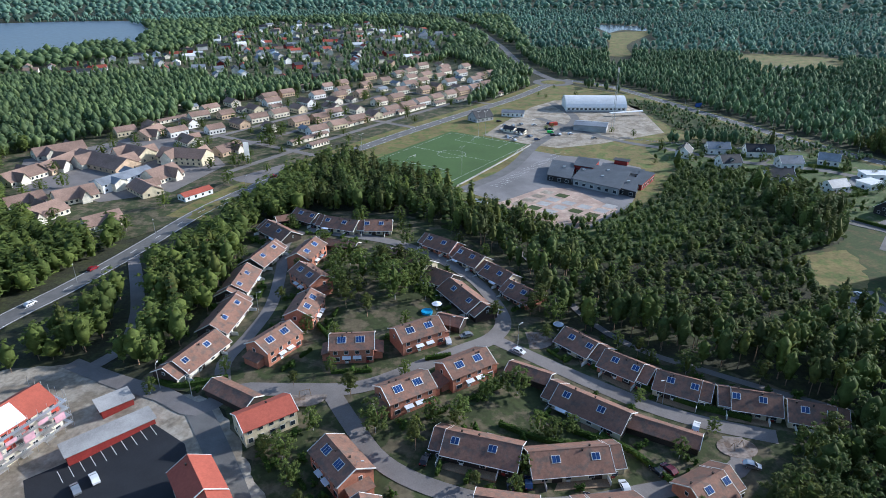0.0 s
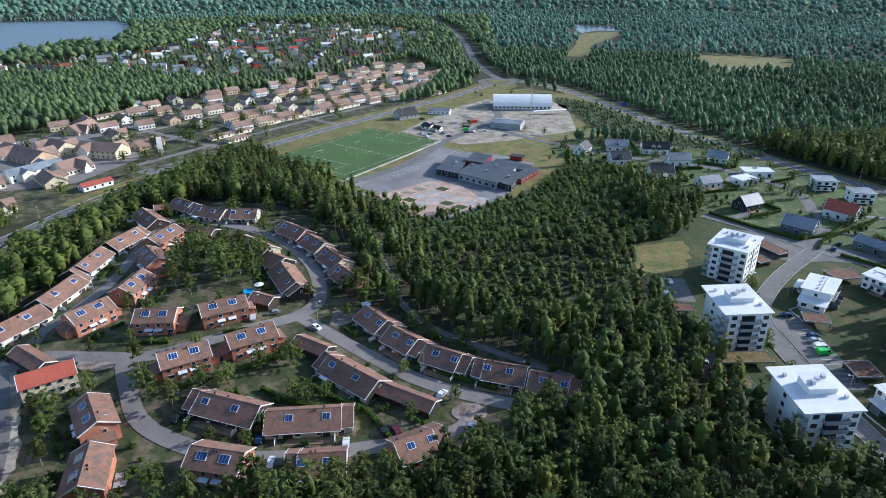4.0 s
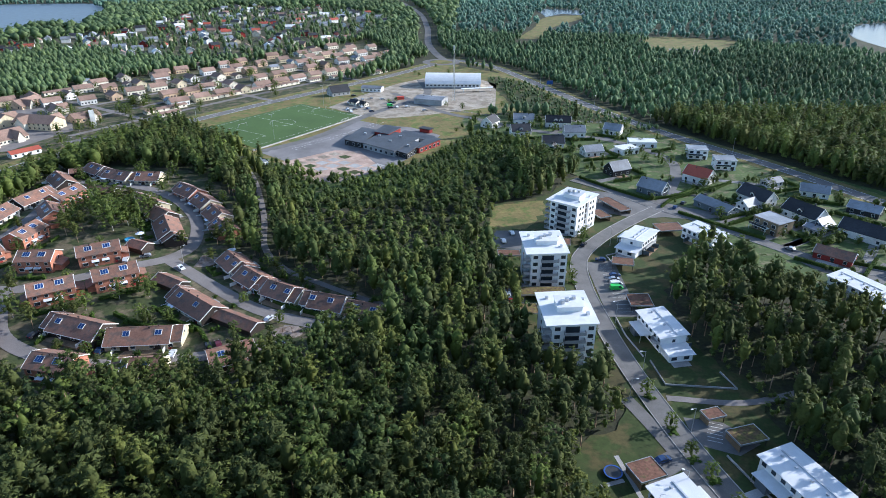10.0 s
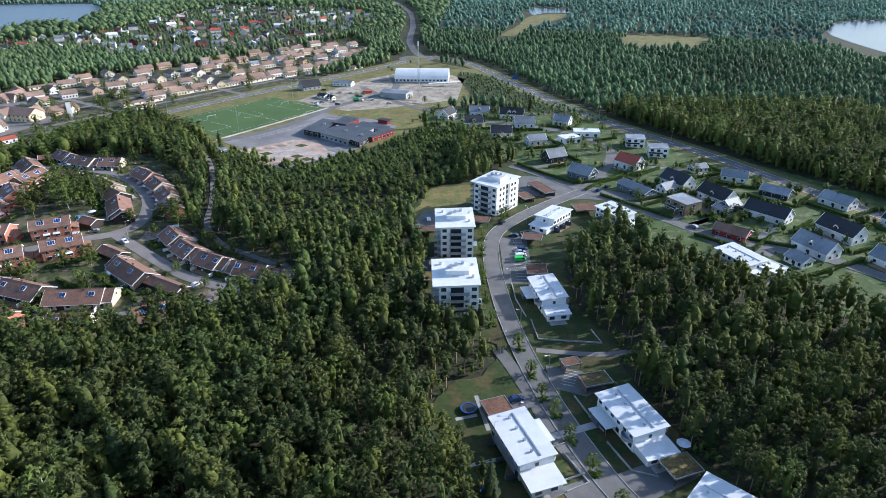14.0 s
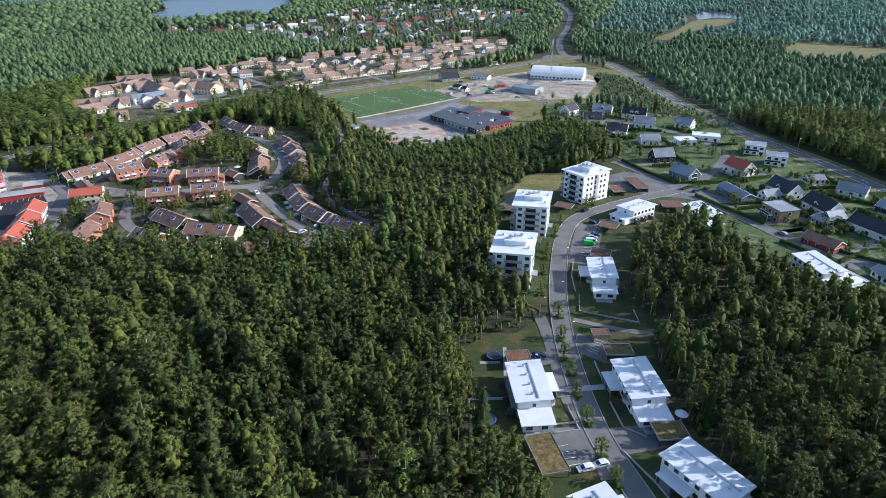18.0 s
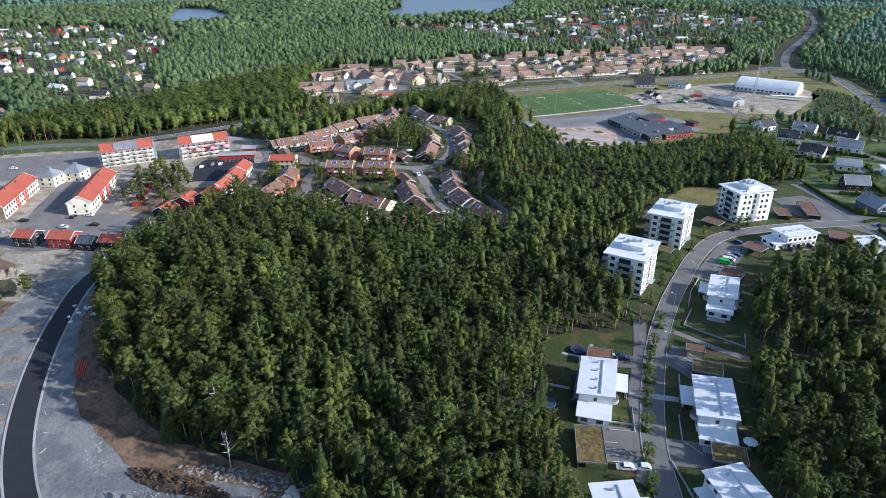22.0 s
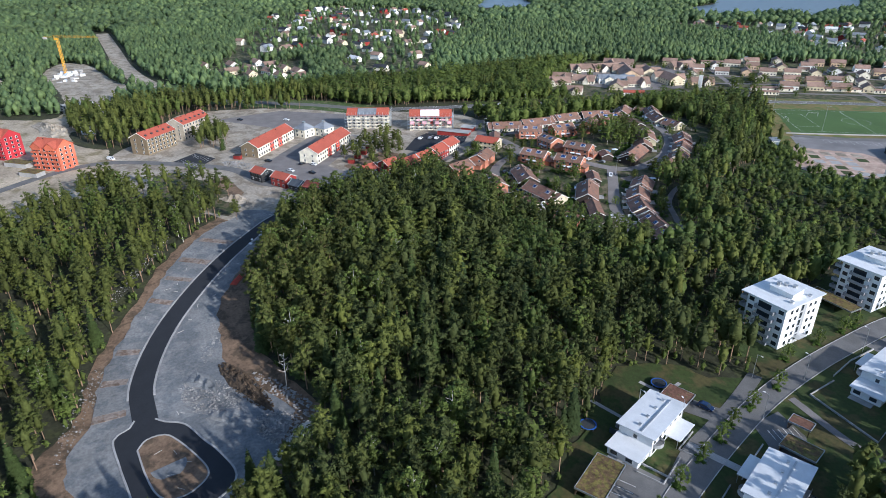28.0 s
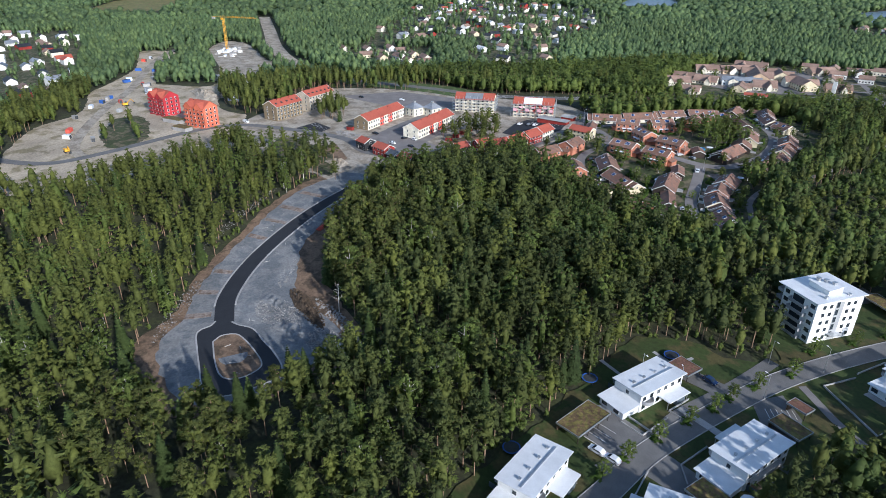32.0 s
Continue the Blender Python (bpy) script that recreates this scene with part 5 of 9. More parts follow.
# ---- white apartment blocks and flats ----
def apartment_block(x, y, turn, S=14.8, D=18.0, H=14.2, lean=0.9):
    """A white five-storey point block with balconies and a raised stair head."""
    root = thing("apartment_block", x, y, turn, "white five-storey apartment block with balconies and white metal roof", "apartment block", "white apartment blocks")
    hx, hy = S / 2, D / 2
    part("wall", Geo().box(-hx + 1.4, hx, -hy, hy, -0.8, H).box(-hx, -hx + 1.4, -hy + 3.2, hy - 3.2, -0.8, H), WHITE, root)
    o = 0.75
    part("roof", Geo().slab((-hx - o, -hy - o, H + 0.35), (hx + o, -hy - o, H + 0.35 + lean * 0.4), (hx + o, hy + o, H + 0.35 + lean), (-hx - o, hy + o, H + 0.35 + lean * 0.6), 0.3), WHITEROOF, root)
    head = part("stair_head", Geo().loft([(-2.6, H), (2.8, H), (2.8, H + 3.4), (-2.6, H + 2.5)], -3.2, 4.6), WHITE, root)
    part("head_roof", Geo().slab((-3.6, -3.0, H + 2.55), (5.0, -3.0, H + 2.55), (5.0, 3.2, H + 3.5), (-3.6, 3.2, H + 3.5), 0.14), WHITEROOF, head)
    for u, v in ((-1.5, -1), (0.2, 0.3), (2.5, 1.2)):
        part("roof_hood", Geo().box(u - 0.5, u + 0.5, v - 0.5, v + 0.5, H + 2.6, H + 3.9).box(u - 0.6, u + 0.6, v - 0.6, v + 0.6, H + 3.9, H + 4.0), STEEL, head)
    for u, v in ((5.8, -4.5), (-5.0, 5.5), (6.2, 4.0)):
        part("roof_hood", Geo().box(u - 0.45, u + 0.45, v - 0.45, v + 0.45, H + 0.3, H + 1.6), STEEL, root)
    for k in range(5):
        z = 0.9 + 2.82 * k
        for u in (-hx + 3.0, hx - 1.5):
            plain_window(root, u, -hy - 0.02, z, 1.7, 1.35, 0)
        for u in (-4.2, 3.6, 6.0):
            plain_window(root, u, hy + 0.02, z, 1.4, 1.35, 180)
        for v in (-6.0, -3.4, 3.4, 6.0):
            plain_window(root, hx + 0.02, v, z, 1.2, 1.35, 90)
        for v in (-5.4, 0.0, 5.4):
            plain_window(root, (-hx if abs(v) < 3 else -hx + 1.4) - 0.02, v, z, 1.3, 1.35, -90)
        b = part("balcony", Geo().box(-2.4, 4.2, -hy - 1.5, -hy, z - 1.0, z - 0.82), KERB, root)
        part("balcony_rail", Geo().box(-2.4, 4.2, -hy - 1.5, -hy - 1.44, z - 0.82, z + 0.15).box(-2.4, -2.34, -hy - 1.5, -hy, z - 0.82, z + 0.15).box(4.14, 4.2, -hy - 1.5, -hy, z - 0.82, z + 0.15), GREYWALL, b)
        part("balcony_door", Geo().box(-2.0, 2.4, -hy - 0.06, -hy + 0.02, z - 0.8, z + 1.4), GLASS, b)
        b = part("balcony", Geo().box(-hx - 1.2, -hx + 1.4, -hy + 0.2, -hy + 3.2, z - 1.0, z - 0.82), KERB, root)
        part("balcony_rail", Geo().box(-hx - 1.2, -hx - 1.14, -hy + 0.2, -hy + 3.2, z - 0.82, z + 0.15).box(-hx - 1.2, -hx + 1.4, -hy + 0.2, -hy + 0.26, z - 0.82, z + 0.15), GREYWALL, b)
    part("stair_glazing", Geo().box(hx - 0.02, hx + 0.06, -1.6, 1.6, 0.2, H - 0.3), GREYWALL, root, "grey glazed stairwell strip")
    for k in range(5):
        part("stair_window", Geo().box(hx + 0.05, hx + 0.09, -1.3, -0.1, 1.2 + 2.7 * k, 3.2 + 2.7 * k), GLASS, root)
    part("entrance_canopy", Geo().box(hx, hx + 2.2, -2.2, 2.2, 2.6, 2.78), STEEL, root)
    return root


apartment_block(112.2, 131.6, 3)
apartment_block(112.2, 180.0, 2)
apartment_block(132.4, 228.4, -40)


def flat_house(x, y, turn, L=17.0, W=9.6, tail=6.0, wing=1, deck=1):
    """A white two-storey house of flats: tall part, low tail at its +x end, a wing on one side; wing and deck give the sides (+1: +y)."""
    root = thing("white_flats", x, y, turn, "white rendered two-storey flats with sloping white metal roofs", "house", "white two-storey flats")
    x0, x1 = -(L + tail) / 2, -(L + tail) / 2 + L
    part("wall", Geo().loft([(-W / 2, -0.9), (W / 2, -0.9), (W / 2, 6.0), (-W / 2, 5.5)], x0, x1), WHITE, root)
    part("roof", Geo().slab((x0 - 0.7, -W / 2 - 0.8, 5.75), (x1 + 0.6, -W / 2 - 0.8, 5.75), (x1 + 0.6, W / 2 + 0.8, 6.35), (x0 - 0.7, W / 2 + 0.8, 6.35), 0.22), WHITEROOF, root)
    part("roof_walkway", Geo().box(x0 + 0.6, x1 - 0.4, 0.9, 1.35, 6.12, 6.32), STEEL, root, "steel roof walkway")
    for u in (0.12, 0.36, 0.62, 0.86):
        part("roof_hood", Geo().box(x0 + L * u - 0.3, x0 + L * u + 0.3, -0.6, 0.0, 6.0, 6.5).box(x0 + L * u - 0.36, x0 + L * u + 0.36, -0.66, 0.06, 6.5, 6.56), STEEL, root)
    part("low_wall", Geo().box(x1, x1 + tail, -W / 2 + 0.4, W / 2 - 0.4, -0.9, 2.75), WHITE, root)
    part("low_roof", Geo().slab((x1, -W / 2 - 0.2, 3.15), (x1 + tail + 0.7, -W / 2 - 0.2, 2.75), (x1 + tail + 0.7, W / 2 + 0.2, 2.75), (x1, W / 2 + 0.2, 3.15), 0.2), WHITEROOF, root)
    s = wing
    ya, yb = sorted((s * W / 2, s * (W / 2 + 3.8)))
    part("wing_wall", Geo().box(x0 + 3.0, x0 + 6.4, ya, yb, -0.9, 2.7), BLUEGREY, root, "dark grey boarded entrance wing")
    part("wing_roof", Geo().box(x0 + 1.6, x0 + 10.4, ya - 0.1, yb + 0.5, 2.75, 2.98), WHITEROOF, root)
    for u in (x0 + 1.9, x0 + 10.1):
        part("post", Geo().tube((u, s * (W / 2 + 3.6), -0.8), (u, s * (W / 2 + 3.6), 2.75), 0.09), STEEL, root)
    c = (x1 - 2.6, s * W / 2)
    ring = [(c[0] + 2.0 * math.cos(a), c[1] + s * 1.9 * math.sin(a)) for a in [i * math.pi / 10 for i in range(11)]]
    bal = part("balcony", Geo().stack(ring if s > 0 else ring[::-1], 2.7, 2.9), KERB, root)
    g = Geo()
    for p, q in zip(ring, ring[1:]):
        g.face((p[0], p[1], 2.9), (q[0], q[1], 2.9), (q[0], q[1], 3.85), (p[0], p[1], 3.85))
    part("balcony_rail", g, GREYWALL, bal)
    for side, a in ((-1, 0), (1, 180)):
        for i in range(6):
            u = x0 + L * (i + 0.5) / 6
            plain_window(root, u, side * (W / 2 + 0.02), 3.6, 1.3, 1.3, a)
            if side != s or i > 2:
                plain_window(root, u, side * (W / 2 + 0.02), 0.8, 1.4, 1.4, a)
    plain_window(root, x1 + 0.02, 0, 3.6, 1.0, 1.1, 90)
    for v in (-2.4, 1.8):
        plain_window(root, x1 + tail + 0.02, v, 0.8, 1.8, 1.2, 90)
    plain_window(root, x0 - 0.02, 1.5, 3.6, 1.0, 1.2, -90)
    d = -deck
    ya, yb = sorted((d * W / 2, d * (W / 2 + 3.0)))
    part("terrace", Geo().box(x0 + 4, x1 - 1, ya, yb, -0.7, 0.12), DECK, root, "brown timber terrace")
    part("terrace", Geo().box(x1 + tail, x1 + tail + 2.6, -3.5, 2.5, -0.7, 0.06), KERB, root, "paved terrace")
    for u in (x0 + 4, (x0 + x1) / 2 + 1.5, x1 - 1):
        part("terrace_screen", Geo().box(u - 0.05, u + 0.05, ya, yb, 0.12, 1.9), BLUEGREY, root)
    part("upper_gallery", Geo().box(x0 + 4, x1 - 1, *sorted((d * W / 2, d * (W / 2 + 1.5))), 2.75, 2.92), KERB, root)
    part("gallery_rail", Geo().box(x0 + 4, x1 - 1, *sorted((d * (W / 2 + 1.44), d * (W / 2 + 1.5))), 2.92, 3.9), GREYWALL, root)
    return root


for _row in ((129.8, 59.4, -70, 17.5, 9.2, 6.0, 1, 1), (160.2, 69.6, -70, 17.5, 9.4, 5.6, -1, -1), (155.0, 16.0, -52, 17, 9, 6, 1, 1), (176.8, 37.2, -43, 18, 9.2, 6, -1, -1),
             (146, 134.5, -80, 16.5, 8.6, 5.6, -1, -1), (156.5, 206, -130, 15, 9.6, 5.0, -1, -1), (188.5, 210, -61, 16, 9, 4, 1, 1), (227.5, 163, -65, 17, 9, 4, 1, 1)):
    flat_house(*_row)


def carport(x, y, turn, L, W, roof=None, walls=True):
    """A carport with a planted roof on posts."""
    root = thing("carport", x, y, turn, "dark timber carport with a planted brown-green sedum roof", "carport", "green-roofed carports")
    part("roof", Geo().box(-L / 2, L / 2, -W / 2, W / 2, 2.35, 2.62), roof or SEDUM, root, "rusty sedum planting")
    part("roof_edge", Geo().box(-L / 2 - 0.12, L / 2 + 0.12, -W / 2 - 0.12, -W / 2, 2.2, 2.75).box(-L / 2 - 0.12, L / 2 + 0.12, W / 2, W / 2 + 0.12, 2.2, 2.75).box(-L / 2 - 0.12, -L / 2, -W / 2, W / 2, 2.2, 2.75).box(L / 2, L / 2 + 0.12, -W / 2, W / 2, 2.2, 2.75), STEEL, root)
    for u in np.linspace(-L / 2 + 0.3, L / 2 - 0.3, max(2, int(L / 4.5) + 1)):
        for v in (-W / 2 + 0.25, W / 2 - 0.25):
            part("post", shared("cpost", lambda: Geo().box(-0.08, 0.08, -0.08, 0.08, -0.6, 2.4).mesh("post", DARKWOOD)), None, root, m=pose(u, v, 0))
    if walls:
        part("back_wall", Geo().box(-L / 2 + 0.2, L / 2 - 0.2, W / 2 - 0.25, W / 2 - 0.1, -0.5, 2.3), DECK, root)
    return root


for _row in ((137.2, 38.5, 118, 13.6, 7.2), (123.5, 77.1, 110, 6.5, 7.4, REDSEDUM), (147.4, 96.9, 107, 3.8, 5.5, REDSEDUM), (153.3, 88.9, 106, 5.8, 8.6), (167.7, 55.5, 20, 8.4, 6.6),
             (144.4, 157.5, -2, 8.0, 8.4, REDSEDUM), (158.2, 251, -66, 18, 6.4, REDSEDUM), (148.4, 238.5, -66, 9, 6.0, REDSEDUM), (146.3, 188.4, -15, 8.4, 6.4, REDSEDUM), (176.2, 222.9, 8, 12, 8.4, REDSEDUM),
             (110.6, 164.1, 0, 16.6, 6.0), (102.5, 151.5, 0, 8.6, 6.6), (124.4, 207.5, -11, 8.4, 6.4, REDSEDUM), (101, 196, 0, 9, 5, REDSEDUM)):
    carport(*_row)

# ---- the orange-roofed quarter ----
def big_house(name, x, y, turn, L, W, eave, ridge, wall, roof, label, storeys, cols, group="", bands=None, dormers=0, z=None):
    """A tall gabled block with windows in rows; bands give short stretches of the front in other colours."""
    root = thing(name, x, y, turn, label, "apartment block", group)
    gable_walls(root, L, W, eave, ridge, wall)
    gable_roof(root, L, W, eave, ridge, roof, over=0.5, fascia=TRIM, vents=5)
    step = (eave - 0.4) / storeys
    for k in range(storeys):
        for i in range(cols):
            u = -L / 2 + L * (i + 0.5) / cols
            plain_window(root, u, -W / 2 - 0.05, 0.9 + step * k, 1.3, 1.4, 0)
            if i % 2 == 0:
                plain_window(root, u, W / 2 + 0.05, 0.9 + step * k, 1.3, 1.4, 180)
        for s in (-1, 1):
            for v in (-0.22, 0.22):
                plain_window(root, s * (L / 2 + 0.05), v * W, 0.9 + step * k, 0.9, 1.3, 90 * s)
    for u0, u1, m in bands or ():
        part("front_band", Geo().box(u0, u1, -W / 2 - 0.035, -W / 2 + 0.05, -0.5, eave - 0.02), m, root)
    for i in range(dormers):
        u = -L / 2 + L * (i + 0.5) / dormers
        part("roof_window", Geo().box(u - 0.6, u + 0.6, -W * 0.36, -W * 0.26, eave + 0.2, eave + 2.0), DARKSTEEL, root, "dark roof window")
    return root


big_house("olive_block", -204.8, -34.4, 134, 25, 12.5, 10.2, 13.4, OLIVE, REDTILE, "dark olive-brown four-storey block with an orange tiled roof", 4, 8, "orange-roofed blocks", dormers=5)
big_house("sand_block", -228.9, -10.7, 136, 27, 12.5, 11.0, 14.2, SAND, REDTILE, "sand-coloured four-storey block with an orange tiled roof", 4, 9, "orange-roofed blocks", dormers=6)
for _x, _y, _l, _end in ((-175.8, 30.2, 44, OLIVE), (-149.2, 59.6, 46.5, PALE)):
    _h = big_house("terrace_block", _x, _y, 137, _l, 11.5, 6.4, 9.6, PALE, REDTILE, "pale two-storey terrace with an orange tiled roof and red sections", 2, 16, "orange-roofed terraces",
                   bands=[(-_l / 2 + 14, -_l / 2 + 19, BRIGHTRED), (2, 7, BRIGHTRED), (12, 15, SAND)])
    part("gable_cladding", Geo().loft([(-5.7, -0.5), (5.7, -0.5), (5.7, 6.3), (0, 9.45), (-5.7, 6.3)], -_l / 2 - 0.05, -_l / 2 + 0.05), _end, _h)
for _i in range(4):
    _u = Vector((-121 + _i * -6.5, 66 + _i * 6.2))
    _s = thing("garden_shed", _u.x, _u.y, 47, "small dark red garden shed behind the terrace", "shed", "garden sheds")
    part("wall", Geo().box(-1.8, 1.8, -1.3, 1.3, -0.3, 2.3), REDWOOD, _s)
    part("roof", Geo().slab((-2, -1.5, 2.5), (2, -1.5, 2.5), (2, 1.5, 2.8), (-2, 1.5, 2.8), 0.12), SEDUM, _s)
for _i in range(6):
    _u = Vector((-160 - _i * 6.2, 8 + _i * 5.8))
    _s = thing("garden_shed", _u.x, _u.y, 47, "small dark red garden shed in a fenced yard", "shed", "garden sheds")
    part("wall", Geo().box(-2.2, 2.2, -1.3, 1.3, -0.3, 2.2), REDWOOD, _s)
    part("roof", Geo().slab((-2.4, -1.5, 2.4), (2.4, -1.5, 2.4), (2.4, 1.5, 2.6), (-2.4, 1.5, 2.6), 0.12), DARKWOOD, _s)


def stepped_row():
    """The curved row of red, white and brown town houses with orange roofs."""
    place = [(-93.5, 89.5, 113), (-99.0, 102.0, 117), (-105.6, 114.2, 121), (-112.6, 125.0, 124)]
    for i, (x, y, turn) in enumerate(place):
        wall = (DARKWOOD, PALE, REDWOOD, PALE)[i]
        side_house("town_house", x, y, turn, 12.6, 9.6, 5.2, 7.9, wall, REDTILE, ("dark brown", "pale", "red boarded", "pale")[i] + " two-storey town house with an orange tiled roof", "house", "curved row of town houses", windows=5, fascia=TRIM, mid=True)


stepped_row()
for _x, _y, _t, _l, _w, _n in ((-116.5, 13.0, 28, 9, BLACKWOOD, "black"), (-102.2, 21.6, 30, 11, REDWOOD, "red"), (-80.2, 32.4, 32, 10.5, BLACKWOOD, "black"), (-94.5, 66.0, 112, 9, BLACKWOOD, "black"), (-98.5, 80.5, 112, 9.5, REDWOOD, "red")):
    side_house("small_house", _x, _y, _t, _l, 7.8, 4.9, 6.9, _w, REDTILE, _n + " boarded small house with an orange tiled roof", "house", "small houses by the street", windows=3, storeys=2, fascia=TRIM, mid=True)
side_house("small_house", -91.3, 26.4, 31, 7, 7, 3.6, 5.6, BLACKWOOD, SLATE, "black boarded annex with a slate-grey roof", "house", "small houses by the street", windows=2, storeys=1, fascia=TRIM)
_s = thing("carport", -94.7, 55.5, 20, "open timber carport with a dark flat roof", "carport")
part("roof", Geo().slab((-4.2, -3.0, 2.6), (4.2, -3.0, 2.6), (4.2, 3.0, 2.9), (-4.2, 3.0, 2.9), 0.2), SLATE, _s)
for _u in (-3.9, 3.9):
    for _v in (-2.7, 2.7):
        part("post", Geo().box(_u - 0.09, _u + 0.09, _v - 0.09, _v + 0.09, -0.2, 2.6), DARKWOOD, _s)


def storehouse(x, y, turn):
    """A white square building with a pyramid roof of pale metal."""
    root = thing("pavilion", x, y, turn, "white square house with a pale pyramid metal roof", "house", "white pyramid-roofed houses")
    part("wall", Geo().box(-4.6, 4.6, -4.6, 4.6, -0.5, 5.6), PALE, root)
    g = Geo()
    c = [(-5.2, -5.2, 5.6), (5.2, -5.2, 5.6), (5.2, 5.2, 5.6), (-5.2, 5.2, 5.6)]
    t = [(-0.7, -0.7, 9.0), (0.7, -0.7, 9.0), (0.7, 0.7, 9.0), (-0.7, 0.7, 9.0)]
    for i in range(4):
        g.face(c[i], c[(i + 1) % 4], t[(i + 1) % 4], t[i])
    g.face(*c[::-1])
    part("roof", g, GREYROOF, root)
    part("lantern", Geo().box(-0.8, 0.8, -0.8, 0.8, 8.9, 9.9), STEEL, root)
    for a in range(4):
        q = pose(0, 0, 0, 0, 0, 90 * a)
        for u in (-2.2, 2.2):
            for z in (0.9, 3.4):
                w = plain_window(root, 0, 0, 0, 1.1, 1.3)
                w.matrix_basis = q @ pose(u, -4.65, z)


storehouse(-190.5, 57.5, 30)
storehouse(-187.0, 70.0, 30)


def scaffolded_block(x, y, turn, sheet, wall, label):
    """A four-storey shell in scaffolding with a half-tiled roof."""
    root = thing("unfinished_block", x, y, turn, label, "apartment block", "blocks under construction")
    L, W, eave, ridge = 28.5, 12.0, 9.6, 12.9
    gable_walls(root, L, W, eave, ridge, wall)
    gable_roof(root, L, W, eave, ridge, REDTILE, vents=0)
    part("roof_sheet", Geo().slab((-7, -W / 2 - 0.4, eave + 0.35), (6, -W / 2 - 0.4, eave + 0.35), (6, -0.8, ridge + 0.15), (-7, -0.8, ridge + 0.15), 0.1), sheet, root, "pale sheet over the open roof")
    for k in range(4):
        for i in range(9):
            u = -L / 2 + L * (i + 0.5) / 9
            plain_window(root, u, -W / 2 - 0.05, 0.8 + 2.35 * k, 1.3, 1.3, 0)
            if i % 2:
                part("balcony", Geo().box(u - 1.4, u + 1.4, -W / 2 - 1.3, -W / 2, 0.3 + 2.35 * k, 0.5 + 2.35 * k), KERB, root)
        part("scaffold_deck", Geo().box(-L / 2 - 1.4, L / 2 + 1.4, -W / 2 - 2.3, -W / 2 - 1.3, 2.1 + 2.35 * k, 2.2 + 2.35 * k), STEEL, root)
        part("scaffold_deck", Geo().box(L / 2 + 0.5, L / 2 + 1.4, -W / 2 - 1.3, W / 2 + 1, 2.1 + 2.35 * k, 2.2 + 2.35 * k), STEEL, root)
        for z in (3.1, 2.6):
            part("scaffold_rail", Geo().tube((-L / 2 - 1.4, -W / 2 - 2.3, z + 2.35 * k), (L / 2 + 1.4, -W / 2 - 2.3, z + 2.35 * k), 0.05, sides=4), STEEL, root)
    for i in range(13):
        u = -L / 2 - 1.4 + (L + 2.8) * i / 12
        part("scaffold_pole", Geo().tube((u, -W / 2 - 2.3, -0.3), (u, -W / 2 - 2.3, 12.0), 0.06, sides=4), STEEL, root)
    for i in range(6):
        v = -W / 2 - 1.3 + (W + 2.3) * i / 5
        part("scaffold_pole", Geo().tube((L / 2 + 1.4, v, -0.3), (L / 2 + 1.4, v, 12.5), 0.06, sides=4), STEEL, root)
    return root


scaffolded_block(-194.0, 104.5, 64, GREYROOF, PALE, "pale four-storey shell in scaffolding with a part-tiled orange roof")
_b = scaffolded_block(-169.5, 141.0, 64, TARP, PALE, "four-storey shell in pink-netted scaffolding with a part-tiled orange roof")
for _i in range(7):
    part("scaffold_net", Geo().box(-14 + _i * 4.2, -11.2 + _i * 4.2, -8.45, -8.42, 7.2 if _i % 2 else 4.8, 8.4 if _i % 2 else 6.9), NETTING, _b, "pink safety netting")
    part("front_panel", Geo().box(-13 + _i * 4.2, -10.8 + _i * 4.2, -6.12, -6.0, 3.2, 9.2 if _i in (3, 4, 6) else 5.2), BRIGHTRED, _b)

_s = thing("long_shed", -142.4, 145.0, 41.5, "long falu-red shed with a pale flat roof", "shed")
part("wall", Geo().box(-10.8, 10.8, -2.6, 2.6, -0.4, 2.7), REDWOOD, _s)
part("roof", Geo().slab((-11.3, -3.1, 2.75), (11.3, -3.1, 2.75), (11.3, 3.1, 3.2), (-11.3, 3.1, 3.2), 0.18), KERB, _s, "pale bitumen roof")
_s = thing("store_shed", -147.0, 158.2, 41, "falu-red shed with a pale flat roof", "shed")
part("wall", Geo().box(-4.2, 4.2, -2.8, 2.8, -0.4, 2.7), REDWOOD, _s)
part("roof", Geo().slab((-4.7, -3.3, 2.75), (4.7, -3.3, 2.75), (4.7, 3.3, 3.2), (-4.7, 3.3, 3.2), 0.18), KERB, _s)


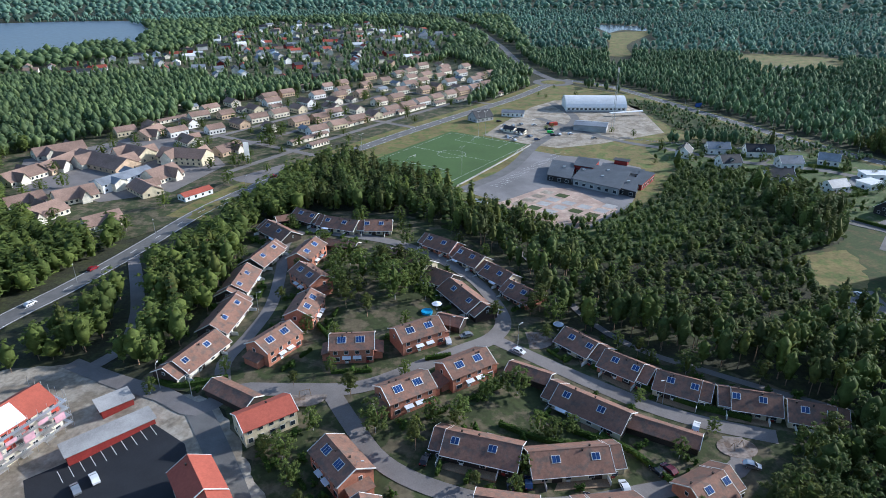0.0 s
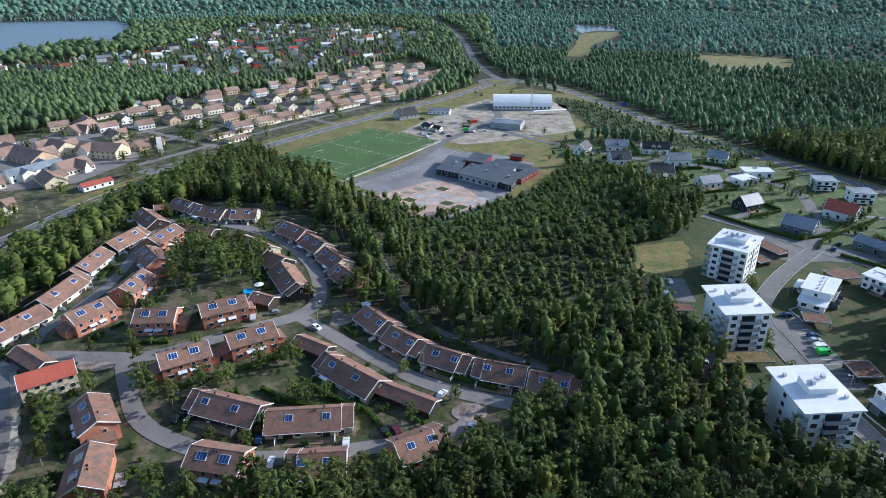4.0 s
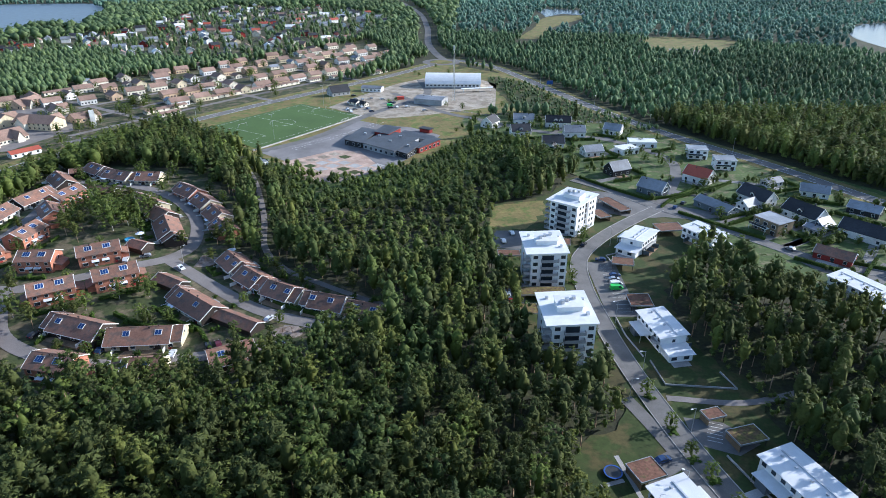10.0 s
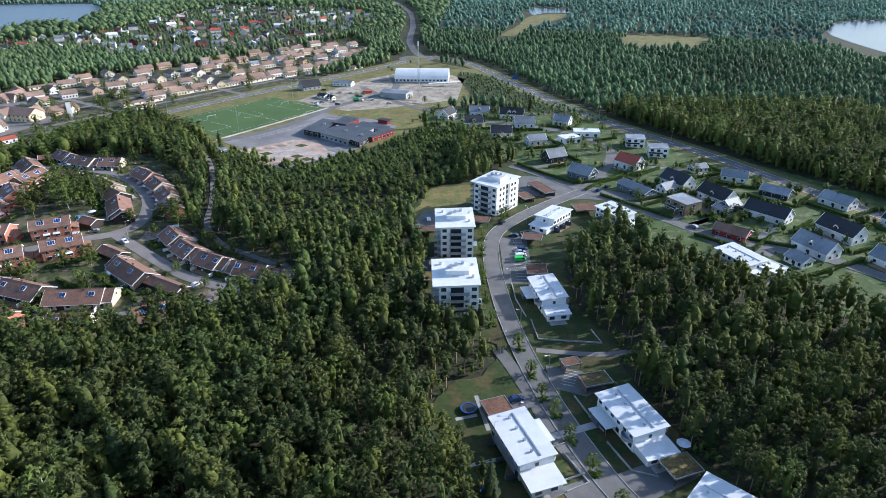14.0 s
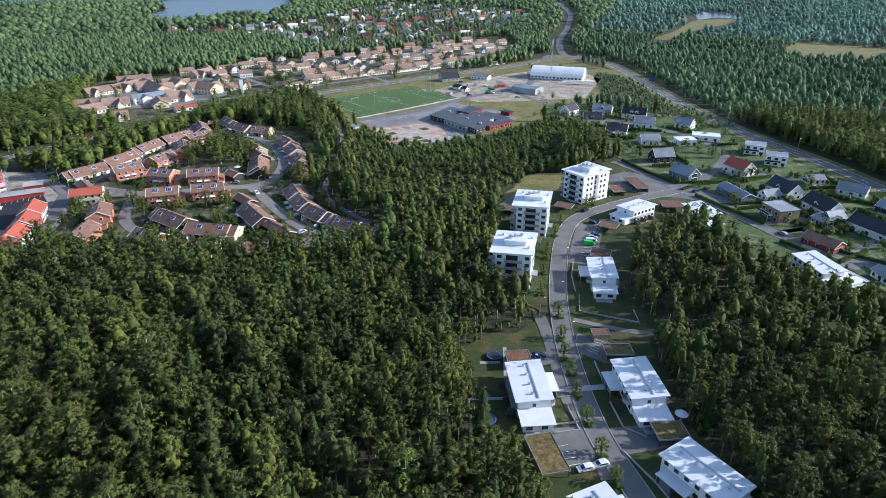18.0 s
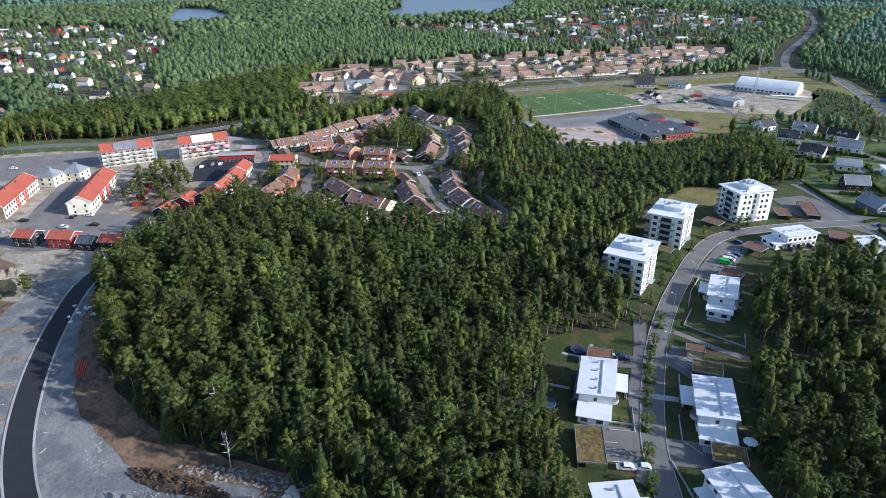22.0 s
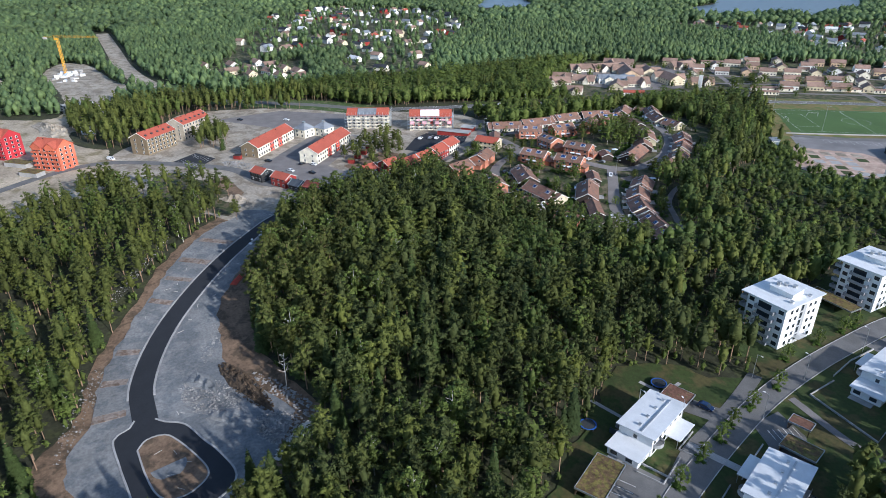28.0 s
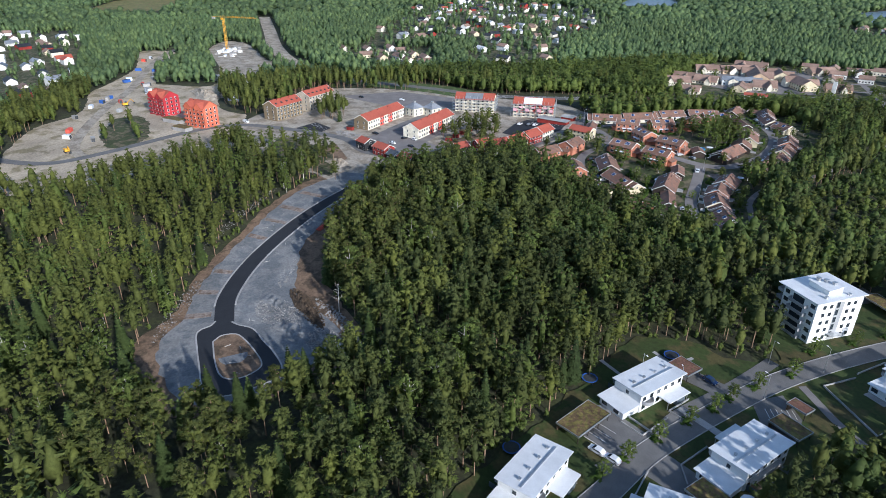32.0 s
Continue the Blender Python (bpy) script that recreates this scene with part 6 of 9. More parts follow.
def red_tower(x, y, turn, wall, label):
    """A tall red timber house with steep roofs and many balconies."""
    root = thing("red_block", x, y, turn, label, "apartment block", "tall red blocks")
    L, W, H = 17.0, 12.5, 13.0
    gable_walls(root, L, W, H, H + 4.0, wall)
    gable_roof(root, L, W, H, H + 4.0, REDTILE, vents=2)
    for u in (-L * 0.27, L * 0.27):
        d = part("cross_gable", Geo().loft([(-3.0, H - 1.0), (3.0, H - 1.0), (3.0, H + 0.8), (0, H + 3.4), (-3.0, H + 0.8)], -0.5, 6.0), wall, root, m=Matrix.Translation((u, -W / 2 - 0.6, 0)) @ pose(0, 0, 0, 0, 0, 90))
        part("gable_roof", Geo().loft([(-3.5, H + 0.4), (0, H + 3.45), (3.5, H + 0.4), (3.5, H + 0.65), (0, H + 3.7), (-3.5, H + 0.65)], -0.9, 6.2), REDTILE, d)
    for k in range(5):
        z = 0.8 + 2.6 * k
        for i in range(5):
            plain_window(root, -L / 2 + L * (i + 0.5) / 5, -W / 2 - 0.05, z, 1.2, 1.4)
        for v in (-3.6, 0, 3.6):
            plain_window(root, L / 2 + 0.05, v, z, 1.2, 1.4, 90)
        for u in (-L / 2 + 1.8, 0.0, L / 2 - 2.2):
            b = part("balcony", Geo().box(u - 1.5, u + 1.5, -W / 2 - 1.5, -W / 2, z - 0.9, z - 0.72), wall, root)
            part("balcony_rail", Geo().box(u - 1.5, u + 1.5, -W / 2 - 1.5, -W / 2 - 1.42, z - 0.72, z + 0.25), wall, b)
        b = part("balcony", Geo().box(L / 2, L / 2 + 1.4, -1.5, 1.5, z - 0.9, z - 0.72), wall, root)
        part("balcony_rail", Geo().box(L / 2 + 1.34, L / 2 + 1.4, -1.5, 1.5, z - 0.72, z + 0.25), wall, b)


red_tower(-193.0, -88.0, 50, mat("vermilion_boards", (0.62, 0.16, 0.09), 0.75, var=0.12, scale=2.0, wave=("X", 11.0, 0.2)), "vermilion five-storey timber block with balconies")
red_tower(-232.0, -117.0, 42, mat("crimson_boards", (0.42, 0.03, 0.04), 0.75, var=0.12, scale=2.0, wave=("X", 11.0, 0.2)), "crimson five-storey timber block with balconies")
for _x, _y, _t, _l in ((-205, -108, 48, 16), (-182, -100, 48, 12)):
    _s = thing("retaining_deck", _x, _y, _t, "low concrete garage deck with a planted roof", "garage")
    part("wall", Geo().box(-_l / 2, _l / 2, -3, 3, -0.5, 2.6), KERB, _s)
    part("roof", Geo().box(-_l / 2 - 0.2, _l / 2 + 0.2, -3.2, 3.2, 2.6, 2.85), SEDUM, _s)


def site_cabin(x, y, turn, L, label="white stacked site cabin with a flat roof"):
    root = thing("site_cabin", x, y, turn, label, "cabin", "site cabins")
    part("body", Geo().box(-L / 2, L / 2, -1.5, 1.5, -0.2, 5.0), TARP, root)
    part("roof", Geo().box(-L / 2 - 0.1, L / 2 + 0.1, -1.6, 1.6, 5.0, 5.15), KERB, root)
    for i in range(int(L // 3)):
        for z in (1.0, 3.4):
            plain_window(root, -L / 2 + 1.5 + 3 * i, -1.52, z, 1.2, 1.0)


for _x, _y, _t, _l in ((-346, -90, 55, 14), (-334, -74, 55, 16), (-322, -62, 55, 10), (-262, -72, 50, 9), (-300, -140, 30, 8)):
    site_cabin(_x, _y, _t, _l)


def tower_crane():
    root = thing("tower_crane", -521, -93, 60, "yellow tower crane with a long lattice jib", "crane")
    for s in ((-0.8, -0.8), (0.8, -0.8), (0.8, 0.8), (-0.8, 0.8)):
        part("mast_leg", Geo().tube((s[0], s[1], -0.2), (s[0], s[1], 42), 0.2, sides=4), CRANE, root)
    g = Geo()
    for i in range(14):
        s = 1 if i % 2 else -1
        g.tube((-0.8 * s, -0.8, i * 3), (0.8 * s, -0.8, i * 3 + 3), 0.12, sides=4).tube((-0.8, 0.8 * s, i * 3), (-0.8, -0.8 * s, i * 3 + 3), 0.12, sides=4)
    part("lattice", g, CRANE, root)
    part("jib", Geo().tube((-12, 0, 43), (38, 0, 43), 0.28, sides=4).tube((-4, 0, 44.4), (36, 0, 44.2), 0.18, sides=4), CRANE, root)
    g = Geo()
    for i in range(18):
        g.tube((-3 + i * 2.2, 0, 43), (-2 + i * 2.2, 0, 44.4), 0.1, sides=4)
    part("jib_lattice", g, CRANE, root)
    part("cab", Geo().box(-1.2, 1.2, -2.6, -0.9, 40, 42.4), CRANE, root)
    part("counterweight", Geo().box(-12.5, -9.5, -1, 1, 40.5, 43), KERB, root)
    part("base", Geo().box(-2.5, 2.5, -2.5, 2.5, -0.4, 0.6), KERB, root)

    root.scale = (1.1, 1.1, 0.82)


tower_crane()


def excavator(x, y, turn):
    root = thing("excavator", x, y, turn, "yellow tracked excavator with a folded arm", "excavator")
    for s in (-1, 1):
        part("track", Geo().box(-2, 2, s * 1.2 - 0.35, s * 1.2 + 0.35, 0, 0.9), TYRE, root)
    part("house", Geo().box(-2.2, 1.2, -1.3, 1.3, 0.9, 2.3), CRANE, root)
    part("cab", Geo().box(-0.2, 1.3, 0.1, 1.3, 2.3, 3.1), GLASS, root)
    part("boom", Geo().tube((1.2, 0, 1.9), (4.2, 0, 4.6), 0.3, 0.25, 4), CRANE, root)
    part("arm", Geo().tube((4.2, 0, 4.6), (6.4, 0, 2.0), 0.24, 0.18, 4), CRANE, root)
    part("bucket", Geo().box(5.9, 6.9, -0.6, 0.6, 0.9, 2.0), DARKSTEEL, root)

_rnd = random.Random(44)
for _x, _y in ((-338, -82), (-350, -76), (-324, -70)):
    site_cabin(_x, _y, 70, 15)
for _i in range(26):
    _x, _y = -505 + _rnd.uniform(-28, 34), -92 + _rnd.uniform(-12, 14)
    tagged(part("wrapped_pallet", Geo().box(-2.4, 2.4, -1.2, 1.2, -0.1, _rnd.uniform(1.0, 2.6)), _rnd.choice((TRIM, TARP, KERB, TRIM)), m=pose(_x, _y, ground_z(_x, _y), 0, 0, _rnd.uniform(0, 180))), "white-wrapped stack of building material", "building material", "stacks by the crane")


excavator(-146, -160, 30)
excavator(-262, -150, 120)
_crnd = random.Random(44)
for _i in range(26):
    _t = _crnd.random()
    _q = SITEROAD[int(_t * (len(SITEROAD) - 1) * 0.8)]
    _x, _y = _q[0] + _crnd.uniform(-6, 6), _q[1] + _crnd.choice((-1, 1)) * _crnd.uniform(6, 13)
    _m, _n = _crnd.choice(((TARP, "white"), (BLUE, "blue"), (BRIGHTRED, "red"), (KERB, "grey"), (GREYWALL, "grey")))
    _s = thing("site_container", _x, _y, _crnd.uniform(0, 180), _n + " steel container on the building site", "container", "site containers")
    _l = _crnd.uniform(1.6, 3.1)
    part("body", Geo().box(-_l, _l, -1.2, 1.2, 0.0, 2.4), _m, _s)
    part("door", Geo().box(_l, _l + 0.05, -1.05, 1.05, 0.1, 2.3), DARKSTEEL, _s)


# ---- school, arena and pitch ----
def school_wing(root, pts, H, wall, pitch=0.6, roof=None):
    part("wall", Geo().stack(pts, -0.5, H), wall, root)
    cx, cy = sum(p[0] for p in pts) / len(pts), sum(p[1] for p in pts) / len(pts)
    big = [(cx + (p[0] - cx) * 1.06, cy + (p[1] - cy) * 1.06) for p in pts]
    (a, b, c, d) = big
    part("roof", Geo().slab((*a, H + 0.25), (*b, H + 0.25), (*c, H + 0.25 + pitch), (*d, H + 0.25 + pitch), 0.25), roof or SLATE, root)
    for p, q in zip(pts, pts[1:] + pts[:1]):
        d = Vector((q[0] - p[0], q[1] - p[1]))
        n = int(d.length // 4)
        for i in range(n):
            m = Vector(p) + d * (i + 0.5) / n
            w = plain_window(root, 0, 0, 0, 2.0, 1.6)
            w.matrix_basis = pose(m.x + d.normalized().y * 0.04, m.y - d.normalized().x * 0.04, 0.9, 0, 0, math.degrees(math.atan2(d.y, d.x)))


_sch = thing("school", 42, 358, 0, "single-storey school with black roofs and red boarded walls", "school")
for _pts, _h, _w in (
    ([(-32, 3), (-20, -5), (-12, 22), (-24, 30)], 3.6, BLACKWOOD), ([(-19, -6), (2, -24), (16, 4), (-6, 20)], 4.0, GREYWALL),
    ([(-14, 16), (-4, 10), (3, 24), (-8, 31)], 5.2, REDWOOD), ([(2, -20), (10, -28), (18, -8), (12, -2)], 3.6, BLACKWOOD),
    ([(12, -14), (17, -16), (30, 2), (24, 8)], 3.4, REDWOOD), ([(2, 14), (22, 2), (26, 10), (6, 24)], 3.2, GREYWALL),
):
    school_wing(_sch, _pts, _h, _w)
for _u, _v in ((-10, 8), (-2, -4), (4, 6), (-20, 14), (10, -14)):
    part("roof_hood", Geo().box(_u - 0.8, _u + 0.8, _v - 0.8, _v + 0.8, 3.6, 5.2), STEEL, _sch)
_s = thing("bike_shed", -33, 317, -38, "small pale flat-roofed shed in the school yard", "shed")
part("wall", Geo().box(-4, 4, -2.2, 2.2, -0.3, 2.6), WHITE, _s)
part("roof", Geo().slab((-4.4, -2.6, 2.8), (4.4, -2.6, 2.8), (4.4, 2.6, 3.0), (-4.4, 2.6, 3.0), 0.2), GREYROOF, _s)
part("gate", Geo().box(0.4, 3.0, -2.26, -2.18, 0, 2.3), DARKSTEEL, _s)
_s = thing("bike_shed", 62, 392, -30, "dark open shelter with a flat roof", "shed")
part("wall", Geo().box(-4, 4, -2, 2, -0.3, 2.8), REDWOOD, _s)
part("roof", Geo().box(-5, 5, -3, 3, 2.8, 3.05), BLACKROOF, _s)

_ar = thing("sports_hall", 83.5, 556, -3, "long white sports hall with a vaulted metal roof", "sports hall")
_arc = [(-15 + 30 * i / 12, 4.0 + 7.0 * math.sin(math.pi * i / 12) ** 0.8) for i in range(13)]
part("wall", Geo().loft([(-14.5, -0.5), (14.5, -0.5)] + [(y * 0.96, z - 0.3) for y, z in _arc[::-1]], -25, 25), WHITE, _ar)
part("roof", Geo().loft([(y, z - 0.2) for y, z in _arc] + _arc[::-1], -25.5, 25.5), WHITEROOF, _ar)
part("plinth", Geo().box(-25.1, 25.1, -14.62, -14.5, -0.4, 1.4), GREYWALL, _ar)
for _i in range(14):
    plain_window(_ar, -23 + _i * 3.5, -14.55, 1.8, 2.0, 1.4)
_s = thing("warehouse", 64, 482, -20, "grey metal hall with a shallow roof", "hall")
gable_walls(_s, 24, 15, 4.4, 5.6, GREYWALL)
gable_roof(_s, 24, 15, 4.4, 5.6, GREYROOF, vents=2)
_s = thing("canopy_wall", 104, 528, 8, "white curved entrance canopy beside the hall", "canopy")
part("roof", Geo().slab((-14, -2, 2.8), (14, -2, 3.6), (15, 2, 3.6), (-14, 2, 2.8), 0.4), WHITE, _s)
for _u in (-12, 0, 12):
    part("column", Geo().tube((_u, 0, -0.3), (_u, 0, 2.8), 0.2), WHITE, _s)
side_house("clubhouse", -17, 514, 35, 17, 11, 3.4, 8.2, GREYWALL, BLACKROOF, "clubhouse with a steep black roof", "clubhouse", windows=4, storeys=1, detailed=False)
side_house("pavilion_hall", 11, 530, -12, 18, 9, 3.2, 4.6, WHITE, GREYROOF, "low white hall with a pale roof", "hall", windows=5, storeys=1, detailed=False)
side_house("kiosk", 2, 476, -35, 8, 6, 2.6, 4.2, PALE, BLACKROOF, "small pale kiosk with a dark roof", "kiosk", windows=2, storeys=1, detailed=False)
side_house("kiosk", 10, 470, -35, 6, 5, 2.6, 4.0, PALE, BLACKROOF, "small pale kiosk with a dark roof", "kiosk", windows=2, storeys=1, detailed=False)
_s = thing("container", 38, 495, 20, "red steel shipping container", "container")
part("body", Geo().box(-3, 3, -1.25, 1.25, 0, 2.6), BRIGHTRED, _s)
part("door", Geo().box(3.0, 3.06, -1.1, 1.1, 0.1, 2.5), REDWOOD, _s)


def radio_mast(x, y, H=44):
    root = thing("radio_mast", x, y, 20, "tall steel lattice radio mast", "mast")
    c = [(1.1 * math.cos(a), 1.1 * math.sin(a)) for a in (0.5, 2.6, 4.7)]
    for p in c:
        part("leg", Geo().tube((*p, -0.2), (p[0] * 0.35, p[1] * 0.35, H), 0.16, 0.08, 4), STEEL, root)
    g = Geo()
    for i in range(22):
        f0, f1 = 1 - 0.65 * i / 22, 1 - 0.65 * (i + 1) / 22
        for k in range(3):
            p, q = c[k], c[(k + 1) % 3]
            g.tube((p[0] * f0, p[1] * f0, i * 2), (q[0] * f1, q[1] * f1, i * 2 + 2), 0.06, sides=3)
    part("lattice", g, STEEL, root)
    for k in range(3):
        part("antenna", Geo().box(c[k][0] * 0.5 - 0.15, c[k][0] * 0.5 + 0.15, c[k][1] * 0.5 - 0.15, c[k][1] * 0.5 + 0.15, H - 3, H + 0.5), TRIM, root)


radio_mast(83, 490)


def light_pole(x, y, H, turn=0.0, heads=1, label="slender steel street lamp"):
    """A lamp post with an arm and a flat head."""
    root = thing("street_lamp" if H < 11 else "floodlight_pole", x, y, turn, label, "street lamp", "lamp posts")
    part("pole", Geo().tube((0, 0, -0.3), (0, 0, H), 0.1, 0.06), STEEL, root)
    for k in range(heads):
        s = 1 if k == 0 else -1
        part("arm", Geo().tube((0, 0, H - 0.1), (s * 1.2, 0, H + 0.1), 0.045, sides=4), STEEL, root)
        part("lamp_head", Geo().box(s * 1.4 - 0.35, s * 1.4 + 0.35, -0.16, 0.16, H + 0.02, H + 0.16), TRIM, root)
    return root


for _x, _y in ((-39, 373), (-101, 404), (-17, 469), (-22, 468), (14, 442)):
    light_pole(_x, _y, 17, 40, 2, "tall floodlight pole beside the football pitch")
for _x, _y, _t in ((-126, 160, 90), (-137, 165, 90), (-75.7, 126.7, 0), (131, 71, 160), (126.5, 104, 0), (134, 117, 180), (122, 64, 0), (140, 92, 200), (133, 146, 180), (146, 208, 120), (-52, 188, 0), (-30, 186, 40), (8, 158, 200), (-118, 205, 0), (-198, 238, 300), (-185, 284, 300), (-160, 348, 320), (-122, 410, 320), (165, 560, 70), (196, 470, 70), (222, 408, 60), (256, 345, 60), (-172, 190, 0)):
    light_pole(_x, _y, 8.5, _t)


def goal(x, y, turn):
    root = thing("football_goal", x, y, turn, "white football goal on the pitch", "goal", "football goals")
    part("frame", Geo().tube((-3.66, 0, 0), (-3.66, 0, 2.44), 0.09, sides=4).tube((3.66, 0, 0), (3.66, 0, 2.44), 0.09, sides=4).tube((-3.66, 0, 2.44), (3.66, 0, 2.44), 0.09, sides=4), TRIM, root)
    part("stay", Geo().tube((-3.66, 0, 2.44), (-3.66, 1.8, 0), 0.05, sides=4).tube((3.66, 0, 2.44), (3.66, 1.8, 0), 0.05, sides=4).tube((-3.66, 1.8, 0.03), (3.66, 1.8, 0.03), 0.05, sides=4), TRIM, root)


for _x, _y, _t in ((-69, 377, -215), (-16, 456, -35), (-69, 405, 55), (2, 420, 55), (-25, 452, 55)):
    goal(_x, _y, _t)
_f = setting("fence_pitch", strip(Geo(), smooth([(-46, 346), (-10, 402), (12, 438)], 5), 0.5, 0.8, 0, 0.8), KERB, "pale low wall along the pitch", "wall")


# ---- the village and the suburbs ----
VILLAGE_WEST = [(-282, 578), (-265, 596), (-247, 612), (-231, 574), (-197, 577), (-203, 495), (-194, 514), (-177, 483), (-181, 531), (-159, 501), (-168, 547), (-166, 573), (-180, 642), (-162, 608), (-142, 579), (-145, 513), (-137, 531), (-159, 649), (-120, 544), (-147, 668), (-122, 614), (-102, 575), (-290, 549), (-228, 608), (-223, 527), (-243, 522)]
VILLAGE_EAST = [(-122, 656), (-88, 594), (-123, 708), (-121, 739), (-109, 753), (-85, 627), (-105, 804), (-85, 762), (-78, 699), (-63, 630), (-51, 648), (-77, 842), (-62, 716), (-47, 707), (-58, 865), (-41, 767), (-37, 674), (-23, 729), (-16, 776), (-10, 686)]
_rnd = random.Random(8)
VILLAGE_FILL = []
for _i in range(-2, 24):
    for _j in range(14):
        _p = Vector((-225, 300)) + Vector((0.60, 0.80)) * 21 * _i + Vector((-0.80, 0.60)) * (16 * _j + 20)
        _ok = inside(VILLAGE, np.array([_p.x]), np.array([_p.y]))[0] and _p.y > 470 and near_line(WROAD, np.array([_p.x]), np.array([_p.y]))[0] > 42
        if _ok and all(math.hypot(_p.x - a, _p.y - b) > 20 for a, b in VILLAGE_WEST + VILLAGE_EAST + VILLAGE_FILL):
            VILLAGE_FILL.append((_p.x, _p.y))
for _x, _y in VILLAGE_WEST + VILLAGE_EAST + VILLAGE_FILL:
    side_house("village_house", _x, _y, _rnd.choice((46, 46, 46, 136)) + _rnd.uniform(-5, 5), _rnd.uniform(12, 15.5), 9.0, 4.0, 6.7, _rnd.choice((BRICKPALE, PALE, WHITEWOOD, PALE, CREAM)), VILLAGETILE, "pale brick two-storey terraced house with a brown roof", "house", "village houses", windows=5, detailed=False)
for _i, (_x, _y) in enumerate(((-262, 560), (-215, 548), (-210, 597), (-150, 480), (-190, 560), (-128, 590), (-104, 640), (-140, 625), (-70, 660), (-92, 672), (-60, 745), (-30, 650), (-98, 725), (-45, 800), (-70, 790), (-25, 700))):
    side_house("village_annex", _x, _y, 46 + 90 * (_i % 2), 10, 7, 2.7, 4.4, PALE, VILLAGETILE if _i % 3 else GREYROOF, "low pale annex with a shallow roof", "garage", "village annexes", windows=2, storeys=1, detailed=False)
for _x, _y, _l in ((-144, 455, 34), (-135, 440, 16), (-113, 506, 34), (-74, 549, 36), (-24, 598, 34), (8, 617, 22), (-262, 517, 26), (-92, 530, 18), (-50, 575, 14)):
    side_house("village_garages", _x, _y, 52, _l, 6, 2.5, 3.4, PALE, VILLAGETILE, "long low white garage row with a brown roof", "garage", "village garages", windows=6, storeys=1, detailed=False)
for _x, _y, _t, _l, _w, _e, _r, _m, _rm in (
    (-301.3, 422, 44, 30, 13, 3.6, 6.4, PALE, VILLAGETILE), (-259.5, 395.9, -31, 46, 16, 4.0, 7.4, BRICKPALE, VILLAGETILE), (-285.6, 394.2, 80, 34, 13, 3.6, 6.4, BRICKPALE, VILLAGETILE), (-232.5, 359.6, 58, 32, 11, 6.0, 6.6, WHITE, GREYROOF),
    (-247.2, 410.6, -30, 26, 12, 6.0, 8.4, CREAM, VILLAGETILE), (-212, 402.5, -13, 31, 13, 6.2, 8.6, CREAM, VILLAGETILE), (-260.3, 467.9, 79, 24, 12, 3.4, 6.4, BRICKPALE, VILLAGETILE), (-214.6, 368.9, 61, 19, 15, 3.6, 7.0, PALE, VILLAGETILE),
    (-247.1, 334.6, 43, 20, 13, 3.6, 6.4, PALE, VILLAGETILE), (-251.1, 306.8, 63, 24, 13, 3.6, 6.4, PALE, VILLAGETILE), (-294.6, 368.1, 67, 23, 13, 3.6, 6.4, PALE, VILLAGETILE),
):
    side_house("service_building", _x, _y, _t, _l, _w * 1.1, _e * 0.82, _r + 0.6, _m, _rm, "large pale building with a wide brown roof", "building", "service centre", windows=8, storeys=2 if _e > 5 else 1, detailed=False)
SERVICE = [(-301.3, 422), (-259.5, 395.9), (-285.6, 394.2), (-232.5, 359.6), (-247.2, 410.6), (-212, 402.5), (-260.3, 467.9), (-214.6, 368.9), (-247.1, 334.6), (-251.1, 306.8), (-294.6, 368.1)]
for _i in range(40):
    _p = Vector((-265, 385)) + Vector((_rnd.uniform(-75, 75), _rnd.uniform(-90, 90)))
    if inside(VILLAGE, np.array([_p.x]), np.array([_p.y]))[0] and near_line(WROAD, np.array([_p.x]), np.array([_p.y]))[0] > 24 and all(math.hypot(_p.x - a, _p.y - b) > 23 for a, b in SERVICE):
        SERVICE.append((_p.x, _p.y))
        side_house("service_building", _p.x, _p.y, _rnd.choice((46, 60, 136)), _rnd.uniform(14, 20), 11.5, 3.0, 6.4, _rnd.choice((PALE, BRICKPALE, CREAM)), VILLAGETILE, "pale low building with a wide brown roof", "building", "service centre", windows=5, storeys=1, detailed=False)
side_house("kiosk", -184.5, 337.7, 53, 17, 7, 2.9, 4.2, WHITE, REDTILE, "low kiosk with a dull red roof", "kiosk", windows=4, storeys=1, detailed=False)
_s = thing("sign_pylon", -172.8, 400.8, 30, "tall white sign pylon by the road", "sign")
part("board", Geo().box(-1.6, 1.6, -0.4, 0.4, 2.0, 13), TRIM, _s)
part("foot", Geo().box(-0.9, 0.9, -0.3, 0.3, -0.3, 2.0), STEEL, _s)
_s = thing("road_sign", 172, 549, 15, "blue motorway sign on two posts", "sign")
part("board", Geo().box(-3, 3, -0.08, 0.08, 2.4, 5.6), BLUE, _s)
for _u in (-2, 2):
    part("post", Geo().tube((_u, 0.15, -0.3), (_u, 0.15, 5.4), 0.1, sides=4), STEEL, _s)


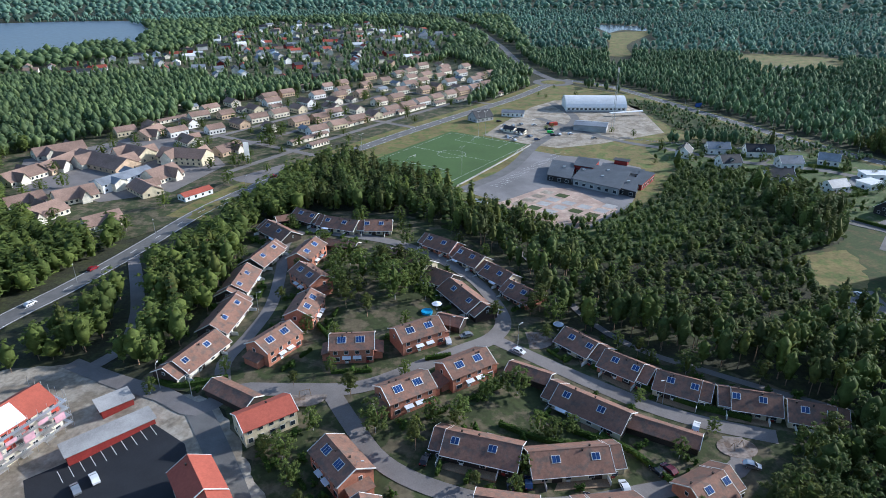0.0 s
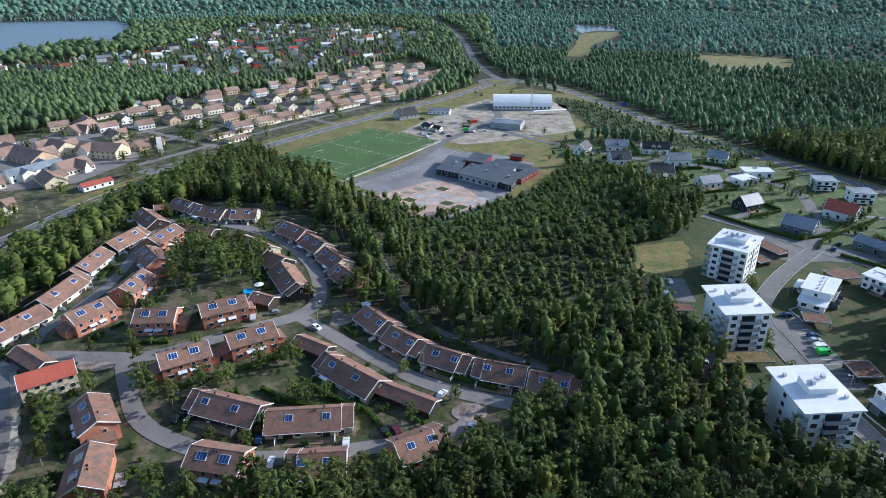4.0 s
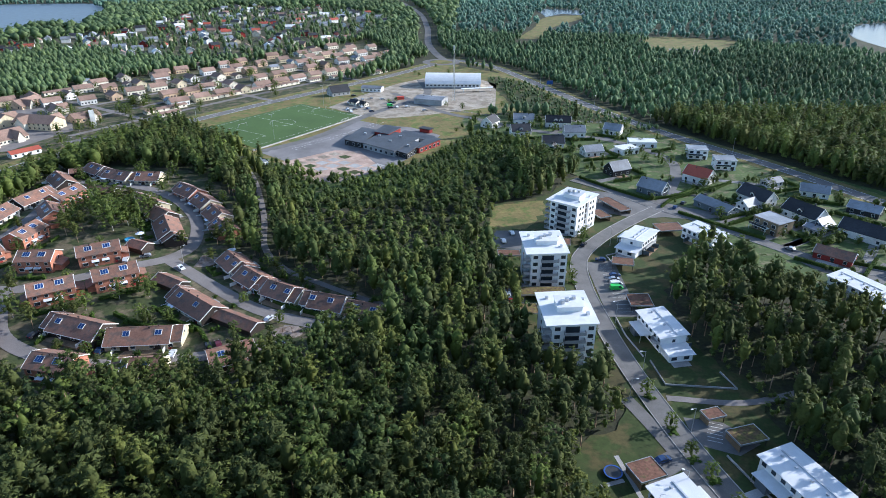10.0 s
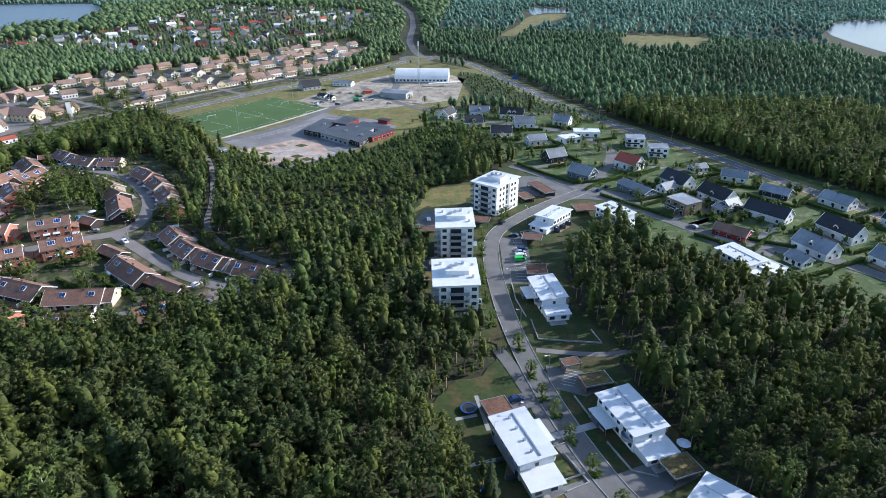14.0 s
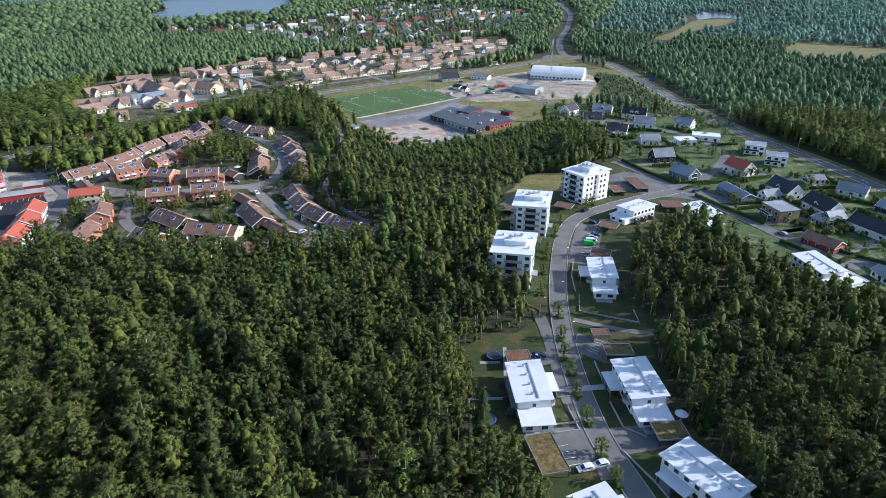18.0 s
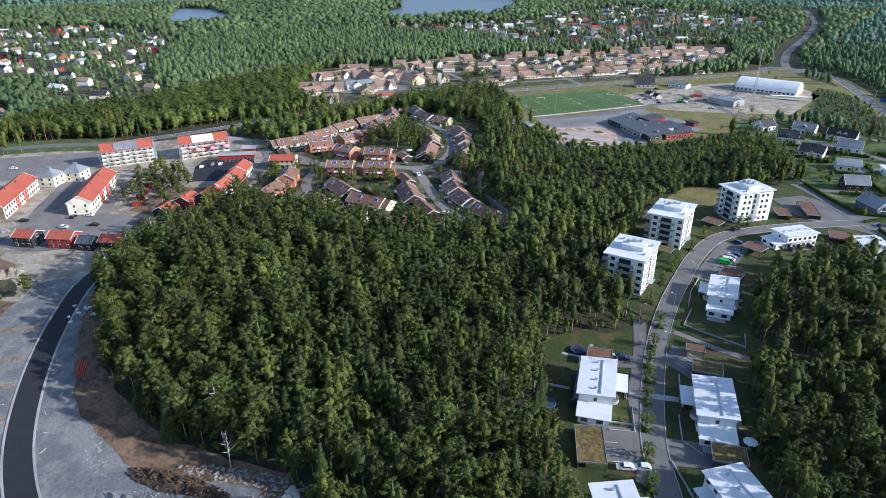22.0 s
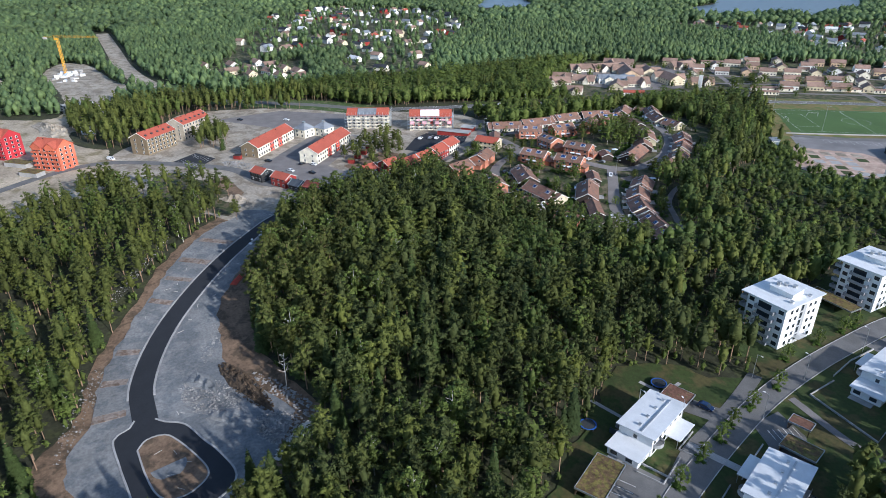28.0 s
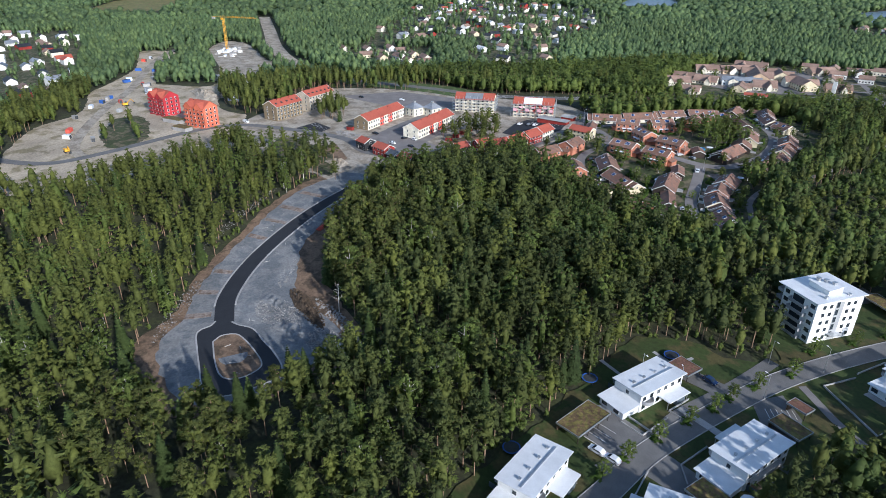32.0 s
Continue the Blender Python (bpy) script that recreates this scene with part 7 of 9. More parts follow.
def scatter_houses(poly, count, seed, name, group, gap=13.0):
    rnd = random.Random(seed)
    xs, ys = [p[0] for p in poly], [p[1] for p in poly]
    made = []
    for _ in range(count * 40):
        if len(made) >= count:
            break
        x, y = rnd.uniform(min(xs), max(xs)), rnd.uniform(min(ys), max(ys))
        if not inside(poly, np.array([x]), np.array([y]))[0] or any(math.hypot(x - a, y - b) < gap for a, b in made):
            continue
        made.append((x, y))
        wall, roof, text = rnd.choice(((WHITEWOOD, BLACKROOF, "white house with a dark roof"), (WHITEWOOD, GREYROOF, "white house with a grey roof"), (WHITEWOOD, GREYROOF, "white house with a grey roof"), (WHITEWOOD, BLACKROOF, "white house with a dark roof"), (WHITE, VILLAGETILE, "white house with a brown roof"), (WHITEWOOD, REDTILE, "white house with a red roof"), (PALE, VILLAGETILE, "pale house with a brown roof"), (WHITEWOOD, WHITEROOF, "white house with a pale metal roof"), (PALE, BLACKROOF, "pale house with a dark roof"), (REDWOOD, BLACKROOF, "red boarded house with a dark roof"), (CREAM, VILLAGETILE, "yellow house with a brown roof")))
        tall = rnd.random() < 0.4
        L, W, e, r = rnd.uniform(10.5, 15.5), rnd.uniform(7.8, 9.2), 5.2 if tall else 3.4, 7.8 if tall else 6.0
        rise = (r - e) / (W / 2)
        h, w, ze = L / 2 + 0.4, W / 2 + 0.5, e - rise * 0.5 + 0.2
        g = Geo().loft([(-W / 2, -0.8), (W / 2, -0.8), (W / 2, e), (0, r), (-W / 2, e)], -L / 2, L / 2)
        walls = len(g.f)
        g.loft([(-w, ze - 0.2), (0, r), (w, ze - 0.2), (w, ze), (0, r + 0.2), (-w, ze)], -h, h)
        me = g.mesh(name, wall, roof)
        for p in me.polygons[walls:]:
            p.material_index = 1
        ob = new(name, me)
        ob.matrix_basis = pose(x, y, ground_z(x, y), 0, 0, rnd.choice((20, 110, 35, 125)) + rnd.uniform(-8, 8))
        tagged(ob, "distant " + text + " among garden trees", "house", group)
    return made


SUBURB_HOUSES = scatter_houses(SUBURB, 205, 4, "suburb_house", "suburb houses", 19)
WEST_HOUSES = scatter_houses(SUBURBWEST, 105, 6, "suburb_house", "western suburb houses", 18)
for _i, (_x, _y) in enumerate(((-486, 35), (-480, 61), (-442, 54), (-451, 73), (-483, 87), (-421, 68), (-461, 96), (-425, 87), (-434, 104), (-411, 112), (-386, 106), (-505, 25), (-398, 92))):
    side_house("row_house", _x, _y, (12, 12, 100, 24)[_i % 4], 14, 9, 3.6, 6.6, (PALE, WHITEWOOD, CREAM)[_i % 3], VILLAGETILE, "pale row house with a brown roof among trees", "house", "distant row houses", windows=4, detailed=False)
SOUTH_HOUSES = scatter_houses(SUBURBSOUTH, 34, 14, "suburb_house", "south-western houses", 20)

# ---- cars ----
def car_model(kind):
    """The outline of a car as (x, z): body and cabin."""
    if kind == "van":
        body = [(-2.4, 0.35), (2.4, 0.35), (2.45, 0.9), (1.9, 1.15), (1.2, 1.9), (-2.35, 1.95), (-2.45, 0.9)]
        glass = [(1.85, 1.12), (1.22, 1.8), (0.5, 1.8), (0.5, 1.15)]
        return body, glass, 1.9
    body = [(-2.15, 0.3), (2.15, 0.3), (2.2, 0.72), (1.25, 0.92), (0.4, 1.42), (-1.2, 1.46), (-1.95, 1.0), (-2.2, 0.85)]
    glass = [(1.1, 0.96), (0.42, 1.36), (-1.15, 1.4), (-1.75, 0.98)]
    return body, glass, 1.76


def car(x, y, turn, paint, kind="car", colour="white", far=False):
    body, glass, wide = car_model(kind)
    root = thing("van" if kind == "van" else "car", x, y, turn, colour + (" delivery van" if kind == "van" else " passenger car") + " parked on asphalt", "van" if kind == "van" else "car", "parked cars", z=ground_z(x, y) + 0.2)
    def side(outline, w):
        g = Geo()
        n = len(outline)
        g.v = [(px, -w / 2, pz) for px, pz in outline] + [(px, w / 2, pz) for px, pz in outline]
        g.f = [tuple(range(n)), tuple(range(2 * n - 1, n - 1, -1))] + [(i, i + n, (i + 1) % n + n, (i + 1) % n) for i in range(n)]
        return g
    part("body", shared(("body", kind, paint.name), lambda: side(body, wide).mesh("body", paint)), None, root)
    part("cabin_glass", shared(("glass", kind), lambda: side([(a, b) for a, b in glass], wide + 0.02).mesh("cabin_glass", GLASS)), None, root)
    def screens():
        g = Geo()
        fx = (1.95, 1.17, 1.24, 1.86) if kind == "van" else (1.22, 0.95, 0.42, 1.41)
        g.face((fx[0], -0.7, fx[1]), (fx[0], 0.7, fx[1]), (fx[2], 0.62, fx[3]), (fx[2], -0.62, fx[3]))
        for p in range(len(g.v)):
            a, b, c = g.v[p]
            g.v[p] = (a + 0.02, b, c + 0.02)
        return g.mesh("windscreen", GLASS)
    part("windscreen", shared(("screen", kind), screens), None, root)
    for u in (-1.35, 1.35):
        for s in (-1, 1):
            w = part("wheel", shared("tyre", lambda: Geo().tube((0, -0.11, 0), (0, 0.11, 0), 0.33, sides=12).mesh("wheel", TYRE)), None, root, m=pose(u, s * (wide / 2 - 0.1), 0.33))
            if not far:
                part("rim", shared("rim", lambda: Geo().tube((0, -0.12, 0), (0, 0.12, 0), 0.19, sides=8).mesh("rim", STEEL)), None, w)
    for s in (() if far else (-1, 1)):
        part("headlight", shared("hl", lambda: Geo().box(-0.03, 0.03, -0.2, 0.2, -0.08, 0.08).mesh("headlight", TRIM)), None, root, m=pose(2.19, s * 0.6, 0.68))
        part("tail_light", shared("tl", lambda: Geo().box(-0.03, 0.03, -0.16, 0.16, -0.1, 0.1).mesh("tail_light", LAMPRED)), None, root, m=pose(-2.2 if kind != "van" else -2.44, s * 0.65, 0.85))
    return root


NAMES = ("white", "silver", "black", "dark blue", "red", "grey", "maroon")
for _x, _y, _t, _c in (
    (-30.1, 182.7, -40, 0), (-46.6, 189.8, 200, 1), (-52.7, 186, 100, 0), (-59.9, 134.7, 70, 2), (-39.5, 126.8, 85, 2), (-35, 127.5, 85, 3), (-11.9, 126.4, 95, 0), (-2.3, 131.4, 120, 2), (0.8, 132, 120, 6),
    (13.6, 147.4, 60, 0), (22, 132.8, -20, 1), (-22, 122.5, 80, 2), (-30, 119, 90, 0), (147.1, 37.8, -150, 0), (150.7, 40.2, -150, 0), (129.4, 82.1, 20, 3),
):
    car(_x, _y, _t, PAINTS[_c], "car", NAMES[_c])
for _x, _y, _t, _c in (
    (141.1, 179.8, 5, 3), (140, 176.6, 5, 1), (140, 173.6, 5, 0), (104.6, 220, 100, 0), (100.1, 211.7, 100, 0), (138.6, 193.4, 170, 3), (134.5, 207.9, 60, 2), (97.8, 164.4, 90, 0), (100.6, 160, 90, 2), (188.8, 251.3, 50, 3), (194.6, 257, 50, 2),
    (-164.4, 98.2, 30, 0), (-146, 122.2, 130, 0), (-143, 127.9, 130, 1), (-140, 131, 130, 0), (-122.2, 30.3, 30, 0), (-131.2, 39.3, 120, 2), (-127.1, 44.9, 30, 0), (-113, 40, 30, 2), (-236.4, 56.5, 40, 0), (-252.1, 26.4, 40, 2), (-145.7, 22.9, 40, 2),
    (-197, 249, 68, 4), (-206, 220, 66, 0), (-150, 370, 240, 4), (-144, 374, 240, 2), (236, 206, 40, 0), (262, 190, 40, 2), (222, 204, 130, 1), (255, 250, 40, 0), (210, 268, 50, 2),
):
    car(_x, _y, _t, PAINTS[_c], "car", NAMES[_c], _y > 185 or _x < -110)
car(139.2, 169.4, 5, GREENPAINT, "van", "bright green")
car(-192.4, -60.1, 40, PAINTS[0], "van", "white")
car(31.2, 470.2, 0, GREENPAINT, "van", "bright green")
car(139.8, 172.2, 5, PAINTS[0], "van", "white")
car(98.5, 158.0, 90, PAINTS[4], "van", "red")
_rnd = random.Random(31)
for _i in range(22):
    _c = _rnd.choice((0, 1, 2, 3, 5))
    car(-10 + _rnd.uniform(0, 70), 448 + _rnd.uniform(0, 60), _rnd.choice((20, 110)), PAINTS[_c], "car", NAMES[_c], True)


# ---- hedges and bushes ----
def hedge(line, w, h, label="clipped green hedge along the garden"):
    """A run of leaf sprays in a long clipped mass."""
    rnd = random.Random(int(line[0][0] * 3 + line[0][1]))
    V, F = [], []
    core = strip(Geo(), smooth(line, 1.5), w * 0.8, h * 0.9, 0, h * 0.9)
    for a, b in zip(line, line[1:]):
        d = Vector((b[0] - a[0], b[1] - a[1]))
        n = int(d.length * 14)
        for i in range(n):
            t, s, z = rnd.random(), rnd.uniform(-0.5, 0.5), rnd.random()
            if rnd.random() < 0.5:
                z = 1.0
            else:
                s = math.copysign(0.5, s)
            p = Vector(a) + d * t + Vector((-d.y, d.x)).normalized() * s * w
            o = ([], [])
            tuft(rnd, o, (p.x, p.y, ground_z(p.x, p.y) + z * h), 0.32)
            F += [tuple(q + len(V) for q in f) for f in o[1]]
            V += o[0]
    root = tagged(part("hedge", core, HEDGE), label, "hedge", "garden hedges")
    g = Geo()
    g.v, g.f = V, F
    part("leaves", g, HEDGE, root)


def plant_hedges():
    for line in (
        [(150, 296), (163, 279), (178, 262)], [(178, 262), (196, 268), (210, 280)], [(190, 262), (206, 272), (222, 282)], [(188, 245), (203, 228), (216, 214)], [(205, 236), (222, 244), (236, 248)], [(232, 212), (246, 222), (258, 228)], [(232, 198), (246, 188), (262, 180)],
        [(182, 252), (190, 262)], [(-118, 168), (-131, 165), (-141, 169)], [(-110, 155), (-104, 143), (-98, 132)], [(-20, 146), (-8, 140), (0, 128)], [(-40, 148), (-28, 142), (-10, 140)], [(-8, 176), (4, 166), (16, 157), (30, 150)], [(-96, 196), (-90, 186)], [(150, 372), (170, 372)], [(205, 345), (222, 352)], [(-60, 176), (-52, 178)],
        [(240, 240), (252, 252)], [(268, 200), (282, 208)], [(118, 396), (136, 396)],
    ):
        hedge(line, 1.1, 1.6)


def bush(x, y, r, h, name="bush", label="round leafy garden bush"):
    root = new(name)
    root.matrix_basis = Matrix.Translation((x, y, ground_z(x, y) - h * 0.28)) @ Matrix.Rotation(x, 4, "Z")
    tagged(root, label, "bush", "bushes")
    part("leaves", BUSHMESH, None, root, m=Matrix.Diagonal((r / 0.2, r / 0.2, h / 0.75, 1)))


# ---- trees of streets and gardens ----
def yard_trees():
    rnd = random.Random(77)
    for x, y in ((146.1, 56), (142.3, 67.6), (139.6, 77.2), (137, 84.2), (135, 93.9), (132.5, 107.8), (124.5, 122), (123.4, 138.5), (122.8, 152), (122.6, 158.6), (123.5, 176), (124.5, 192), (150.5, 44.5), (154.5, 36), (134.5, 213), (137, 219)):
        tree("birch", x, y, rnd.uniform(5.0, 6.0), 1.75, rnd.uniform(0, 6), rnd.randrange(3), "street_tree", "young round-crowned street tree in a planted bed", "street trees")
        bush(x + 0.4, y - 1.6, 1.8, 1.2, name="shrub_bed", label="low dark shrubs at the foot of a street tree")
    for x, y, h in ((-90.4, 242, 13), (-84, 227.5, 15), (-71, 214, 16), (-63, 223, 15), (-69.5, 232, 14), (-80, 202, 10), (-92, 219, 12), (-86, 235, 12), (-75, 224, 14), (-66, 240, 9), (-78, 240, 10), (-95, 230, 11), (-60, 214, 9), (-88, 208, 12), (-84, 214, 10),
                    (-81, 159, 9), (-73, 145, 11), (-62.4, 138.6, 11), (-42.7, 158, 9), (-33.4, 161, 10), (-95.6, 136, 9), (-100, 136, 8), (1.5, 159, 5), (17.5, 146, 5), (-89.5, 146, 8), (-15, 203, 11), (-19, 210, 12), (-23, 206, 10), (-68, 262, 8), (-119.6, 171, 6), (-139, 163, 6), (-99, 192, 7), (-58, 149, 8), (-92, 128, 8),
                    (-88, 118, 9), (-56, 110, 9), (-30, 108, 10), (-48, 127, 5), (0, 112, 12), (-12, 108, 12), (24, 120, 12), (36, 134, 13), (44, 138, 13), (50, 132, 14), (-67, 220, 14), (-76, 231, 15), (-61, 232, 12), (-94, 238, 10), (-98, 164, 6), (-30, 146, 7), (-36, 131, 6), (-52, 146, 7), (-66, 168, 6), (-88, 170, 6), (-110, 236, 7), (-112, 214, 6), (-36, 202, 8), (-20, 190, 7), (8, 182, 8), (20, 172, 9), (40, 166, 10), (-104, 262, 8), (-90, 290, 9), (-72, 286, 10)):
        tree(rnd.choice(("birch", "birch", "birch", "pine")), x, y, h, rnd.uniform(1.5, 2.05), rnd.uniform(0, 6), rnd.randrange(3), label="leafy garden tree between the houses", group="garden trees")
    for x, y in ((-127, 64), (-133, 76), (-121, 70), (-124, 80), (-114, 76), (-110, 84), (-118, 88), (-128, 86), (-106, 74), (-130, 70), (-201, -3), (-212, -10), (-206, 4), (-196, -8), (-64.8, -9.8), (-88, -20), (-93, -14), (-100, -22), (-108, -15), (-116, -24), (-126, -28), (-98, -8), (-138, 84), (-144, 90), (-150, 96), (-140, 96), (-132, 92), (-126, 94), (-120, 96), (-146, 84), (-154, 102), (-136, 102), (-128, 100), (-142, 102), (-122, 88), (-134, 86)):
        tree("pine", x, y, rnd.uniform(9.5, 13), rnd.uniform(1.35, 1.7), rnd.uniform(0, 6), rnd.randrange(3), label="young pine spared on the building site", group="site pines")
    for poly, count, lo, hi in ((VILLAS, 95, 3, 7.5), (VILLAGE, 130, 5, 10), (SCHOOL, 16, 3, 7)):
        xs, ys = [p[0] for p in poly], [p[1] for p in poly]
        n = 0
        for _ in range(count * 60):
            if n >= count:
                break
            x, y = rnd.uniform(min(xs), max(xs)), rnd.uniform(min(ys), max(ys))
            if inside(poly, np.array([x]), np.array([y]))[0] and all(near_line(l, np.array([x]), np.array([y]))[0] > g for l, g in ROADS) and not (-60 < x < 75 and 290 < y < 480) and not inside([(-112, 402), (-42, 492), (24, 440), (-44, 336)], np.array([x]), np.array([y]))[0]:
                tree("birch", x, y, rnd.uniform(lo, hi), rnd.uniform(1.8, 2.5), rnd.uniform(0, 6), rnd.randrange(3), label="small leafy tree in a garden", group="garden trees")
                n += 1
    for i in range(96):
        x, y = rnd.uniform(-140, 45), rnd.uniform(108, 292)
        if inside(ESTATE, np.array([x]), np.array([y]))[0] and all(near_line(l, np.array([x]), np.array([y]))[0] > 4 for l in (RINGROAD, INNERWEST, SOUTHLANE, EASTLANE)):
            if i % 4 == 0 and all(math.hypot(x - q[0], y - q[1]) > 9.5 for q in PLOTS):
                tree("birch", x, y, rnd.uniform(4, 7.5), rnd.uniform(1.3, 1.8), rnd.uniform(0, 6), rnd.randrange(3), label="small leafy tree in a front garden", group="garden trees")
            elif all(math.hypot(x - q[0], y - q[1]) > 7 for q in PLOTS):
                bush(x, y, rnd.uniform(0.8, 1.9), rnd.uniform(1.2, 2.6))
    # garden trees of the suburbs and scrub, in one mass each
    rng = np.random.default_rng(5)
    for name, poly, step, tall in (("suburb_trees", SUBURB, 10.5, 10.5), ("suburb_west_trees", SUBURBWEST, 10.5, 11), ("row_west_trees", ROWWEST, 12.0, 8), ("suburb_south_trees", SUBURBSOUTH, 11.0, 9), ("scrub_bushes", SCRUB, 4.0, 3.5), ("slope_bushes", SLOPE, 3.0, 4.2)):
        xs, ys = [p[0] for p in poly], [p[1] for p in poly]
        X, Y = np.meshgrid(np.arange(min(xs), max(xs), step), np.arange(min(ys), max(ys), step))
        X, Y = (X + rng.uniform(-0.5, 0.5, X.shape) * step).ravel(), (Y + rng.uniform(-0.5, 0.5, Y.shape) * step).ravel()
        keep = inside(poly, X, Y) & (rng.random(X.shape) < (0.40 if "suburb" in name else 0.72))
        for hx, hy in (SUBURB_HOUSES if "suburb_trees" == name else WEST_HOUSES if "west" in name else SOUTH_HOUSES if "south" in name else []):
            keep &= np.hypot(X - hx, Y - hy) > 9
        far_wood(name, X[keep], Y[keep], tall * rng.uniform(0.6, 1.3, keep.sum()), tall * 0.5, 60, 0.06, rng, WOODLEAF if "slope" in name else None, spread=2.1 if tall < 5 else 1.65)


# ---- rubble, mounds and other clutter ----
def rubble(name, cx, cy, rx, ry, turn, count, lo, hi, material, label, pile=0.0):
    """A spread of broken stones in one mesh."""
    rnd = random.Random(int(cx * 3 + cy))
    g = Geo()
    ca, sa = math.cos(radians(turn)), math.sin(radians(turn))
    for _ in range(count):
        r, a = math.sqrt(rnd.random()), rnd.uniform(0, math.tau)
        u, v = r * math.cos(a) * rx, r * math.sin(a) * ry
        x, y = cx + ca * u - sa * v, cy + sa * u + ca * v
        s = rnd.uniform(lo, hi) * (0.6 + rnd.random() ** 3)
        z = ground_z(x, y) + 0.08 + pile * max(0.0, 1 - r * r) * rnd.uniform(0.6, 1.0)
        n = len(g.v)
        g.v += [(x + s * q[0] * rnd.uniform(0.6, 1.2), y + s * q[1] * rnd.uniform(0.6, 1.2), z + s * q[2] * rnd.uniform(0.5, 1.0)) for q in ((1, 0, -0.2), (-0.3, 1, -0.2), (-0.6, -0.9, -0.2), (0.1, 0.1, 1), (0.5, 0.6, 0.5))]
        g.f += [(n, n + 4, n + 3), (n, n + 1, n + 4), (n + 1, n + 3, n + 4), (n + 1, n + 2, n + 3), (n + 2, n, n + 3), (n, n + 2, n + 1)]
    return tagged(part(name, g, material), label, "rubble", kind="stuff")


def mound(name, cx, cy, rx, ry, turn, H, material, label):
    """A rough heap of earth or stone."""
    g = Geo()
    n, k = 18, 9
    ca, sa = math.cos(radians(turn)), math.sin(radians(turn))
    rnd = random.Random(int(cx + cy * 2))
    for j in range(k + 1):
        for i in range(n):
            r, a = 1 - j / k, i * math.tau / n
            wob = 1 + 0.22 * math.sin(a * 3 + cx) + 0.12 * math.sin(a * 7 + cy) + rnd.uniform(-0.06, 0.06)
            u, v = r * math.cos(a) * rx * wob, r * math.sin(a) * ry * wob
            x, y = cx + ca * u - sa * v, cy + sa * u + ca * v
            g.v.append((x, y, ground_z(x, y) + H * (1 - r ** 1.6) * (0.75 + 0.25 * math.sin(u * 1.7 + v * 1.1)) + rnd.uniform(-0.12, 0.12) * (j > 0) - (0.3 if j == 0 else 0)))
    for j in range(k):
        g.f += [(j * n + i, j * n + (i + 1) % n, (j + 1) * n + (i + 1) % n, (j + 1) * n + i) for i in range(n)]
    g.f.append(tuple(k * n + i for i in range(n)))
    return tagged(part(name, g, material), label, "mound")


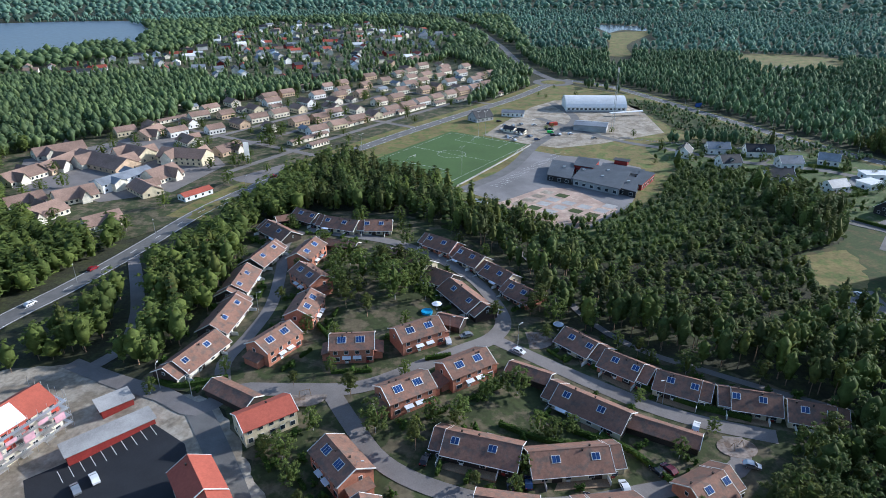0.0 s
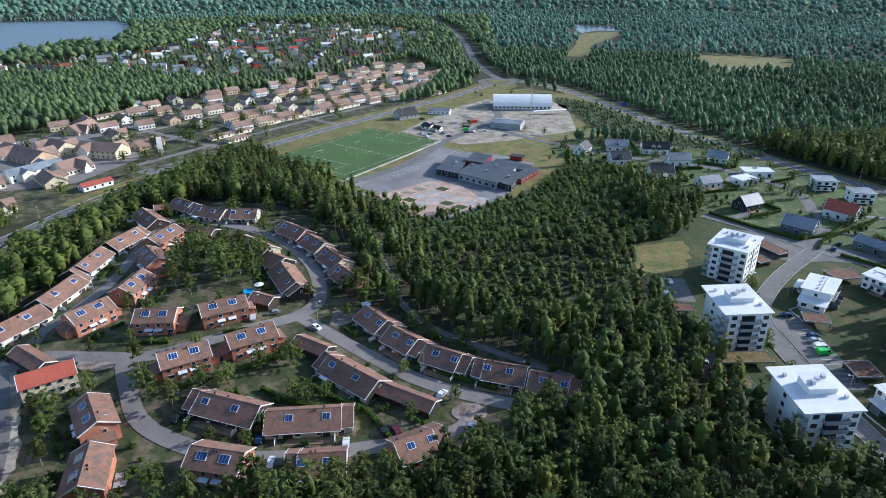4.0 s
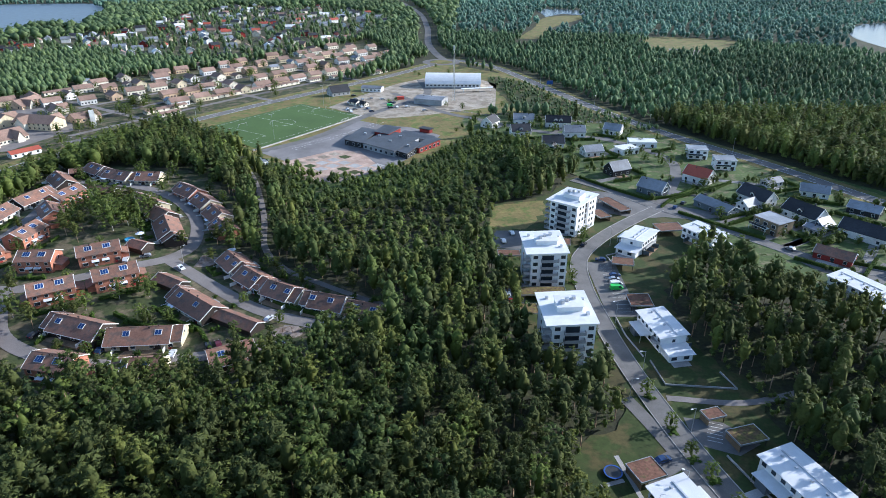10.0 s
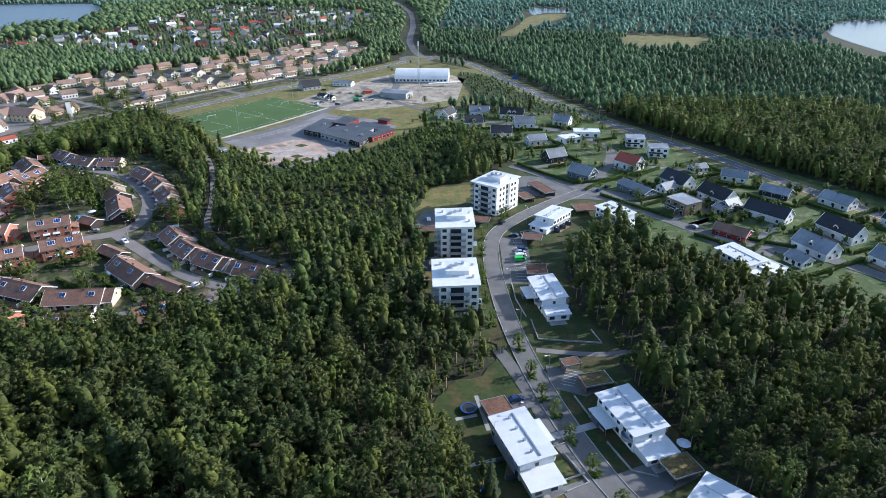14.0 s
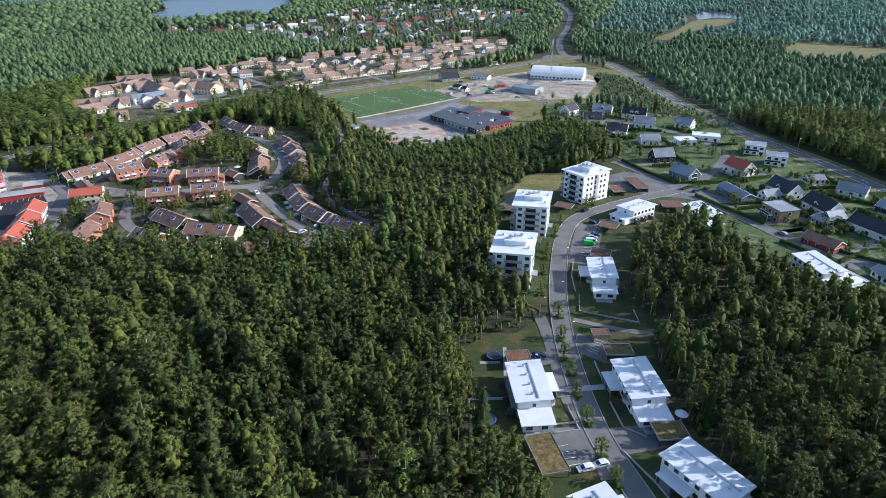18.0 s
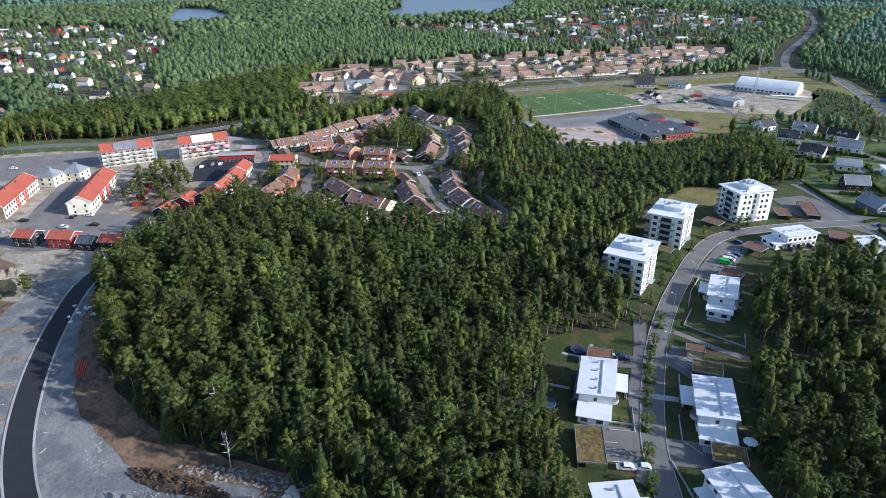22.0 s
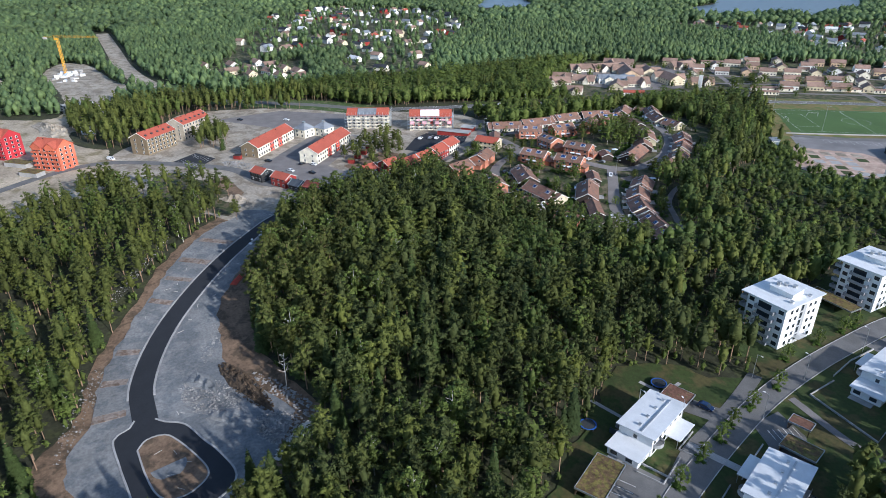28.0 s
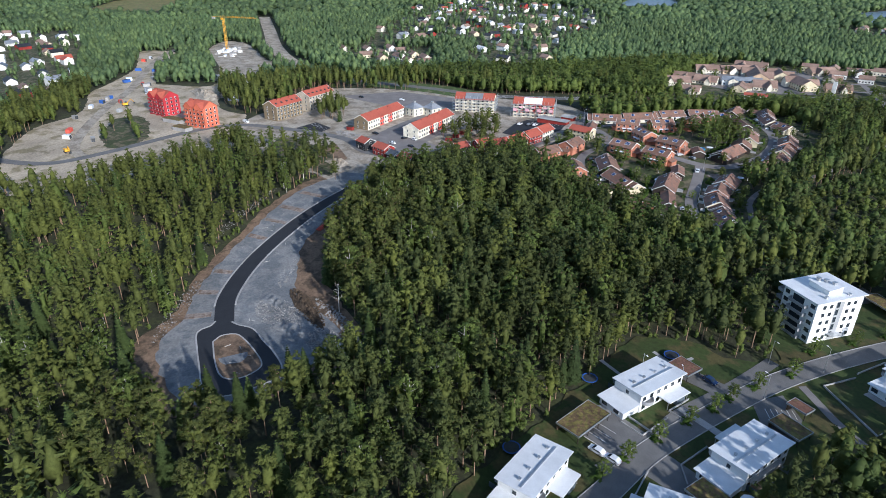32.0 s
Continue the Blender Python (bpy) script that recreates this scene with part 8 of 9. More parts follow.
def clutter():
    DARKEARTH = mat("dug_soil", (0.085, 0.06, 0.04), 0.95, var=0.4, scale=1.5, scale2=0.4, var2=0.35, bump=0.25)
    BLEACHED = mat("bleached_wood", (0.55, 0.52, 0.47), 0.85, var=0.2, scale=2.0)
    mound("earth_mound", 58, -30.5, 15, 3.0, 17, 2.6, DARKEARTH, "long dark heap of dug soil and roots")
    mound("gravel_mound", 52, -41, 11, 3.6, 26, 1.5, GRAVEL, "long pale heap of crushed rock")
    mound("gravel_mound", 72, -37, 10, 4.0, 34, 1.5, GRAVEL, "long pale heap of crushed rock")
    rubble("soil_clods", 58, -30.5, 16, 3.2, 17, 500, 0.2, 0.55, DARKEARTH, "dark clods and roots on the soil heap", 2.3)
    rubble("rock_rubble", 88, -22, 9, 2.4, -55, 260, 0.3, 1.1, BLEACHED, "pale blasted rock at the wood's edge", 0.8)
    mound("sand_mound", -92, -6, 8, 5, 30, 3.0, SITEDIRT, "pale sand heap beside the street")
    mound("sand_mound", -285, -95, 26, 10, 20, 5.0, SITEDIRT, "large pale sand heap on the site")
    mound("earth_mound", 88, -84, 9, 5, 20, 1.6, EARTH, "low brown earth heap")
    rubble("rock_rubble", 60, -40, 14, 7, 25, 1500, 0.1, 0.36, ROCK, "broken grey rock spread beside the new road", 0.6)
    rubble("rock_rubble", 82, -25, 10, 6, 30, 700, 0.12, 0.5, ROCK, "broken grey rock at the wood's edge", 0.8)
    rubble("rock_rubble", 30, -36, 12, 3, -15, 240, 0.15, 0.5, ROCK, "scattered stones along the track")
    rubble("rock_rubble", -148, 6, 12, 5, 35, 400, 0.2, 0.7, ROCK, "heap of broken stones by the terrace", 0.8)
    rubble("rock_rubble", -24, -58, 40, 2.2, -27, 500, 0.08, 0.35, ROCK, "stones and roots along the cleared edge")
    rubble("rock_rubble", 48, -74, 22, 3.0, -15, 300, 0.08, 0.35, ROCK, "stones and roots along the cleared edge")
    rubble("rock_rubble", 70, -20, 18, 2.5, 22, 220, 0.2, 0.8, ROCK, "stones and roots along the cleared edge")
    rubble("boulder_row", 95, 448, 26, 1.2, -28, 90, 0.5, 0.9, ROCK, "row of grey boulders beside the lot")
    rubble("boulder_row", 165, 424, 26, 2.0, -12, 160, 0.5, 1.1, ROCK, "bank of grey boulders behind the villas")
    # survey sticks, cable ends and stored pipes on the plots
    rnd = random.Random(12)
    for i in range(34):
        t = rnd.random()
        k = int(t * (len(NEWROAD) - 1))
        x, y = NEWROAD[k]
        side = rnd.choice((-1, 1))
        x, y = x + side * rnd.uniform(-1, 2), y - rnd.uniform(5, 13) if side < 0 else y + rnd.uniform(5, 12)
        if inside(GRAVELSITE, np.array([x]), np.array([y]))[0]:
            a = rnd.uniform(0, 3.14)
            l = rnd.uniform(0.5, 1.3)
            z = ground_z(x, y) + 0.14
            tagged(part("timber_offcut", Geo().tube((x - l * math.cos(a), y - l * math.sin(a), z), (x + l * math.cos(a), y + l * math.sin(a), z + 0.05), 0.09, sides=4), BLEACHED), "pale timber offcut lying on the gravel", "timber", "offcuts on the gravel")
    for x, y, a in ((78, -52, 0.3), (86, -54, 1.4), (92, -52, 0.8), (76, -56, 2.0), (83, -49.5, 1.1)):
        z = ground_z(x, y) + 0.22
        tagged(part("timber_offcut", Geo().tube((x - math.cos(a), y - math.sin(a), z), (x + math.cos(a), y + math.sin(a), z), 0.1, sides=4), BLEACHED), "pale timber offcut lying on the gravel", "timber", "offcuts on the gravel")
    for i in range(4):
        x, y = -8 + i * 0.5, -21 + i * 0.5
        tagged(part("plastic_pipe", Geo().tube((x - 3.4, y + 2.4, ground_z(x, y) + 0.25), (x + 3.4, y - 2.4, ground_z(x, y) + 0.25), 0.2), BRIGHTRED), "red plastic pipe lying on the gravel", "pipe", "red pipes")
    for i in range(12):
        x, y = -38 + rnd.uniform(-9, 6), -4 + rnd.uniform(-6, 6)
        tagged(part("pallet", Geo().box(-0.6, 0.6, -0.4, 0.4, 0, 0.5), TRIM, m=pose(x, y, ground_z(x, y) + 0.07, 0, 0, rnd.uniform(0, 180))), "pale wrapped pallet of kerb stones", "pallet", "pallets")
    # the island's small paved court
    g = Geo().stack([(82 + 5.2 * math.cos(i * math.pi / 10 - 1.4), -54 + 4.4 * math.sin(i * math.pi / 10 - 1.4)) for i in range(11)], ground_z(87, -53) + 0.1, ground_z(87, -53) + 0.24)
    setting("island_court", g, GRAVEL, "small kerbed gravel court on the island", "pavement")
    # dead tree
    root = thing("dead_tree", 65, -19.5, 0, "bare bleached dead tree at the wood's edge", "tree")
    part("trunk", Geo().tube((0, 0, -0.3), (0.3, 0.1, 7), 0.17, 0.1).tube((0.3, 0.1, 7), (0.2, 0.4, 12), 0.1, 0.03), BLEACHED, root)
    for i in range(16):
        z, a = 4.5 + i * 0.45, i * 2.4
        l = 2.4 - i * 0.09
        part("branch", Geo().tube((0.25, 0.1, z), (0.25 + l * math.cos(a), 0.1 + l * math.sin(a), z + l * 0.7), 0.06, 0.015, 4), BLEACHED, root)
    # trampolines, parasols, awnings, play corner
    for x, y in ((120, 48.6), (115.7, 77.9), (141.5, 17)):
        t = thing("trampoline", x, y, 0, "round trampoline with a blue rim on the lawn", "trampoline", "trampolines")
        part("mat", Geo().stack([(2.0 * math.cos(i * math.tau / 20), 2.0 * math.sin(i * math.tau / 20)) for i in range(20)], 0.8, 0.84), DARKSTEEL, t)
        rim = Geo()
        for i in range(20):
            a, b = i * math.tau / 20, (i + 1) * math.tau / 20
            rim.slab((2.0 * math.cos(a), 2.0 * math.sin(a), 0.92), (2.35 * math.cos(a), 2.35 * math.sin(a), 0.92), (2.35 * math.cos(b), 2.35 * math.sin(b), 0.92), (2.0 * math.cos(b), 2.0 * math.sin(b), 0.92), 0.08)
        part("rim", rim, BLUE, t)
        for i in range(4):
            a = i * math.tau / 4
            part("leg", Geo().tube((2.2 * math.cos(a), 2.2 * math.sin(a), -0.05), (2.2 * math.cos(a), 2.2 * math.sin(a), 0.9), 0.04, sides=5), STEEL, t)
    for x, y in ((171, 63.5), (150.5, 130), (-56, 207), (-59, 160), (-14.5, 198)):
        t = thing("parasol", x, y, 0, "open white garden parasol", "parasol", "parasols")
        g = Geo()
        for i in range(8):
            a, b = i * math.tau / 8, (i + 1) * math.tau / 8
            g.face((0, 0, 2.9), (1.9 * math.cos(a), 1.9 * math.sin(a), 2.35), (1.9 * math.cos(b), 1.9 * math.sin(b), 2.35))
        part("canopy", g, TARP, t)
        part("pole", Geo().tube((0, 0, -0.1), (0, 0, 2.9), 0.04, sides=5), STEEL, t)
        part("base", Geo().box(-0.35, 0.35, -0.35, 0.35, 0.0, 0.15), KERB, t)
    t = thing("paddling_pool", -59.5, 204.5, 0, "round turquoise paddling pool in a garden", "pool")
    part("wall", Geo().stack([(2.0 * math.cos(i * math.tau / 18), 2.0 * math.sin(i * math.tau / 18)) for i in range(18)], -0.1, 0.85), mat("pool_blue", (0.03, 0.30, 0.55), 0.3), t)
    for x, y, r in ((-94, 159.5, 6.2), (-24.5, 190.5, 7.0), (21.5, 139.8, 5.2)):
        setting("playground_sand", Geo().stack([(x + r * math.cos(i * math.tau / 20), y + r * 0.75 * math.sin(i * math.tau / 20)) for i in range(20)], ground_z(x, y) + 0.02, ground_z(x, y) + 0.22), PLOTEDGE, "worn sandy playground", "playground")
        t = thing("swing_frame", x, y, 20, "small timber swing on the playground", "swing", "playground swings")
        part("frame", Geo().tube((-1.6, -0.9, 0), (-1.4, 0, 2.2), 0.06, sides=5).tube((-1.6, 0.9, 0), (-1.4, 0, 2.2), 0.06, sides=5).tube((1.6, -0.9, 0), (1.4, 0, 2.2), 0.06, sides=5).tube((1.6, 0.9, 0), (1.4, 0, 2.2), 0.06, sides=5).tube((-1.5, 0, 2.2), (1.5, 0, 2.2), 0.06, sides=5), DECK, t)
        part("seat", Geo().box(-0.3, 0.3, -0.15, 0.15, 0.5, 0.56), DARKSTEEL, t)
        part("chain", Geo().tube((-0.28, 0, 0.55), (-0.28, 0, 2.2), 0.02, sides=4).tube((0.28, 0, 0.55), (0.28, 0, 2.2), 0.02, sides=4), STEEL, t)
    # low kerb walls round the lawns of the flats
    for line in ([(134.5, 72), (137.5, 64), (144, 67)], [(140, 62), (144.5, 52), (138.5, 49)], [(137, 52), (144, 55)], [(146.5, 84), (150, 74), (152, 70)], [(152, 66), (156, 56), (162, 54)], [(138.5, 124), (139.5, 112), (160, 110), (158, 118)], [(134, 150), (134.5, 138), (137, 126)], [(156, 47), (164, 38), (168, 32)], [(150.5, 202), (142, 198), (143, 190)]):
        setting("garden_wall", strip(Geo(), line, 0.3, 0.55, 0, 0.7), KERB, "low pale concrete wall round the lawn", "wall")
    for line in ([(124, 60), (112, 56)], [(118, 84), (121, 70)], [(112, 74), (118, 76)]):
        setting("garden_path", strip(Geo(), line, 1.2, 0.10), KERB, "pale paved garden path", "path")




# ---- gardens of the houses ----
def gardens():
    rnd = random.Random(19)
    shrubs = []
    for x, y, turn, L, W, kind in PLOTS:
        ca, sa = math.cos(radians(turn)), math.sin(radians(turn))
        def at(u, v):
            return (x + ca * u - sa * v, y + sa * u + ca * v)
        def free(p, gap=4.2):
            return all(near_line(l, np.array([p[0]]), np.array([p[1]]))[0] > gap for l in (RINGROAD, INNERWEST, SOUTHLANE, EASTLANE, VILLAROAD, VILLABACK, EROAD, FLATROAD)) and all(
                math.hypot(p[0] - q[0], p[1] - q[1]) > 6.5 for q in PLOTS)
        if kind == "estate":
            v = -W / 2 - 4.6
            for u0, u1 in ((-L * 0.46, -L * 0.08), (L * 0.1, L * 0.46)):
                a, b = at(u0, v), at(u1, v)
                if free(a) and free(b):
                    hedge([a, b], 0.9, 1.1, "low clipped hedge in front of a terraced house")
            for k in range(3 if W > 9.8 else 0):
                u = -L / 2 + L * (k + 0.5) / 3
                a, b = at(u, -W / 2 - 1.6), at(u, -W / 2 - 5.2)
                if free(b, 3.6):
                    hedge([a, b], 1.0, 1.2, "low clipped hedge between two front gardens")
            for k in range(5):
                p = at(rnd.uniform(-L / 2, L / 2), rnd.choice((-1, 1)) * (W / 2 + rnd.uniform(2.0, 6.0)))
                if free(p, 3.4):
                    bush(p[0], p[1], rnd.uniform(0.8, 1.7), rnd.uniform(1.2, 2.6))
            p = at(rnd.uniform(-L / 2, L / 2), rnd.choice((-1, 1, 1)) * (W / 2 + rnd.uniform(4.5, 7.0)))
            if free(p, 4.5) and all(math.hypot(p[0] - q[0], p[1] - q[1]) > 9 for q in PLOTS):
                tree("birch", p[0], p[1], rnd.uniform(5.0, 8.0), rnd.uniform(1.5, 1.9), rnd.uniform(0, 6), rnd.randrange(3), label="round leafy tree in a terraced garden", group="garden trees")
            p = at(rnd.uniform(-L / 3, L / 3), W / 2 + 2.4)
            if free(p):
                setting("patio", Geo().stack([at(u, w) for u, w in ((-2.6, W / 2 + 0.4), (2.6, W / 2 + 0.4), (2.6, W / 2 + 3.4), (-2.6, W / 2 + 3.4))], ground_z(*p) + 0.02, ground_z(*p) + 0.14), KERB, "pale paved garden patio", "patio")
        else:
            for line in ([(-L / 2 - 5, -W / 2 - 7), (L / 2 + 5, -W / 2 - 7)], [(L / 2 + 6, -W / 2 - 6), (L / 2 + 6, W / 2 + 6)]):
                pts = [at(*q) for q in line]
                if all(free(p, 4.5) for p in pts):
                    hedge(pts, 1.3, 1.7)
            road = min((q for l in (VILLAROAD, VILLABACK) for q in l), key=lambda q: math.hypot(q[0] - x, q[1] - y))
            if math.hypot(road[0] - x, road[1] - y) < 55:
                setting("driveway", strip(Geo(), smooth([at(L * 0.3, -W / 2 - 0.5), road], 4), 4.0, 0.115), rnd.choice((STREET, GRAVEL, ASPHALT)), "grey paved driveway of a detached house", "driveway")
            s = rnd.choice((-1, 1))
            g = Geo().stack([at(u, w) for u, w in ((-L * 0.35, s * (W / 2 + 0.2)), (L * 0.2, s * (W / 2 + 0.2)), (L * 0.2, s * (W / 2 + 3.6)), (-L * 0.35, s * (W / 2 + 3.6)))][::s], ground_z(x, y) - 0.1, ground_z(x, y) + 0.3)
            setting("terrace", g, rnd.choice((DECK, KERB, GREYWALL)), "raised garden terrace of a detached house", "terrace")
            for k in range(15):
                p = at(rnd.uniform(-L * 1.2, L * 1.2), rnd.choice((-1, 1)) * (W / 2 + rnd.uniform(2.5, 12)))
                if free(p):
                    shrubs.append((p[0], p[1], rnd.choice((1.6, 2.2, 2.8, 4.4)) * rnd.uniform(0.8, 1.2)))
    sx, sy, sh = (np.array(v) for v in zip(*shrubs))
    far_wood("villa_shrubs", sx, sy, sh, 1.0, 60, 0.06, np.random.default_rng(12), LEAF, "leafy garden shrubs between the detached houses", "shrubs", spread=2.2)


# ---- woods ----
def tuft(rnd, out, c, size, flat=0.5):
    """Two bent triangles: a spray of leaves."""
    n = len(out[0])
    a = rnd.uniform(0, math.tau)
    up = rnd.uniform(-flat, flat)
    u = Vector((math.cos(a), math.sin(a), up)).normalized() * size
    w = Vector((-math.sin(a), math.cos(a), rnd.uniform(-0.9, 0.9))).normalized() * size * rnd.uniform(0.5, 0.8)
    p = Vector(c)
    out[0].extend([tuple(p - u), tuple(p + w), tuple(p + u), tuple(p - w + Vector((0, 0, size * 0.3)))])
    out[1].extend([(n, n + 1, n + 2), (n, n + 2, n + 3)])


def spray(rnd, out, c, way, size):
    """One pointed spray of needles or leaves whose upper side faces along way."""
    n = len(out[0])
    p = Vector(c)
    q = (Vector(way).normalized() + Vector((rnd.gauss(0, 0.33), rnd.gauss(0, 0.33), rnd.gauss(0, 0.33)))).normalized()
    u = Vector((way[0] + rnd.gauss(0, 0.45), way[1] + rnd.gauss(0, 0.45), rnd.gauss(0.15, 0.4)))
    u = (u - q * u.dot(q) * 0.7).normalized()
    w = q.cross(u) * size * rnd.uniform(0.4, 0.65)
    u = u * size
    out[0].extend([tuple(p + u * 1.2), tuple(p - u * 0.7 + w), tuple(p - u * 0.7 - w)])
    out[1].append((n, n + 1, n + 2))


def profile(kind, f):
    """How far the crown reaches out at a share f of its own height."""
    if kind == "spruce":
        return 0.15 * (1.0 - f) ** 0.8 + 0.006
    if kind == "pine":
        return 0.175 * (1.0 - f ** 2.2) ** 0.8 * (0.7 + 0.3 * min(1.0, 4 * f)) + 0.004
    return 0.18 * math.sqrt(max(1.0 - ((f - 0.40) / 0.61) ** 2, 0.0)) + 0.008


def whorls(rnd, out, tufts, size):
    """A spruce: tiers of drooping boughs that narrow to a point."""
    near = tufts > 200
    tiers = 17 if near else 9 if tufts > 80 else 6
    for j in range(tiers):
        f = (j + rnd.uniform(-0.2, 0.2)) / tiers
        r0 = profile("spruce", f)
        arms = max(5, int((tufts / tiers / 3) * (1.15 - 0.6 * f))) if tufts > 40 else 5
        for i in range(arms):
            a = (i + rnd.uniform(-0.3, 0.3)) * math.tau / arms + j
            r = r0 * rnd.uniform(0.75, 1.15)
            z = 0.06 + 0.925 * f
            n = len(out[0])
            w = min(0.5 * r, 0.045) + (0.0 if near else r * 0.3)
            tip, m = (r * math.cos(a), r * math.sin(a), z - 0.32 * r), 0.62
            px, py = -math.sin(a) * w, math.cos(a) * w
            out[0].extend([(0, 0, z + 0.14 * r + 0.012), (tip[0] * m + px, tip[1] * m + py, z - 0.2 * r), tip, (tip[0] * m - px, tip[1] * m - py, z - 0.2 * r)])
            out[1].extend([(n, n + 1, n + 2), (n, n + 2, n + 3)])
            if near:
                spray(rnd, out, (tip[0] * 0.72, tip[1] * 0.72, z - 0.1 * r), (math.cos(a), math.sin(a), 0.9), size * 0.9)
    for i in range(5):
        spray(rnd, out, (0, 0, 0.97), (math.cos(i), math.sin(i), 1.0), size * 0.6)


def clump(rnd, out, c, r, sprays, size):
    """A puff of foliage at the end of a branch: an uneven little core, and sprays that stand off its upper and outer sides."""
    n = len(out[0])
    a = rnd.uniform(0, math.tau)
    out[0].append((c[0], c[1], c[2] + 0.6 * r))
    for i in range(4):
        k = 0.75 * r * rnd.uniform(0.6, 1.1) if sprays > 3 else r * rnd.uniform(0.7, 1.2)
        out[0].append((c[0] + k * math.cos(a + i * 1.571), c[1] + k * math.sin(a + i * 1.571), c[2] - r * rnd.uniform(0.0, 0.5)))
    out[1].extend([(n, n + 1, n + 2), (n, n + 2, n + 3), (n, n + 3, n + 4), (n, n + 4, n + 1)])
    side = Vector((c[0], c[1], 0)).normalized() if c[0] or c[1] else Vector((0, 0, 1))
    for _ in range(sprays):
        d = (Vector((rnd.gauss(0, 1), rnd.gauss(0, 1), rnd.gauss(0.3, 0.8))).normalized() + side * 0.4).normalized()
        p = Vector(c) + Vector((d.x, d.y, 0.75 * d.z)) * r * rnd.uniform(0.6, 1.15)
        spray(rnd, out, p, (d.x, d.y, d.z + 0.35), size * rnd.uniform(0.7, 1.3))


def crown(kind, seed, tufts, size):
    """A crown for a tree one metre high and about a third as wide: a dark inner body, and round it puffs of
    foliage with gaps between them; spruces are built in whorls."""
    rnd = random.Random(seed)
    out = ([], [])
    if kind == "spruce":
        whorls(rnd, out, tufts, size)
        return np.array(out[0]), np.array(out[1])
    low = {"pine": 0.37, "birch": 0.18}[kind] if tufts > 80 else 0.10
    tall = 0.95 - low
    near, mid = tufts > 200, tufts > 80
    top = 0.84 if near else 0.9
    rings, sides = (5, 6) if near else (4, 5) if mid else (3, 4)
    lean = (rnd.uniform(-0.03, 0.03), rnd.uniform(-0.03, 0.03))
    core = (0.44 if kind == "pine" else 0.28) if near else 0.62 if mid else 0.72
    for j in range(rings):
        f = top * j / rings
        for i in range(sides):
            a = (i + 0.5 * (j % 2) + rnd.uniform(-0.3, 0.3)) * math.tau / sides
            r = profile(kind, f) * core * rnd.uniform(0.65, 1.2) * (0.6 if j == 0 else 1.0)
            out[0].append((r * math.cos(a) + lean[0] * f, r * math.sin(a) + lean[1] * f, low + tall * f + rnd.uniform(-0.03, 0.03)))
    out[0].append((lean[0] * top, lean[1] * top, low + tall * top))
    for j in range(rings - 1):
        for i in range(sides):
            p, q = j * sides + i, j * sides + (i + 1) % sides
            out[1].extend([(p, q, q + sides), (p, q + sides, p + sides)])
    out[1].extend([((rings - 1) * sides + i, (rings - 1) * sides + (i + 1) % sides, rings * sides) for i in range(sides)])
    puffs = (30 if kind == "pine" else 42) if tufts > 400 else (18 if kind == "pine" else 26) if near else 10
    left = tufts - 2 * rings * sides
    if not mid:
        # far trees: sprays in lumps round a small body
        heads = [((i + rnd.random()) / 9, i * 2.4 + rnd.uniform(-0.6, 0.6), rnd.uniform(0.8, 1.12)) for i in range(9)]
        for i in range(max(left, 14)):
            hf, ha, hs = heads[i % 9]
            f = min(max(hf ** 0.8 + rnd.gauss(0, 0.07), 0.02), 0.97)
            a = ha + rnd.gauss(0, 0.3)
            r = profile(kind, f) * hs * rnd.uniform(0.75, 1.05)
            spray(rnd, out, (r * math.cos(a), r * math.sin(a), low + tall * f + 0.02), (math.cos(a), math.sin(a), 0.5 + 1.3 * f), size * rnd.uniform(0.7, 1.3))
        return np.array(out[0]), np.array(out[1])
    for i in range(puffs):
        f = (i + rnd.uniform(0.1, 0.9)) / puffs
        f = f ** 0.9
        e = profile(kind, f)
        r = e * rnd.uniform(0.55, 1.0) if i < puffs - 1 else 0.0
        a = i * 2.4 + rnd.uniform(-0.6, 0.6)
        big = (0.045 if tufts > 400 else 0.052 if near else 0.06) * (1.15 if kind == "birch" else 1.0) * rnd.uniform(0.7, 1.25) * (1.1 - 0.3 * f)
        clump(rnd, out, (r * math.cos(a) + lean[0] * f, r * math.sin(a) + lean[1] * f, low + tall * f + rnd.uniform(-0.02, 0.03)), big, max(0, left // puffs - 4), size)
    return np.array(out[0]), np.array(out[1])


def trunk_geo(kind, seed):
    rnd = random.Random(seed)
    g = Geo()
    top = 0.93
    bend = Vector((rnd.uniform(-0.012, 0.012), rnd.uniform(-0.012, 0.012), 0))
    g.tube((0, 0, -0.03), Vector((0, 0, 0.5)) + bend, 0.011, 0.0075)
    g.tube(Vector((0, 0, 0.5)) + bend, (0, 0, top), 0.008, 0.002)
    for i in range(8 if kind != "spruce" else 0):
        z = rnd.uniform(0.45, 0.8)
        a = i * 2.4
        g.tube((0, 0, z), (0.1 * math.cos(a), 0.1 * math.sin(a), z + 0.08), 0.0035, 0.0012, 4)
    return g


